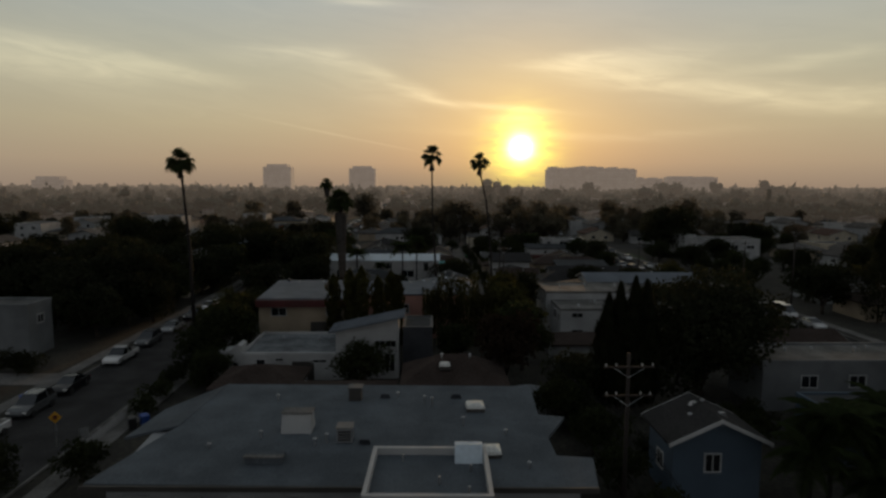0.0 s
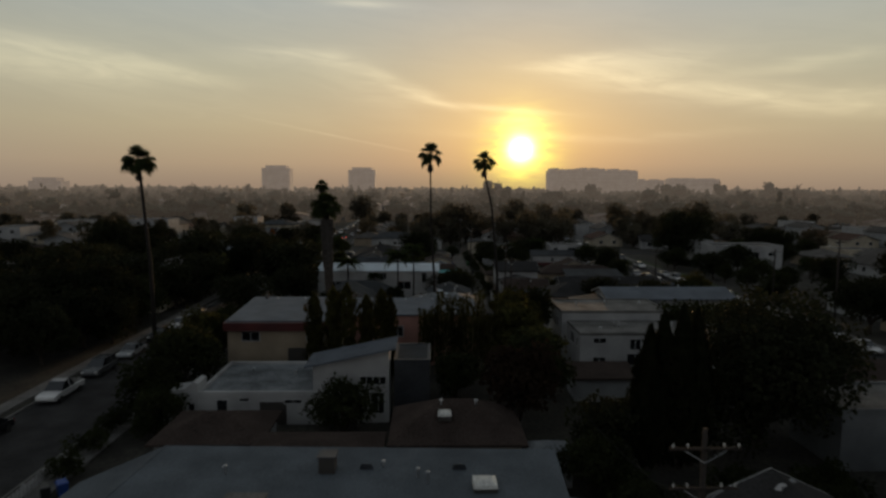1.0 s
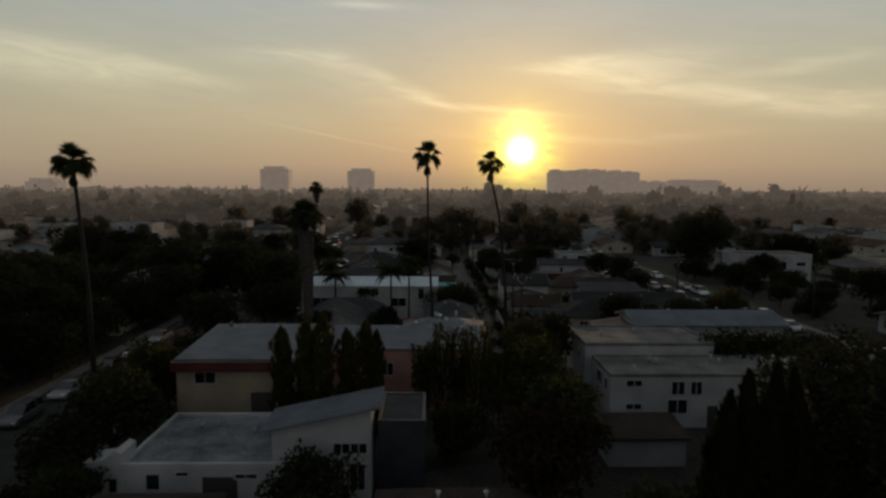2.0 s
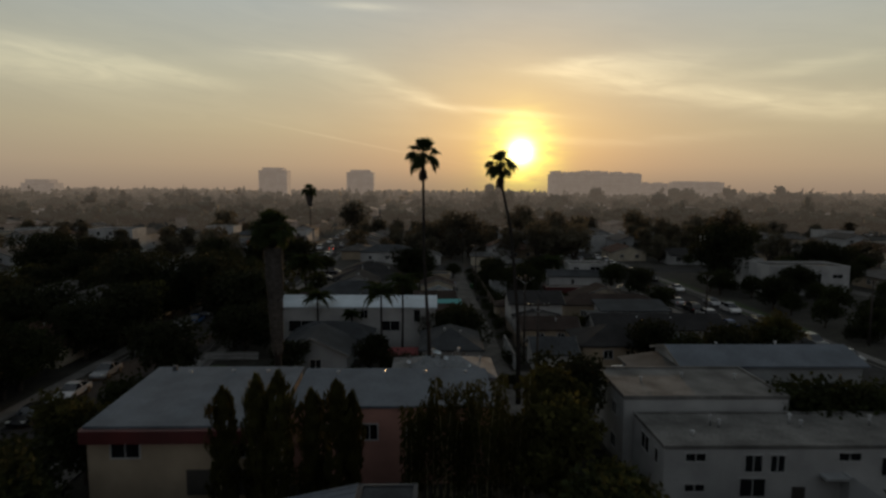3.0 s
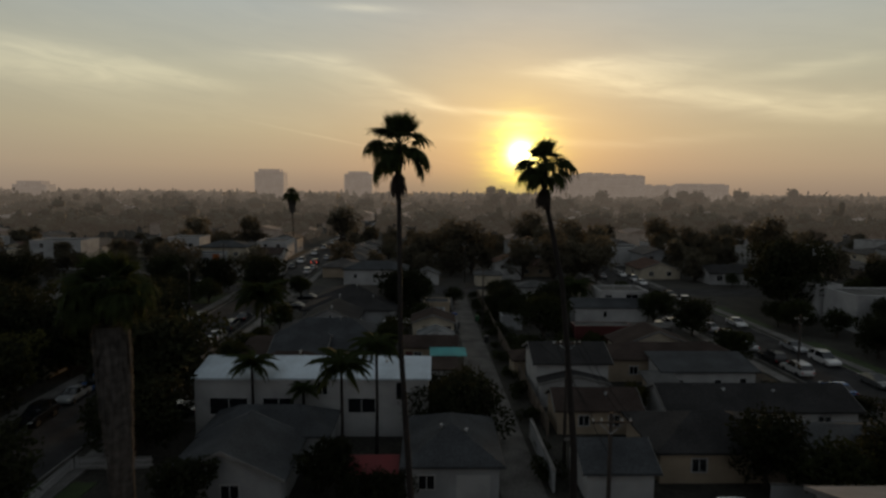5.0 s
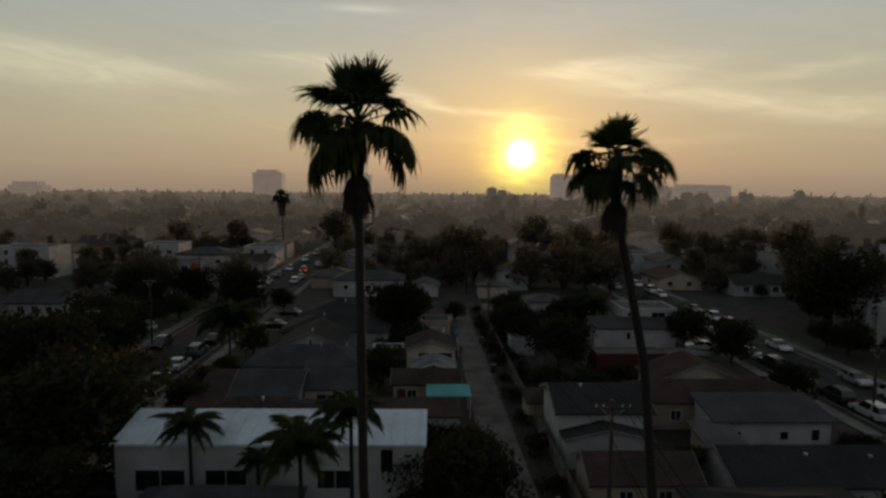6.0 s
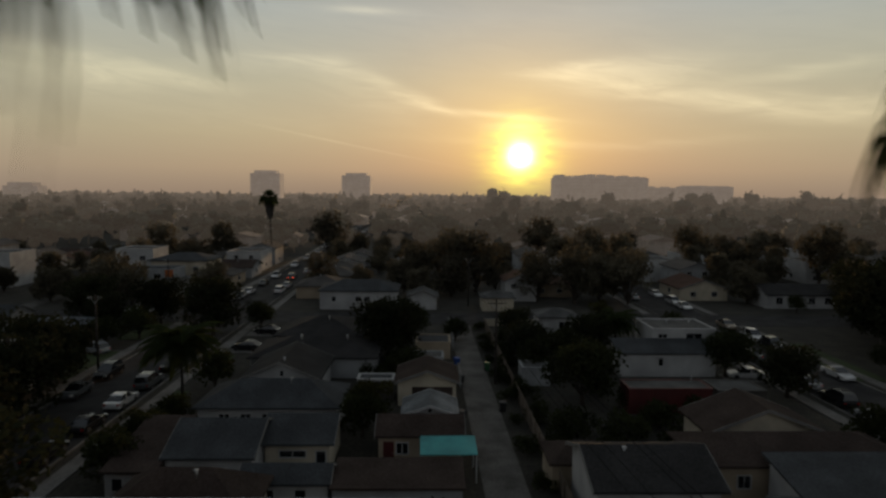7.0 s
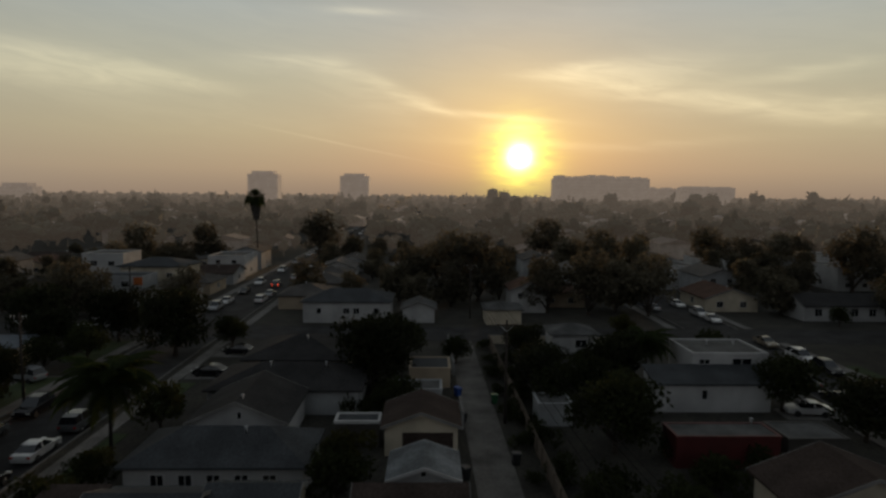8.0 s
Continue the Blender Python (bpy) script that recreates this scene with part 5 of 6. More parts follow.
house("house", "house with a reddish hipped roof", 21.0, 31.0, 238.0, 248.0, 3.2, "hip", 2.0, stucco_tan, roof_tile, row_of_windows("s", 4, 1, 1, 1, 3))
# Beyond the side streets.
house("house", "white two-storey house with a flat roof, above a garden", 71.8, 89.6, 172.0, 181.0, 6.2, "flat", 0.3, stucco_white, roof_light,
      [("s", -3.6, 3.2, 1.6, 1.4), ("s", 1.6, 2.8, 2.0, 1.9), ("s", 6.2, 3.8, 2.2, 0.8)], category="house")
house("house", "white upper house set back behind a flat-roofed one", 70.5, 75.5, 181.6, 190.0, 6.6, "flat", 0.3, stucco_white, roof_light)
house("apartment_house", "tall white flat-roofed block behind a grey apartment house", -82.0, -72.6, 251.0, 260.0, 9.0, "flat", 0.3, stucco_white, roof_light, row_of_windows("s", 4, 6.4, 1.4, 1.1, 3.0), category="building")
house("apartment_house", "cream apartment house with a broad dark hipped roof", -72.2, -58.0, 249.0, 259.0, 6.6, "hip", 1.6, stucco_cream, roof_slate, row_of_windows("s", 6, 4.0, 1.3, 1.1, 3.4), category="building", over=0.7)
front = house("apartment_house", "grey flat-roofed apartment house with an orange corner panel", -79.0, -62.5, 239.0, 246.5, 5.4, "flat", 0.3, stucco_grey, roof_slate, row_of_windows("s", 7, 3.4, 1.6, 1.2, 4) + row_of_windows("s", 7, 0.9, 1.6, 1.2, 4), category="building")
part("corner_panel", Shape().box(6.5, 8.35, -3.84, -3.76, 3.8, 5.5), material("orange_render", (0.42, 0.11, 0.02), 0.8, grain=8, vary=0.1), front, "orange rendered corner panel")
house("house", "white bungalow with a slate roof behind street trees", -81.0, -71.0, 195.8, 203.0, 2.8, "gable_x", 1.6, stucco_white, roof_slate, row_of_windows("s", 4, 1.0, 1.2, 1.1, 2.6) + [("e", 0.5, 1.0, 1.0, 1.1)])
house("house", "low grey house with a worn flat-pitched roof", -66.5, -56.3, 174.4, 182.4, 2.7, "hip", 1.2, stucco_grey, roof_slate, row_of_windows("s", 4, 1.0, 1.2, 1.1, 3) + [("e", 0, 1.0, 1.2, 1.1)])
house("garage", "garage with a pale metal roof across a lawn", -64.4, -56.2, 191.6, 196.0, 2.5, "shed_y", 0.5, stucco_tan, metal_grey, category="garage", over=0.3)
house("apartment_house", "white apartment house with a high stair tower", -119.5, -104.8, 245.0, 255.0, 8.2, "flat", 0.4, stucco_white, roof_light, row_of_windows("s", 6, 3.6, 1.0, 1.6, 4) + row_of_windows("s", 6, 6.4, 1.0, 1.2, 4), category="building")
house("house", "white bungalow with a row of windows near the corner", 70.0, 86.0, 226.0, 235.0, 3.0, "gable_x", 1.6, stucco_white, roof_dark, row_of_windows("s", 7, 1.0, 1.4, 1.4, 3.0))

# Fan palms.
fan_palm(1, [(-0.8, 99.6, -0.3), (-1.0, 99.4, 8.0), (-1.5, 99.1, 16.0), (-1.62, 99.0, 26.05)], [0.30, 0.18, 0.135, 0.12], "tall fan palm with a slender trunk and ragged hanging fronds", 37, 1.0, 20, old=0.95)
fan_palm(2, [(8.5, 102.6, -0.3), (8.3, 102.6, 9.0), (7.7, 102.6, 15.6), (7.35, 102.5, 18.7), (6.75, 102.4, 21.4), (6.3, 102.4, 23.4), (6.18, 102.4, 25.3)], [0.30, 0.20, 0.16, 0.15, 0.14, 0.13, 0.125], "tall fan palm with a bowed trunk and a full crown", 37, 0.90, 22, old=1.1)
fan_palm(3, [(-16.0, 99.4, -0.3), (-16.2, 99.3, 9.0), (-16.4, 99.2, 18.7)], [0.40, 0.32, 0.28], "stout fan palm with a thick thatch of dead fronds", 64, 1.25, 10, thick=(6.9, 16.9, 0.50, 0.92))
fan_palm(4, [(-35.2, 86.2, -0.3), (-35.4, 86.2, 12.0), (-36.3, 86.2, 24.6)], [0.32, 0.22, 0.17], "tall fan palm with a straight slim trunk by the street", 46, 1.1, 12)
fan_palm(5, [(-56.0, 300.0, -0.3), (-56.4, 300.0, 12.0), (-56.7, 300.0, 21.8)], [0.28, 0.20, 0.16], "distant fan palm with a shaggy skirt above the roofs", 40, 1.9, 12, thick=(15.6, 20.4, 0.8, 1.7))
for k, (x, y, h, s) in enumerate(((-17.5, 125.2, 7.4, 1.1), (-7.6, 117.1, 9.6, 1.25), (-5.0, 119.6, 10.8, 1.05), (-12.6, 125.1, 5.0, 0.75), (-27.6, 162.3, 7.6, 1.9), (26.5, 186.0, 5.4, 1.5),
                                  (23.4, 37.6, 4.6, 1.25), (25.6, 39.0, 6.0, 1.35), (28.6, 39.4, 5.0, 1.25), (31.0, 41.6, 6.0, 1.2), (27.0, 36.6, 3.4, 1.2))):
    feather_palm(k, x, y, h, "slender feather palm with arching fronds beside a house", size=s, fronds=40 if s > 1.3 else 22)

# Garden trees and hedges of the near blocks.
for k in range(4):
    cypress(k, (11.0, 12.0, 12.6, 12.2)[k], 1.35, 15.9 + 1.25 * k, 57.6 + 0.5 * (k % 2), "dark narrow Italian cypress in a close row", group="cypress row", leaves=3600)
for k, x in enumerate((-13.7, -11.7, -10.1, -8.1, -6.4, -5.5)):
    cypress(10 + k, (9.8, 10.5, 10.9, 9.6, 10.3, 9.4)[k], (0.86, 0.80, 0.92, 0.78, 0.88, 0.6)[k], x, 77.4 + 0.5 * (k % 2), "clipped columnar tree in a row before the flats", leaf_warm, "columnar row", 1500, 6.0, 0.30)
for k in range(11):
    bamboo(30 + k, 8.4 + 1.8 * ((k * 5) % 4) / 3, -1.9 + 0.85 * k, 80.2 + 0.8 * (k % 3), "tall slim bamboo clump with yellowing leaves and pale canes")
broadleaf(41, 12.8, 7.9, leaf_dark, 26.8, 62.0, "large dense dark evergreen tree with a rounded crown", 22000, 0.4, 0.04)
broadleaf(43, 8.6, 2.9, leaf_warm, 8.2, 79.5, "bushy tree with warm green leaves behind the bamboo", 4200, 0.42, 0.15)
broadleaf(44, 8.4, 3.4, leaf_mid, 9.4, 70.0, "full garden tree with dark green leaves", 4200, 0.42, 0.15)
broadleaf(45, 8.0, 3.6, leaf_red, 6.8, 64.0, "garden tree with dark reddish leaves", 3800, 0.42, 0.15)
broadleaf(46, 4.6, 2.4, leaf_mid, 1.6, 73.5, "bushy garden tree close to a dark wall", 3600, 0.4, 0.15)
broadleaf(47, 4.8, 3.2, leaf_mid, -8.4, 63.4, "low spreading bush before the modern house", 3400, 0.32, 0.05)
broadleaf(48, 8.6, 3.4, leaf_dark, 11.6, 91.5, "dark tree between the flats and the alley", 4200, 0.42, 0.15)
broadleaf(49, 8.8, 3.2, leaf_warm, 9.6, 86.0, "garden tree with olive leaves beside white flats", 4200, 0.42, 0.15)
broadleaf(50, 6.3, 5.0, leaf_dark, 2.4, 126.4, "broad dark tree at the side of the alley", 9000, 0.34, 0.15)
broadleaf(51, 4.6, 2.6, leaf_dark, -8.6, 114.4, "dark round garden bush by the hedge", 3000, 0.32, 0.05)
broadleaf(52, 5.0, 2.3, leaf_dark, -18.0, 109.8, "small round tree before a gabled house", 2600, 0.32, 0.15)
TREE_KINDS = [broadleaf(60, 9.0, 4.8, leaf_dark, -54.0, 88.0, "dense dark street tree with a rounded crown", 4600, 0.5),
              broadleaf(61, 7.5, 4.2, leaf_mid, -26.6, 73.5, "leafy green street tree with an uneven crown", 3200, 0.46),
              broadleaf(62, 11.0, 5.6, leaf_dark, -50.0, 100.0, "tall dark tree with a broad uneven crown", 5200, 0.55),
              broadleaf(63, 6.0, 3.3, leaf_mid, -28.5, 78.5, "small leafy garden tree", 2200, 0.4),
              broadleaf(64, 8.5, 3.2, leaf_warm, -46.0, 132.0, "garden tree with olive-coloured leaves", 2800, 0.42),
              broadleaf(65, 12.5, 6.4, leaf_dark, -52.0, 142.0, "large dark tree with a wide crown", 6400, 0.6)]
HAZED_KINDS = [broadleaf(70 + k, h, r, leaf_open, *along(u, y), text, 2000, 0.66, 0.05) for k, (h, r, u, y, text) in enumerate((
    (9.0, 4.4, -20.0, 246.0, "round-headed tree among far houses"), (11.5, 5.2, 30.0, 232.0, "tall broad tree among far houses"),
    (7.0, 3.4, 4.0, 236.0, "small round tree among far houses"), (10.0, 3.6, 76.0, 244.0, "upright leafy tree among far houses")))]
PLACED = [(-54, 88), (-26, 73), (-50, 100), (-28.5, 78.5), (-46, 132), (-52, 142)]


def plant(kind, x, y, size, turn):
    PLACED.append((x, y))
    # Farther trees take the kinds whose leaf colour is lightened for haze.
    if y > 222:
        return copy_thing(HAZED_KINDS[kind % 4], pose(x, y, 0, 0, 0, turn) @ Matrix.Scale(size, 4))
    return copy_thing(TREE_KINDS[kind], pose(x, y, 0, 0, 0, turn) @ Matrix.Scale(size, 4))


# kind, x, y, size
for k, (i, x, y, s) in enumerate((
        (3, -26.6, 67.2, 0.95), (3, -24.6, 63.8, 0.7), (2, -52, 97, 0.85), (0, -50.5, 105, 0.85), (4, -29.3, 86.2, 0.8), (2, -8.5, 243, 1.2), (1, 9.0, 245, 1.35), (0, 3.0, 238, 1.1), (0, -47.5, 92, 0.9), (0, -58, 96, 1.1), (5, -62, 112, 0.9), (1, -47, 106, 1.0), (2, -56, 122, 0.9), (0, -46.5, 118, 0.9), (2, -66, 128, 1.0),
        (1, -27, 84.5, 0.8), (3, -28.5, 94, 0.9), (2, -26.0, 119.5, 0.7), (0, -28.0, 129.5, 1.25), (1, -29.0, 124, 0.9),
        (4, -6.8, 157.8, 0.62), (3, -7.0, 155.6, 0.8), (0, -7.0, 183.5, 1.0), (0, -7.5, 191, 0.85), (1, -4.5, 195.5, 0.8), (3, -3.0, 174.5, 0.7), (0, -37.4, 197.5, 1.1),
        (1, -31.0, 203.0, 0.65), (1, 17.0, 165.4, 1.0), (3, 13.6, 176.5, 0.85), (3, 17.5, 178.0, 0.95), (3, 21.0, 176.5, 0.8), (3, 13.4, 189.0, 0.6), (3, 20.0, 191.0, 0.55),
        (1, 38.8, 177.0, 0.85), (0, 42.3, 168.6, 0.72), (1, 37.5, 191.5, 0.75), (3, 40.5, 150.5, 0.9), (0, 27.0, 116.0, 0.7), (4, 21.3, 131.5, 0.45),
        (1, 30.0, 112.0, 0.75), (0, 35.5, 113.0, 0.7), (3, 41.5, 115.5, 1.0), (4, 45.0, 118.5, 0.8), (3, 64.5, 150, 0.7), (3, 68, 160, 0.8), (3, 66.5, 168.5, 0.8),
        (5, 68.5, 189.0, 1.2), (3, 66.0, 131.0, 0.9), (1, 72.5, 140.0, 0.7), (3, 74.0, 152.0, 0.9), (1, 76.0, 161.0, 0.6), (3, 71.0, 121.0, 0.9), (1, 68.0, 112.0, 0.7), (5, 80, 208, 0.95), (2, 76, 200.0, 0.8), (3, 64.5, 140, 0.8), (3, 36.0, 97.0, 0.5), (1, 36.8, 89.8, 0.92), (1, 40.0, 90.4, 0.9), (3, 33.6, 89.6, 1.15), (3, 30.6, 89.4, 1.15),
        (5, -62, 150, 0.7), (3, -60, 172, 0.8), (0, -62, 205, 1.0), (5, -76, 138, 0.8), (0, -50, 176, 0.6), (0, -80, 160, 0.8), (0, -69, 224, 1.2), (0, -56, 199, 0.75), (0, -45.5, 147, 0.8), (0, -45.5, 126, 1.0), (2, -72, 104, 1.1), (0, -31.6, 108.5, 0.85), (2, -31.0, 131.5, 1.0), (0, -42.6, 148.0, 1.2), (0, -43.2, 157.5, 1.05), (3, -26.6, 146.0, 0.75), (3, -26.8, 151.5, 0.7), (3, -26.4, 157.2, 0.6), (2, -45.5, 166, 0.95), (3, 12.8, 153.5, 0.6), (3, 17.6, 151.8, 0.7), (2, 22.5, 185.0, 0.65), (0, 12.4, 181.5, 0.7), (0, 46, 52, 0.8), (1, 34, 42.5, 0.6), (0, -30.5, 40.0, 0.45), (3, -25.5, 42.5, 0.55), (1, 10.6, 53.5, 0.6), (3, 12.2, 47.5, 0.6), (0, 13.0, 58.0, 0.6), (3, 12.6, 41.5, 0.6),
        (0, 60, 65, 1.0), (1, 1.0, 250, 1.35), (5, -6, 262, 0.9), (2, 8, 268, 0.9), (5, 0, 285, 0.9), (2, 38, 262, 1.0), (5, 40, 290, 0.9), (2, -30, 318, 1.3), (5, 46, 247, 0.8), (2, -18, 276, 0.8), (1, -41, 321, 1.5), (0, -74, 305, 1.5), (1, 42, 271, 1.3), (0, 52, 273, 1.45), (1, 36, 276, 1.1), (1, 103, 261, 1.45), (0, 112, 268, 1.4), (1, 35, 312, 1.4), (0, -92, 300, 1.5), (1, 80, 290, 1.3),
        (1, 30.0, 230.0, 1.15), (0, 36.5, 234.0, 1.2), (1, 41.5, 229.0, 1.1), (2, 24.5, 250.0, 1.2), (1, 3.0, 195.0, 0.5), (2, 12.5, 196.5, 0.5), (4, 29.5, 205.0, 0.6), (3, -26.8, 170, 0.8))):
    plant(i, x, y, s, 71.0 * k)
for k, y in enumerate(np.arange(94.0, 207.0, 8.5)):
    plant((0, 3, 1, 0, 3)[k % 5], along(-41.6 - 1.4 * (k % 3), y)[0], y + 1.5 * math.sin(3 * k), (0.72, 0.95, 0.7, 0.8)[k % 4], 67.0 * k)
HEDGES = [shrub(80, 7.5, 2.4, 2.6, leaf_dark, -4.6, 113.6, "dense clipped dark hedge", 2600, 0.26, name="hedge"),
          shrub(81, 3.0, 2.4, 1.8, leaf_mid, -27.5, 56.0, "low rounded garden shrub", 800, 0.24)]
for k, (i, x, y, s) in enumerate(((0, 1.5, 138.2, 1.0), (0, -4.5, 138.0, 0.9), (1, -28.5, 60.0, 1.1), (1, -28.8, 64.0, 1.2), (1, -28.2, 68.5, 1.0), (1, -24.5, 63.0, 1.3), (0, -18.5, 63.4, 0.6), (0, -24, 99, 0.9), (0, -18.0, 102.3, 0.8),
                                  (0, -9.0, 104.5, 0.9), (1, -10.5, 110.0, 0.9), (0, 8.5, 108.5, 0.6), (1, 9.6, 117.0, 1.0), (0, 20.0, 133.0, 0.8), (0, 40, 138, 0.8), (1, 11.6, 148, 1.0), (1, 11.2, 152, 1.1), (1, 11.0, 160, 1.1), (1, 10.6, 167, 1.2),
                                  (1, 9.9, 172, 0.8), (1, 10.2, 180, 1.2), (1, 9.8, 187, 1.2), (1, 9.6, 194, 1.2), (0, 16, 209 - 12.5, 0.9), (0, 66, 178, 0.9), (0, 44.5, 132, 1.0), (0, 64.4, 131, 1.0), (1, -26.5, 155, 1.0), (1, -29.5, 36.0, 1.2), (0, 37, 83 + 7, 0.8),
                                  (1, 13.5, 36.5, 1.4), (1, 12.5, 82, 1.5), (1, 12.6, 92, 1.4), (0, 47.0, 86.0, 1.2), (1, -47.5, 62.0, 1.4), (0, -48.0, 68.5, 1.0))):
    copy_thing(HEDGES[i], pose(x, y, 0, 0, 0, (GRID if i == 0 else 53 * k)) @ Matrix.Scale(s, 4))

rng = np.random.default_rng(31)
for x0, x1, y0, y1, n in ((11.5, 23.5, 149.0, 178.0, 9), (21.5, 31.0, 159.2, 161.6, 4), (-8.5, -3.5, 170.0, 181.0, 3), (24.0, 34.0, 45.0, 56.0, 5), (12.0, 22.0, 47.0, 55.0, 5)):
    for _ in range(n):
        copy_thing(HEDGES[1], pose(x0 + (x1 - x0) * rng.random(), y0 + (y1 - y0) * rng.random(), 0, 0, 0, 360 * rng.random()) @ Matrix.Scale(0.9 + 0.6 * rng.random(), 4))

# Vehicles.
NAMES = {"white": "white", "silver": "silver", "grey": "grey", "black": "black", "blue": "blue", "red": "dark red", "tan": "tan"}
KINDS = {"sedan": "sedan", "suv": "sport utility car", "pickup": "pickup truck", "van": "van"}


def kerbside(kind, paint, x, y, turn=GRID, where="parked at the kerb"):
    park(kind, paint, x, y, turn, NAMES[paint] + " " + KINDS[kind] + " " + where + " of an asphalt street" if "kerb" in where else NAMES[paint] + " " + KINDS[kind] + " " + where)


for kind, paint, u, y, flip in (
        ("pickup", "white", -36.4, 49.2, 180), ("suv", "grey", -36.5, 56.4, 180), ("sedan", "black", -36.5, 62.6, 180), ("pickup", "white", -36.3, 73.0, 180), ("suv", "grey", -36.5, 81.0, 180), ("sedan", "silver", -36.4, 88.5, 180),
        ("sedan", "white", -36.3, 104.0, 180), ("sedan", "black", -36.4, 97.0, 180), ("sedan", "silver", -36.5, 111.5, 180), ("suv", "black", -36.4, 129.0, 180), ("sedan", "blue", -36.4, 140.0, 180), ("suv", "grey", -36.5, 147.0, 180),
        ("sedan", "silver", -36.4, 135.5, 180), ("sedan", "white", -29.6, 164.0, 0), ("sedan", "black", -29.6, 157.0, 0), ("suv", "grey", -29.5, 170.8, 0), ("suv", "black", -36.4, 174.5, 180), ("sedan", "grey", -36.4, 167.0, 180), ("sedan", "black", -29.5, 178.0, 0), ("sedan", "black", -29.6, 150.0, 0),
        ("suv", "silver", -36.4, 232.0, 180), ("sedan", "white", -36.4, 239.0, 180), ("suv", "white", -29.6, 241.0, 0), ("sedan", "silver", -29.6, 249.0, 0), ("sedan", "black", -36.4, 252.0, 180), ("suv", "white", -36.4, 266.0, 180), ("sedan", "silver", -29.6, 276.0, 0), ("suv", "white", -36.4, 291.0, 180), ("sedan", "white", -29.5, 302.0, 0), ("suv", "silver", -36.4, 312.0, 180),
        ("sedan", "silver", 52.7, 160.2, 0), ("suv", "black", 52.7, 153.2, 0), ("suv", "white", 52.8, 147.6, 0), ("sedan", "silver", 59.6, 159.6, 180), ("suv", "white", 59.6, 152.4, 180), ("sedan", "grey", 59.7, 142.8, 180), ("sedan", "white", 59.6, 136.8, 180), ("sedan", "white", 59.6, 176.6, 180),
        ("suv", "black", 52.7, 166.5, 0), ("sedan", "silver", 52.8, 172.8, 0), ("suv", "white", 59.6, 197.6, 180), ("suv", "black", 59.6, 191.8, 180), ("sedan", "white", 59.6, 224.6, 180), ("suv", "white", 59.6, 230.0, 180), ("sedan", "white", 59.5, 240.0, 180), ("sedan", "silver", 52.7, 236.0, 0), ("suv", "white", 52.7, 249.0, 0),
        ("sedan", "black", 52.8, 179.5, 0), ("sedan", "grey", 52.8, 186.0, 0), ("sedan", "blue", 52.7, 139.5, 0), ("suv", "silver", 59.6, 262.0, 180), ("sedan", "white", 52.7, 274.0, 0), ("suv", "grey", 59.6, 128.0, 180), ("sedan", "silver", 59.6, 120.5, 180), ("van", "white", 59.8, 100.0, 180), ("sedan", "white", 59.6, 92.0, 180), ("suv", "silver", 52.8, 88.0, 0), ("sedan", "tan", 59.6, 206.5, 180)):
    kerbside(kind, paint, along(u, y)[0], y, GRID + flip)
kerbside("suv", "black", 15.4, 108.2, 96, "parked on a concrete apron behind houses")
kerbside("suv", "white", 20.9, 110.3, 94, "parked on a concrete apron behind houses")
kerbside("sedan", "black", -28.6, 199.0, 80, "parked in a front driveway")
kerbside("sedan", "black", -28.8, 188.4, 84, "parked in a front driveway")
kerbside("suv", "silver", -50.6, 185.6, 70, "parked in a front driveway")
kerbside("pickup", "white", -58.5, 214.8, 92, "parked along a cross street")
kerbside("sedan", "white", 41.0, 176.0, 84, "parked in a front driveway")
kerbside("sedan", "blue", 41.8, 134.6, 90, "parked in a front driveway")
kerbside("sedan", "silver", -52.5, 152.5, 80, "parked in a front driveway")
kerbside("sedan", "grey", -27.2, 131.0, 84, "parked in a front driveway")
halted = park("suv", "grey", along(-31.4, 263.0)[0], 263.0, GRID, "grey sport utility car halted with its brake lights lit")
for w in (-0.76, 0.76):
    part("brake_light", Shape().box(w - 0.14, w + 0.14, -2.44, -2.38, 0.70, 0.92), brake_glow, halted, "lit red brake light")
structure("apron", Shape().prism([(8.0, 103.5), (25.0, 102.9), (25.0, 113.6), (7.8, 114.0)], -0.2, 0.034, "z"), alley_concrete, "bare concrete parking apron behind the houses", "pavement")
for x, y, w, d in ((-29.5, 199, 5.5, 3.4), (-29.6, 188.4, 5.5, 3.4), (-49.5, 185.6, 7, 3.6), (41.5, 176, 7, 3.4), (42, 134.6, 7, 3.4), (-51.5, 152.5, 7.5, 3.4), (-27.5, 131.0, 6.5, 3.4), (-51.0, 66.0, 18.0, 4.0)):
    structure("driveway", Shape().box(x - w / 2, x + w / 2, y - d / 2, y + d / 2, -0.2, 0.03), concrete, "plain concrete driveway between planted yards", "driveway")
for u, y, w, d in ((-25.3, 163, 2.6, 12), (-24.8, 180, 3.0, 10), (-42.6, 180, 5, 14), (-42.6, 200, 5, 12), (-26.0, 112, 5.0, 8), (63.5, 150, 5, 30), (63.5, 185, 5, 20)):
    x = along(u, y)[0]
    structure("lawn", Shape().box(x - w / 2, x + w / 2, y - d / 2, y + d / 2, -0.2, 0.05), lawn, "mown green front lawn", "lawn")

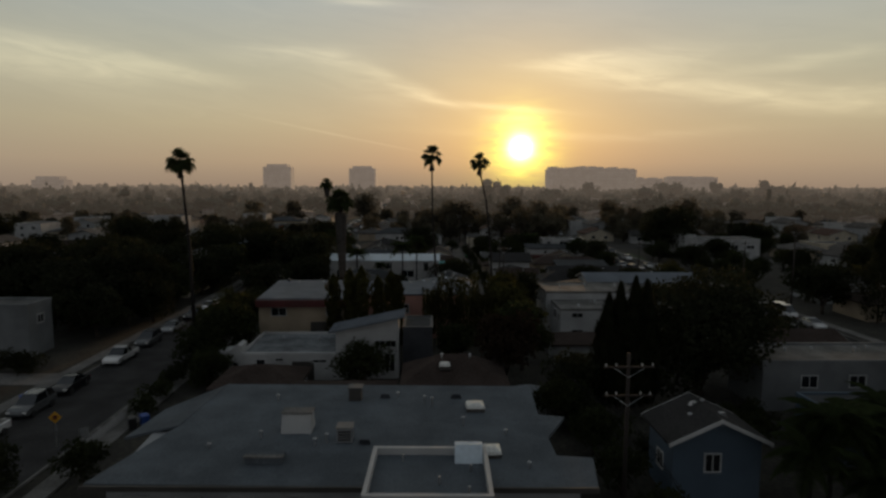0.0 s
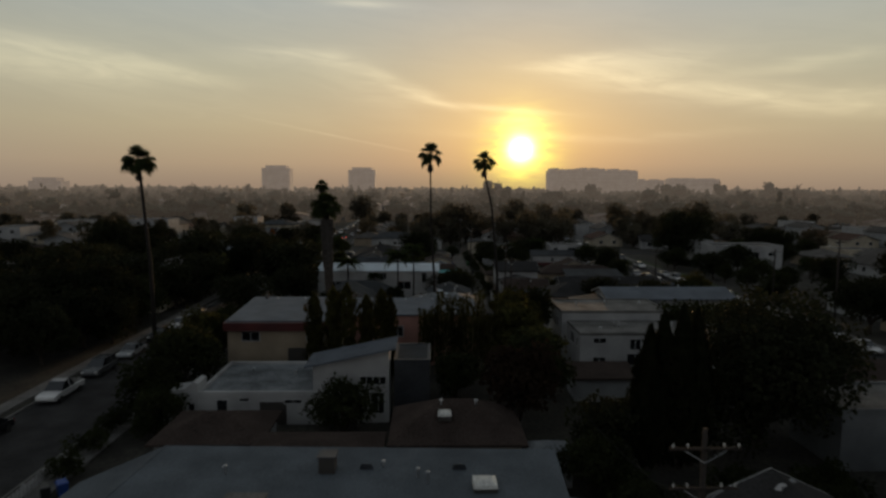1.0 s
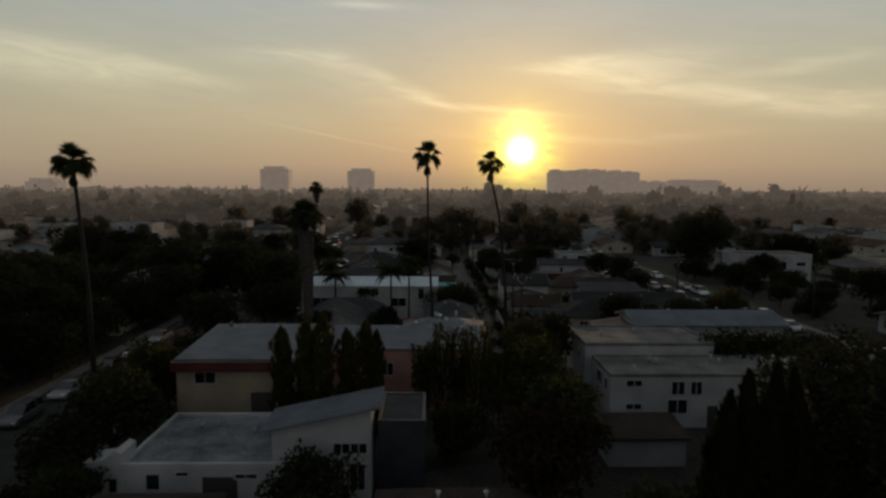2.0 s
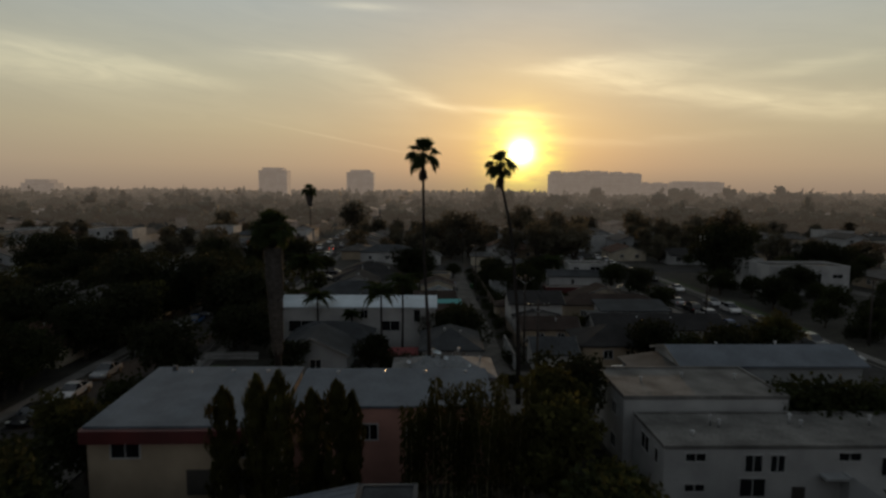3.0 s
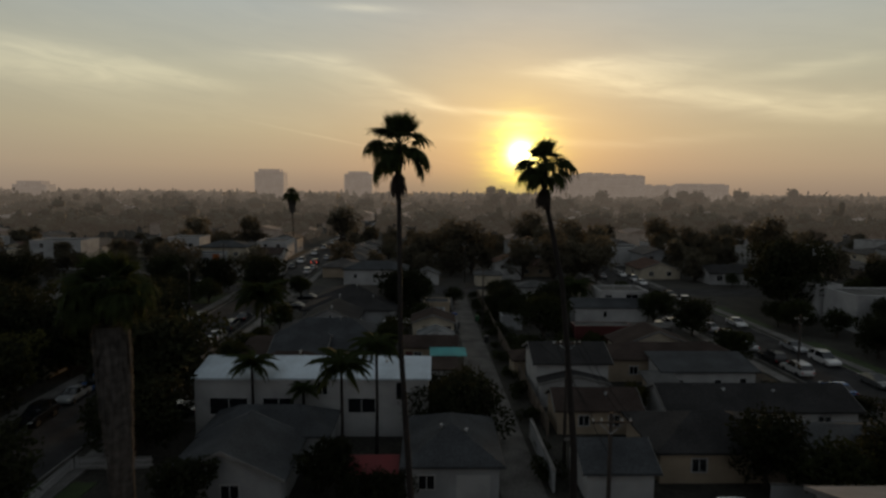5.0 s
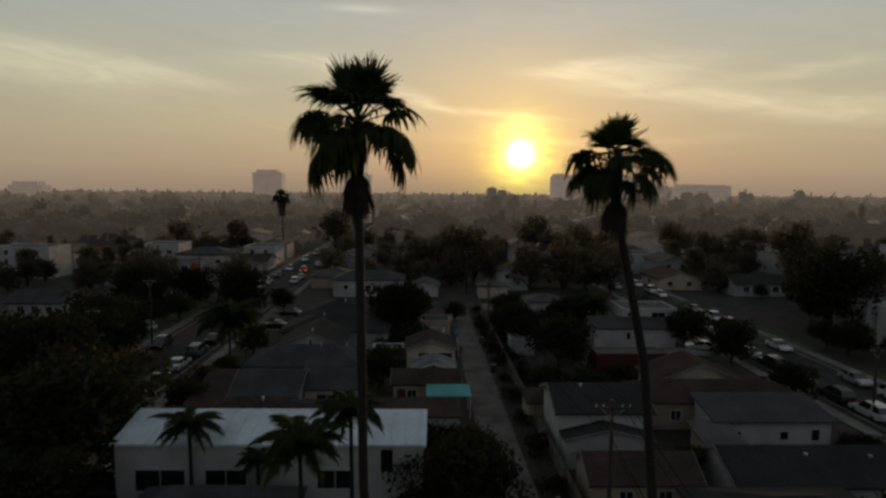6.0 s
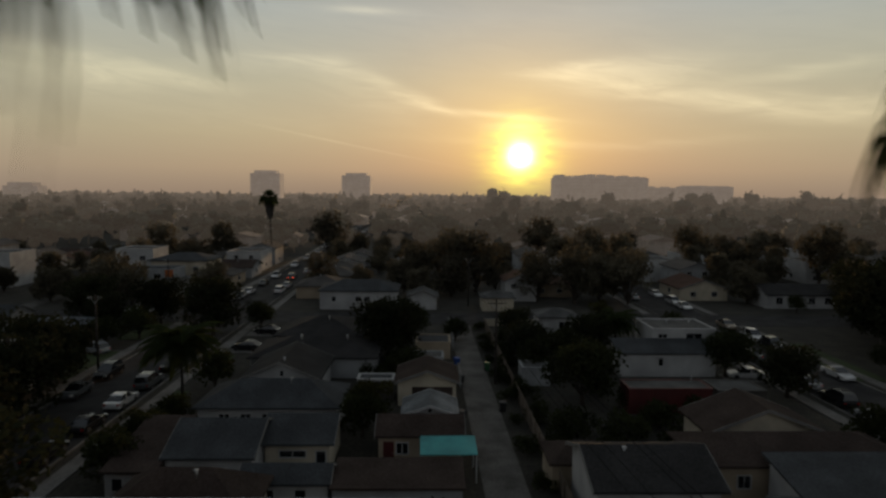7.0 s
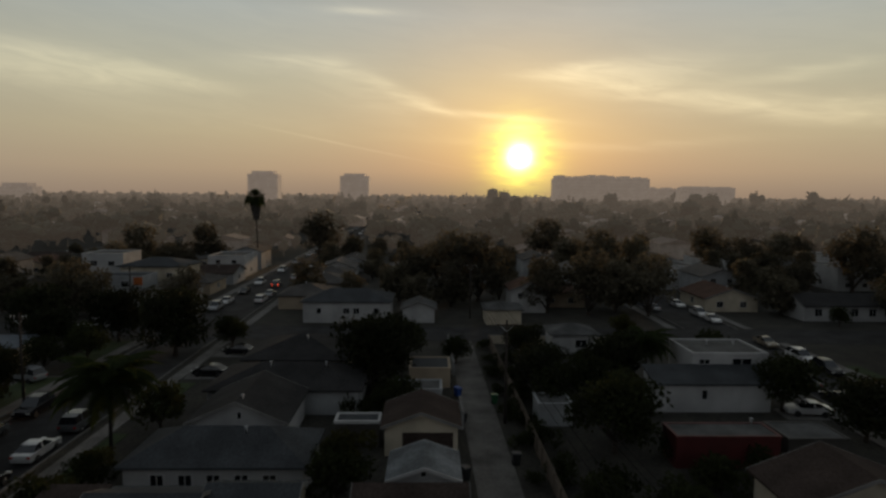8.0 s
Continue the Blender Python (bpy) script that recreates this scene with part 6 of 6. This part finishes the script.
def wheelie_bin(x, y, paint, label, z=0.15):
    b = thing("wheelie_bin", pose(x, y, z, 0, 0, 12 * x), label, "bin", "bins")
    part("tub", Shape().loft([[(-0.26, -0.3, 0.06), (0.26, -0.3, 0.06), (0.26, 0.25, 0.06), (-0.26, 0.25, 0.06)], [(-0.33, -0.38, 1.0), (0.33, -0.38, 1.0), (0.33, 0.36, 1.0), (-0.33, 0.36, 1.0)]]), paint, b)
    part("lid", Shape().loft([[(-0.35, -0.4, 1.0), (0.35, -0.4, 1.0), (0.35, 0.4, 1.0), (-0.35, 0.4, 1.0)], [(-0.3, -0.34, 1.08), (0.3, -0.34, 1.08), (0.3, 0.38, 1.12), (-0.3, 0.38, 1.12)]]), paint, b)
    for s in (-0.24, 0.24):
        part("wheel", Shape().tube([(s - 0.04, 0.28, 0.12), (s + 0.04, 0.28, 0.12)], [0.12, 0.12], 10), rubber, b)


bin_blue = material("bin_blue", (0.02, 0.07, 0.30), 0.5, grain=6, vary=0.1)
bin_black = material("bin_black", (0.02, 0.02, 0.022), 0.5, grain=6, vary=0.1)
bin_green = material("bin_green", (0.02, 0.10, 0.04), 0.5, grain=6, vary=0.1)
for x, y, p, n in ((-39.9, 57.6, bin_blue, "blue"), (-40.0, 58.6, bin_blue, "blue"), (-26.2, 53.0, bin_blue, "blue"), (-27.0, 52.4, bin_black, "black"), (7.6, 163.0, bin_black, "black"), (7.0, 178.6, bin_green, "green"), (3.2, 172.8, bin_black, "black"), (3.0, 160.2, bin_black, "black"), (2.9, 181.0, bin_blue, "blue")):
    wheelie_bin(x, y, p, n + " plastic wheeled bin standing beside the way", 0.03 if x > 0 else 0.0 if x > -30 else 0.15)
sign = thing("street_sign", pose(-31.2, 48.6, 0.1, 0, 0, 8), "yellow diamond warning sign with a red mark on a steel post", "sign")
part("post", Shape().tube([(0, 0, 0), (0, 0, 2.6)], [0.035, 0.035], 6), galvanised, sign)
sign_yellow = material("sign_yellow", (0.60, 0.30, 0.01), 0.5, grain=4, vary=0.06)
plate = part("plate", Shape().loft([[(0, y, 1.95), (0.5, y, 2.45), (0, y, 2.95), (-0.5, y, 2.45)] for y in (-0.06, -0.045)]), sign_yellow, sign)
part("red_mark", Shape().box(-0.17, 0.17, -0.075, -0.062, 2.27, 2.63), red_paint, plate, "red octagon mark")
post2 = thing("street_sign", pose(-27.6, 46.4, 0.1, 0, 0, 20), "small pale street sign on a thin post", "sign")
part("post", Shape().tube([(0, 0, 0), (0, 0, 2.4)], [0.03, 0.03], 6), galvanised, post2)
part("plate", Shape().box(-0.3, 0.3, -0.05, -0.035, 1.8, 2.45), galvanised, post2)

# Fences along the alley and the gardens.
fence(-28.4, 45.6, -28.9, 58.0, 0.9, trim_white, "low white board fence beside the pavement", 0.30, 0.12, "picket_fence")
fence(-29.6, 107.2, -12.2, 107.9, 1.1, trim_white, "white picket fence round a front garden", 0.12, 0.10, "picket_fence")
fence(-30.6, 118.0, -29.7, 107.4, 1.1, trim_white, "white picket fence round a front garden", 0.12, 0.10, "picket_fence")
fence(-30.4, 118.2, -24.0, 118.6, 1.1, trim_white, "white picket fence round a front garden", 0.12, 0.10, "picket_fence")
ax = lambda off, y: along(11.4 + off, y)[0]
for y0, y1 in ((126, 148), (148, 176), (176, 206)):
    fence(ax(4.0, y0), y0, ax(4.0, y1), y1, 1.8, wood_grey, "weathered board fence along the alley", 0.42, 0.02)
for y0, y1 in ((171, 176), (189, 205)):
    block_wall(ax(-2.4, y0), y0, ax(-2.4, y1), y1, 1.7, stucco_grey, "rendered garden wall along the alley")
for k, y in enumerate(np.arange(123.0, 205.0, 7.3)):
    copy_thing(HEDGES[1], pose(ax(2.75, y), y, 0, 0, 0, 77.0 * k) @ Matrix.Scale(0.62 + 0.1 * (k * 7 % 5), 4))
block_wall(8.6, 206.6, 32.0, 205.8, 1.3, stucco_cream, "low cream garden wall along the cross street")
block_wall(18.0, 106.4, 25.4, 106.0, 1.2, stucco_white, "low white wall before a parked car")
block_wall(9.6, 115.0, 9.3, 126.0, 1.8, stucco_grey, "rendered garden wall beside the alley")
block_wall(26.0, 113.4, 42.0, 112.8, 1.6, stucco_grey, "low rendered wall behind a parking apron")
block_wall(10.6, 84.0, 10.4, 96.0, 1.8, stucco_grey, "rendered boundary wall between gardens")

# Poles and cables.
POLES = ((12.3, 39.5, 10.6), (10.4, 102.6, 11.2), (11.3, 119.6, 11.5), (7.6, 172.7, 10.9), (6.4, 226.0, 10.5), (4.6, 272.0, 10.5), (2.8, 318.0, 10.5))
for x, y, h in POLES:
    utility_pole(x, y, h, "weathered wooden utility pole with a crossarm", ((0.9, 3.4), (2.8, 3.2)) if y < 60 else ((0.5, 2.4),))
for (xa, ya, ha), (xb, yb, hb) in zip(POLES[1:], POLES[2:]):
    for off in (-1.08, 0.6, 1.08):
        wire((xa + off, ya - 0.15, ha - 0.26), (xb + off, yb - 0.15, hb - 0.26), 0.012 * (yb - ya))
    wire((xa, ya, ha - 2.6), (xb, yb, hb - 2.6), 0.014 * (yb - ya))
for k in (0.0, 0.45):
    wire((12.2 + k, 39.4, 6.6 - k), (9.6 + k, 60.5, 6.2 - k), 0.9, "thin dark service cable from a utility pole to a house")
    wire((12.2 + k, 39.4, 6.6 - k), (12.6 + k, 4.0, 7.2 - k), 1.0, "thin dark service cable from a utility pole to a house")
for x, y, h in ((-52.0, 214.0, 11.0), (-42.5, 157.0, 9.5), (63.5, 128.0, 10.0), (47.5, 147.0, 8.0), (-47.0, 62.0, 10.0), (-44.5, 176.0, 10.5), (60.0, 104.0, 14.0)):
    utility_pole(x, y, h, "wooden utility pole beside the street", ((0.5, 1.8),))

# ================= the blocks beyond =================
HOUSE_KINDS = []
for k, (w, d, e, roof, rise, wm, rm, text) in enumerate((
        (10, 12, 2.8, "gable_y", 1.8, stucco_white, roof_worn, "white bungalow with a grey gabled roof"),
        (11, 11, 2.8, "hip", 1.9, stucco_tan, roof_worn, "tan bungalow with a dark hipped roof"),
        (12, 10, 2.9, "gable_x", 1.6, stucco_grey, roof_brown, "grey bungalow with a brown gabled roof"),
        (10, 13, 5.8, "flat", 0.3, stucco_white, roof_light, "white house of two storeys with a flat roof"),
        (11, 12, 3.0, "hip", 1.8, stucco_cream, roof_worn, "cream bungalow with a grey hipped roof"),
        (9, 12, 5.4, "gable_y", 1.6, stucco_grey, roof_worn, "grey house of two storeys with a dark gable"),
        (13, 11, 3.2, "flat", 0.3, stucco_cream, roof_light, "cream bungalow with a pale flat roof"),
        (11, 12, 2.8, "gable_y", 1.9, stucco_cream, roof_tile, "cream bungalow with a reddish brown tiled roof"))):
    x, y = along(-49.0 - (0 if k < 4 else 89), 240 + 15 * (k % 4))
    wins = row_of_windows("s", w / 2 - 0.6, 1.0, 1.2, 1.1, 4.0) + row_of_windows("e", d / 2 - 0.8, 1.0, 1.2, 1.1, 6.5) + row_of_windows("w", d / 2 - 0.8, 1.0, 1.2, 1.1, 6.5)
    if e > 5:
        wins += row_of_windows("s", w / 2 - 0.6, 3.8, 1.2, 1.1, 3.0)
    HOUSE_KINDS.append(house("house", text, x - w / 2, x + w / 2, y - d / 2, y + d / 2, e, roof, rise, wm, rm, wins, vents=((1.2, -1.5, 0.4),), group="houses of the far blocks"))
rng = np.random.default_rng(11)
taken = [(h.location.x, h.location.y) for h in scene.objects if h.parent is None and h.type == "EMPTY" and h.name.split(".")[0] in
         ("house", "garage", "apartment_house", "apartment_block", "outbuilding", "shed", "workshop", "annexe")]
spots = []
for u in STREETS:
    for s in (-1, 1):
        for y in np.arange(30.0, 322.0, 15.0):
            if any(a - 9 < y < b + 9 for a, b in CROSS):
                continue
            near_left, near_right = u == -33.0 and s == 1, abs(u - 56.2) < 1 and s == -1
            if (near_left or near_right) and y < 230 or u == -33.0 and s == -1 and y < 118 or abs(u - 56.2) < 1 and y < 172:
                continue
            for depth in (15.5, 31.0):
                if depth > 20 and rng.random() < 0.45:
                    continue
                v = u + s * (depth + 1.5 * rng.normal())
                yy = y + 1.2 * rng.normal()
                x = along(v, yy)[0]
                if yy < 72 and x < -40 or abs(x) > 0.80 * yy + 40 or any(abs(x - p) < 13.5 and abs(yy - q) < 12.5 for p, q in taken):
                    continue
                spots.append((x, yy))
                taken.append((x, yy))
for x, y in spots:
    k = int(rng.integers(len(HOUSE_KINDS)))
    copy_thing(HOUSE_KINDS[k], pose(x, y, 0, 0, 0, GRID + 180 * int(rng.integers(2)) * (k not in (0, 5, 7))))
house("house", "tan bungalow with a brown hipped roof beyond the street", 67.5, 78.0, 96.0, 104.5, 2.8, "hip", 1.6, stucco_tan, roof_brown, row_of_windows("s", 4, 1.0, 1.2, 1.1, 3))
house("house", "grey bungalow with a pale gabled roof beyond the street", 69.0, 79.0, 111.0, 120.0, 2.8, "gable_x", 1.5, stucco_grey, roof_worn, row_of_windows("s", 4, 1.0, 1.2, 1.1, 3))
house("house", "low tan house with a brown roof beside the street", 38.0, 47.5, 70.0, 77.0, 2.7, "gable_x", 1.3, stucco_tan, roof_brown, row_of_windows("s", 4, 1.0, 1.2, 1.1, 3))
count = 0
for _ in range(2600):
    y = 70 + 252 * rng.random() ** 0.8
    x = (2 * rng.random() - 1) * (0.78 * y + 30)
    u = x + SHEAR * y
    if -44 < u < 66 and y < 216 or any(abs(u - s) < 7.5 for s in STREETS) or any(a - 3 < y < b + 3 for a, b in CROSS) or abs(u - 11.4) < 4:
        continue
    if any(abs(x - p) < 7.5 and abs(y - q) < 8.0 for p, q in taken) or any(abs(x - p) < 3.6 and abs(y - q) < 3.6 for p, q in PLACED):
        continue
    plant(int(rng.integers(6)), x, y, 0.55 + 0.5 * rng.random(), 360 * rng.random())
    count += 1
    if count > 190:
        break
far_cars = {c: (Shape(), Shape()) for c in ("white", "silver", "grey")}
for u in STREETS:
    for y in np.arange(80.0, 640.0, 8.0):
        x = along(u, y)[0]
        if (u in (-33.0, 56.2) and y < 316) or y < 100 or abs(x) > 0.78 * y + 20 or rng.random() < 0.35 or any(a - 4 < y < b + 4 for a, b in CROSS):
            continue
        x += 3.4 if rng.random() < 0.5 else -3.4
        body, cabin = far_cars[("white", "silver", "grey")[int(rng.integers(3))]]
        outline, top, hw = CAR_KINDS[("sedan", "suv")[int(rng.integers(2))]]
        body.loft([[(x + w, y + a, z) for a, z in outline] for w in (-hw, hw)])
        cabin.loft([[(x + w * (1 - 0.2 * (z > 1.2)), y + a, z) for a, z in top] for w in (-hw * 0.9, hw * 0.9)])
for c, (body, cabin) in far_cars.items():
    tagged(new("far_parked_cars", body.mesh("far_parked_cars", PAINTS[c])), c + " cars parked along the far streets", "cars", kind="stuff")
    tagged(new("far_car_windows", cabin.mesh("far_car_windows", glass)), "dark windows of cars parked far off", "cars", kind="stuff")

# ================= the distance, evening haze put in as emission ========
HAZE_GLOW = Vector((0.325, 0.252, 0.195))


G = (1 + 5 ** 0.5) / 2
LUMP = unit(np.array([(-1, G, 0), (1, G, 0), (-1, -G, 0), (1, -G, 0), (0, -1, G), (0, 1, G), (0, -1, -G), (0, 1, -G), (G, 0, -1), (G, 0, 1), (-G, 0, -1), (-G, 0, 1)], dtype=float))
LUMP_FACES = [(0, 11, 5), (0, 5, 1), (0, 1, 7), (0, 7, 10), (0, 10, 11), (1, 5, 9), (5, 11, 4), (11, 10, 2), (10, 7, 6), (7, 1, 8),
              (3, 9, 4), (3, 4, 2), (3, 2, 6), (3, 6, 8), (3, 8, 9), (4, 9, 5), (2, 4, 11), (6, 2, 10), (8, 6, 7), (9, 8, 1)]


def far_band(y0, y1, trees, houses, haze_share, seed, tall=1.0, single=False, giants=()):
    """Woods and roofs far off, with haze as a glow in their materials. giants: single tall trees, x, y, height, radius.
    """
    rng = np.random.default_rng(seed)
    woods, roofs, homes = Shape(), Shape(), []
    y = y0 + (y1 - y0) * rng.random(trees)
    x = (2 * rng.random(trees) - 1) * 0.80 * y
    clear = (abs(x + 33 + SHEAR * y) > 8) & (abs(x - 56.2 + SHEAR * y) > 8)
    x, y = x[clear], y[clear]
    h = tall * (4.5 + 9.5 * rng.random(len(x)) ** 1.8)
    r = h * (0.34 + 0.30 * rng.random(len(x)))
    slim = rng.random(len(x)) < 0.07
    h, r = np.where(slim, h * 1.5, h), np.where(slim, r * 0.55, r)
    if giants:
        more = np.array(giants, dtype=float)
        x, y, h, r = (np.concatenate([old, more[:, i]]) for i, old in enumerate((x, y, h, r)))
    n, m, lumps = len(x), 42, 5
    size = np.stack([r, r, 0.40 * h], 1)
    middle = np.stack([x, y, 0.56 * h], 1)
    lump = rng.normal(size=(n, lumps, 3)) * 0.36
    lump[:, 0] *= 0.2
    wide = 0.42 + 0.22 * rng.random((n, lumps))
    # Solid lumps of foliage, then loose sprays of leaves on them.
    core = (lump[:, :, None] + wide[:, :, None, None] * LUMP[None, None] * (0.85 + 0.3 * rng.random((n, lumps, 12, 1)))) * size[:, None, None] + middle[:, None, None]
    woods.v = core.reshape(-1, 3).tolist()
    woods.f = [(i + a, i + b, i + c) for i in range(0, 12 * n * lumps, 12) for a, b, c in LUMP_FACES]
    which = rng.integers(lumps, size=(n, m))
    d = unit(rng.normal(size=(n * m, 3))).reshape(n, m, 3) * np.take_along_axis(wide, which, 1)[:, :, None] * 1.05 + np.take_along_axis(lump, which[:, :, None], 1)
    c = middle[:, None] + d * size[:, None]
    l = (0.15 * r)[:, None, None]
    p, q = rng.normal(size=(n, m, 3)) * l, rng.normal(size=(n, m, 3)) * l
    first = len(woods.v)
    woods.v += np.stack([c - p, c + q, c + p], 2).reshape(-1, 3).tolist()
    woods.f += [(i, i + 1, i + 2) for i in range(first, first + 3 * n * m, 3)]
    for i in range(n):
        woods.add([(x[i] - 0.2, y[i], 0), (x[i] + 0.2, y[i], 0), (x[i], y[i], h[i] * 0.6)], [(0, 1, 2)])
    for _ in range(houses):
        y = y0 + (y1 - y0) * rng.random()
        x = (2 * rng.random() - 1) * (0.80 * y)
        w, d, e = 5 + 4 * rng.random(), 5 + 3 * rng.random(), 2.8 + 3.0 * (rng.random() < 0.3)
        if single:
            homes.append((x, y, w, d, e))
            continue
        roofs.box(x - w, x + w, y - d, y + d, 0, e)
        roofs.prism([(-w + x - 0.5, e), (w + x + 0.5, e), (x, e + 1.8)], y - d - 0.5, y + d + 0.5, "y")
    # Imitated haze: leaves, walls and roofs of this band emit it evenly.
    air = HAZE_GLOW * haze_share
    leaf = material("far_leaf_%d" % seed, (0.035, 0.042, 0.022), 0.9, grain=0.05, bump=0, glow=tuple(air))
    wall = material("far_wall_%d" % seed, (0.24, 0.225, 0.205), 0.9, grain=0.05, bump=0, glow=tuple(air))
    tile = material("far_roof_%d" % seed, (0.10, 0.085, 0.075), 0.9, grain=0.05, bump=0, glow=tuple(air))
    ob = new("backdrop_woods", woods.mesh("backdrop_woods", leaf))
    tagged(ob, "far treetops of the city, glowing evening haze colour", "trees", kind="stuff")
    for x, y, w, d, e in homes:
        home = thing("house", pose(x, y, 0, 0, 0, GRID), "far pale house with a low gable, glowing thin haze colour", "house", "houses in the haze")
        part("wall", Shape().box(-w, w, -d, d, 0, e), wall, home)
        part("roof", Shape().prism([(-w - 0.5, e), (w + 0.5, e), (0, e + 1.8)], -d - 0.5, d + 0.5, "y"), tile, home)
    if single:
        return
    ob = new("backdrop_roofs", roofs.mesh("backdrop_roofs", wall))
    tagged(ob, "far pale houses among the trees, glowing haze colour", "houses", kind="stuff")


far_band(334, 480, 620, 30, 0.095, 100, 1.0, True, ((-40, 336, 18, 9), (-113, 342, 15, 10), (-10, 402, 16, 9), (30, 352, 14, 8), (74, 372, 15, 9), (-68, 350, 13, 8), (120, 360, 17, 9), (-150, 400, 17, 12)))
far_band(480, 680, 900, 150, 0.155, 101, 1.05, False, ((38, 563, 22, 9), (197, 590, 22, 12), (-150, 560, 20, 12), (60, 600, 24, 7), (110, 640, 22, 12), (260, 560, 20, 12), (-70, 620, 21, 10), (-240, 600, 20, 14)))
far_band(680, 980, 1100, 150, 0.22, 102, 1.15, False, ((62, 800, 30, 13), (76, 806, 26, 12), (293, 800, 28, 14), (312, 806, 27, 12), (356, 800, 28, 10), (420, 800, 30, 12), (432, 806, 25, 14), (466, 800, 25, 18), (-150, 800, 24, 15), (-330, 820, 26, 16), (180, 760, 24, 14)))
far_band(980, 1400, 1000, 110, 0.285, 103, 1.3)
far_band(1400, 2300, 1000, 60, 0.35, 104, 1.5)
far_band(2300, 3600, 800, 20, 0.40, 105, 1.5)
# Tower walls and window bands emit the haze colour in place of real haze.
tower_mat = material("far_tower", (0.22, 0.20, 0.19), 0.8, grain=0.05, bump=0, glow=tuple(HAZE_GLOW * 0.46))
tower_glass = material("far_tower_glass", (0.17, 0.155, 0.15), 0.4, grain=0.05, bump=0, glow=tuple(HAZE_GLOW * 0.44))


def far_tower(name, label, x0, x1, y, z, crown, depth=40.0, floors=0, parts=()):
    t = thing(name, pose((x0 + x1) / 2, y, 0), label, "building")
    w = (x1 - x0) / 2
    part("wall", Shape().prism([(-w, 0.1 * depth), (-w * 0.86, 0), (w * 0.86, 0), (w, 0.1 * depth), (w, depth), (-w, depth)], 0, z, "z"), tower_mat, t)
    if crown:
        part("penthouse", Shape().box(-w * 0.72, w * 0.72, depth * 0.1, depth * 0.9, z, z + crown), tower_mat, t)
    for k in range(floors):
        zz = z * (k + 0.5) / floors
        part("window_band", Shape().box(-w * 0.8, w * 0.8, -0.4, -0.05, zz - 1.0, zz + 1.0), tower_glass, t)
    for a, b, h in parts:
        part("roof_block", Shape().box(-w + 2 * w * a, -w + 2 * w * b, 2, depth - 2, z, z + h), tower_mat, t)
    return t


far_tower("office_tower", "distant grey office tower with a set-back top, glowing haze colour", -441.0, -373.0, 1500, 64.0, 6.5, floors=14)
far_tower("office_tower", "distant grey office tower with a set-back top, glowing haze colour", -223.0, -160.0, 1450, 59.5, 5.5, floors=14)
far_tower("hospital_block", "long distant block of flats with a broken roofline, glowing haze colour", 262.0, 480.0, 1520, 61.0, 0, 60, 8, ((0.02, 0.10, 6.5), (0.11, 0.16, 4.0), (0.2, 0.30, 4.5), (0.30, 0.345, 6.0), (0.36, 0.42, 8.0), (0.46, 0.54, 7.5), (0.545, 0.62, 6.0), (0.66, 0.69, 3.0), (0.7, 0.78, 5.5), (0.84, 0.90, 3.5), (0.91, 0.97, 2.2)))
far_tower("office_block", "low distant block glowing haze colour", 500.0, 574.0, 1600, 40.0, 0, 40, 4, ((0.1, 0.3, 3.0), (0.6, 0.8, 2.5)))
far_tower("office_block", "low wide distant block glowing haze colour", 606.0, 740.0, 1650, 44.0, 0, 40, 4, ((0.05, 0.5, 2.5), (0.62, 0.9, 2.0)))
far_tower("office_block", "low distant block far left, glowing haze colour", -1010.0, -930.0, 1500, 31.0, 8.0, 40, 4)
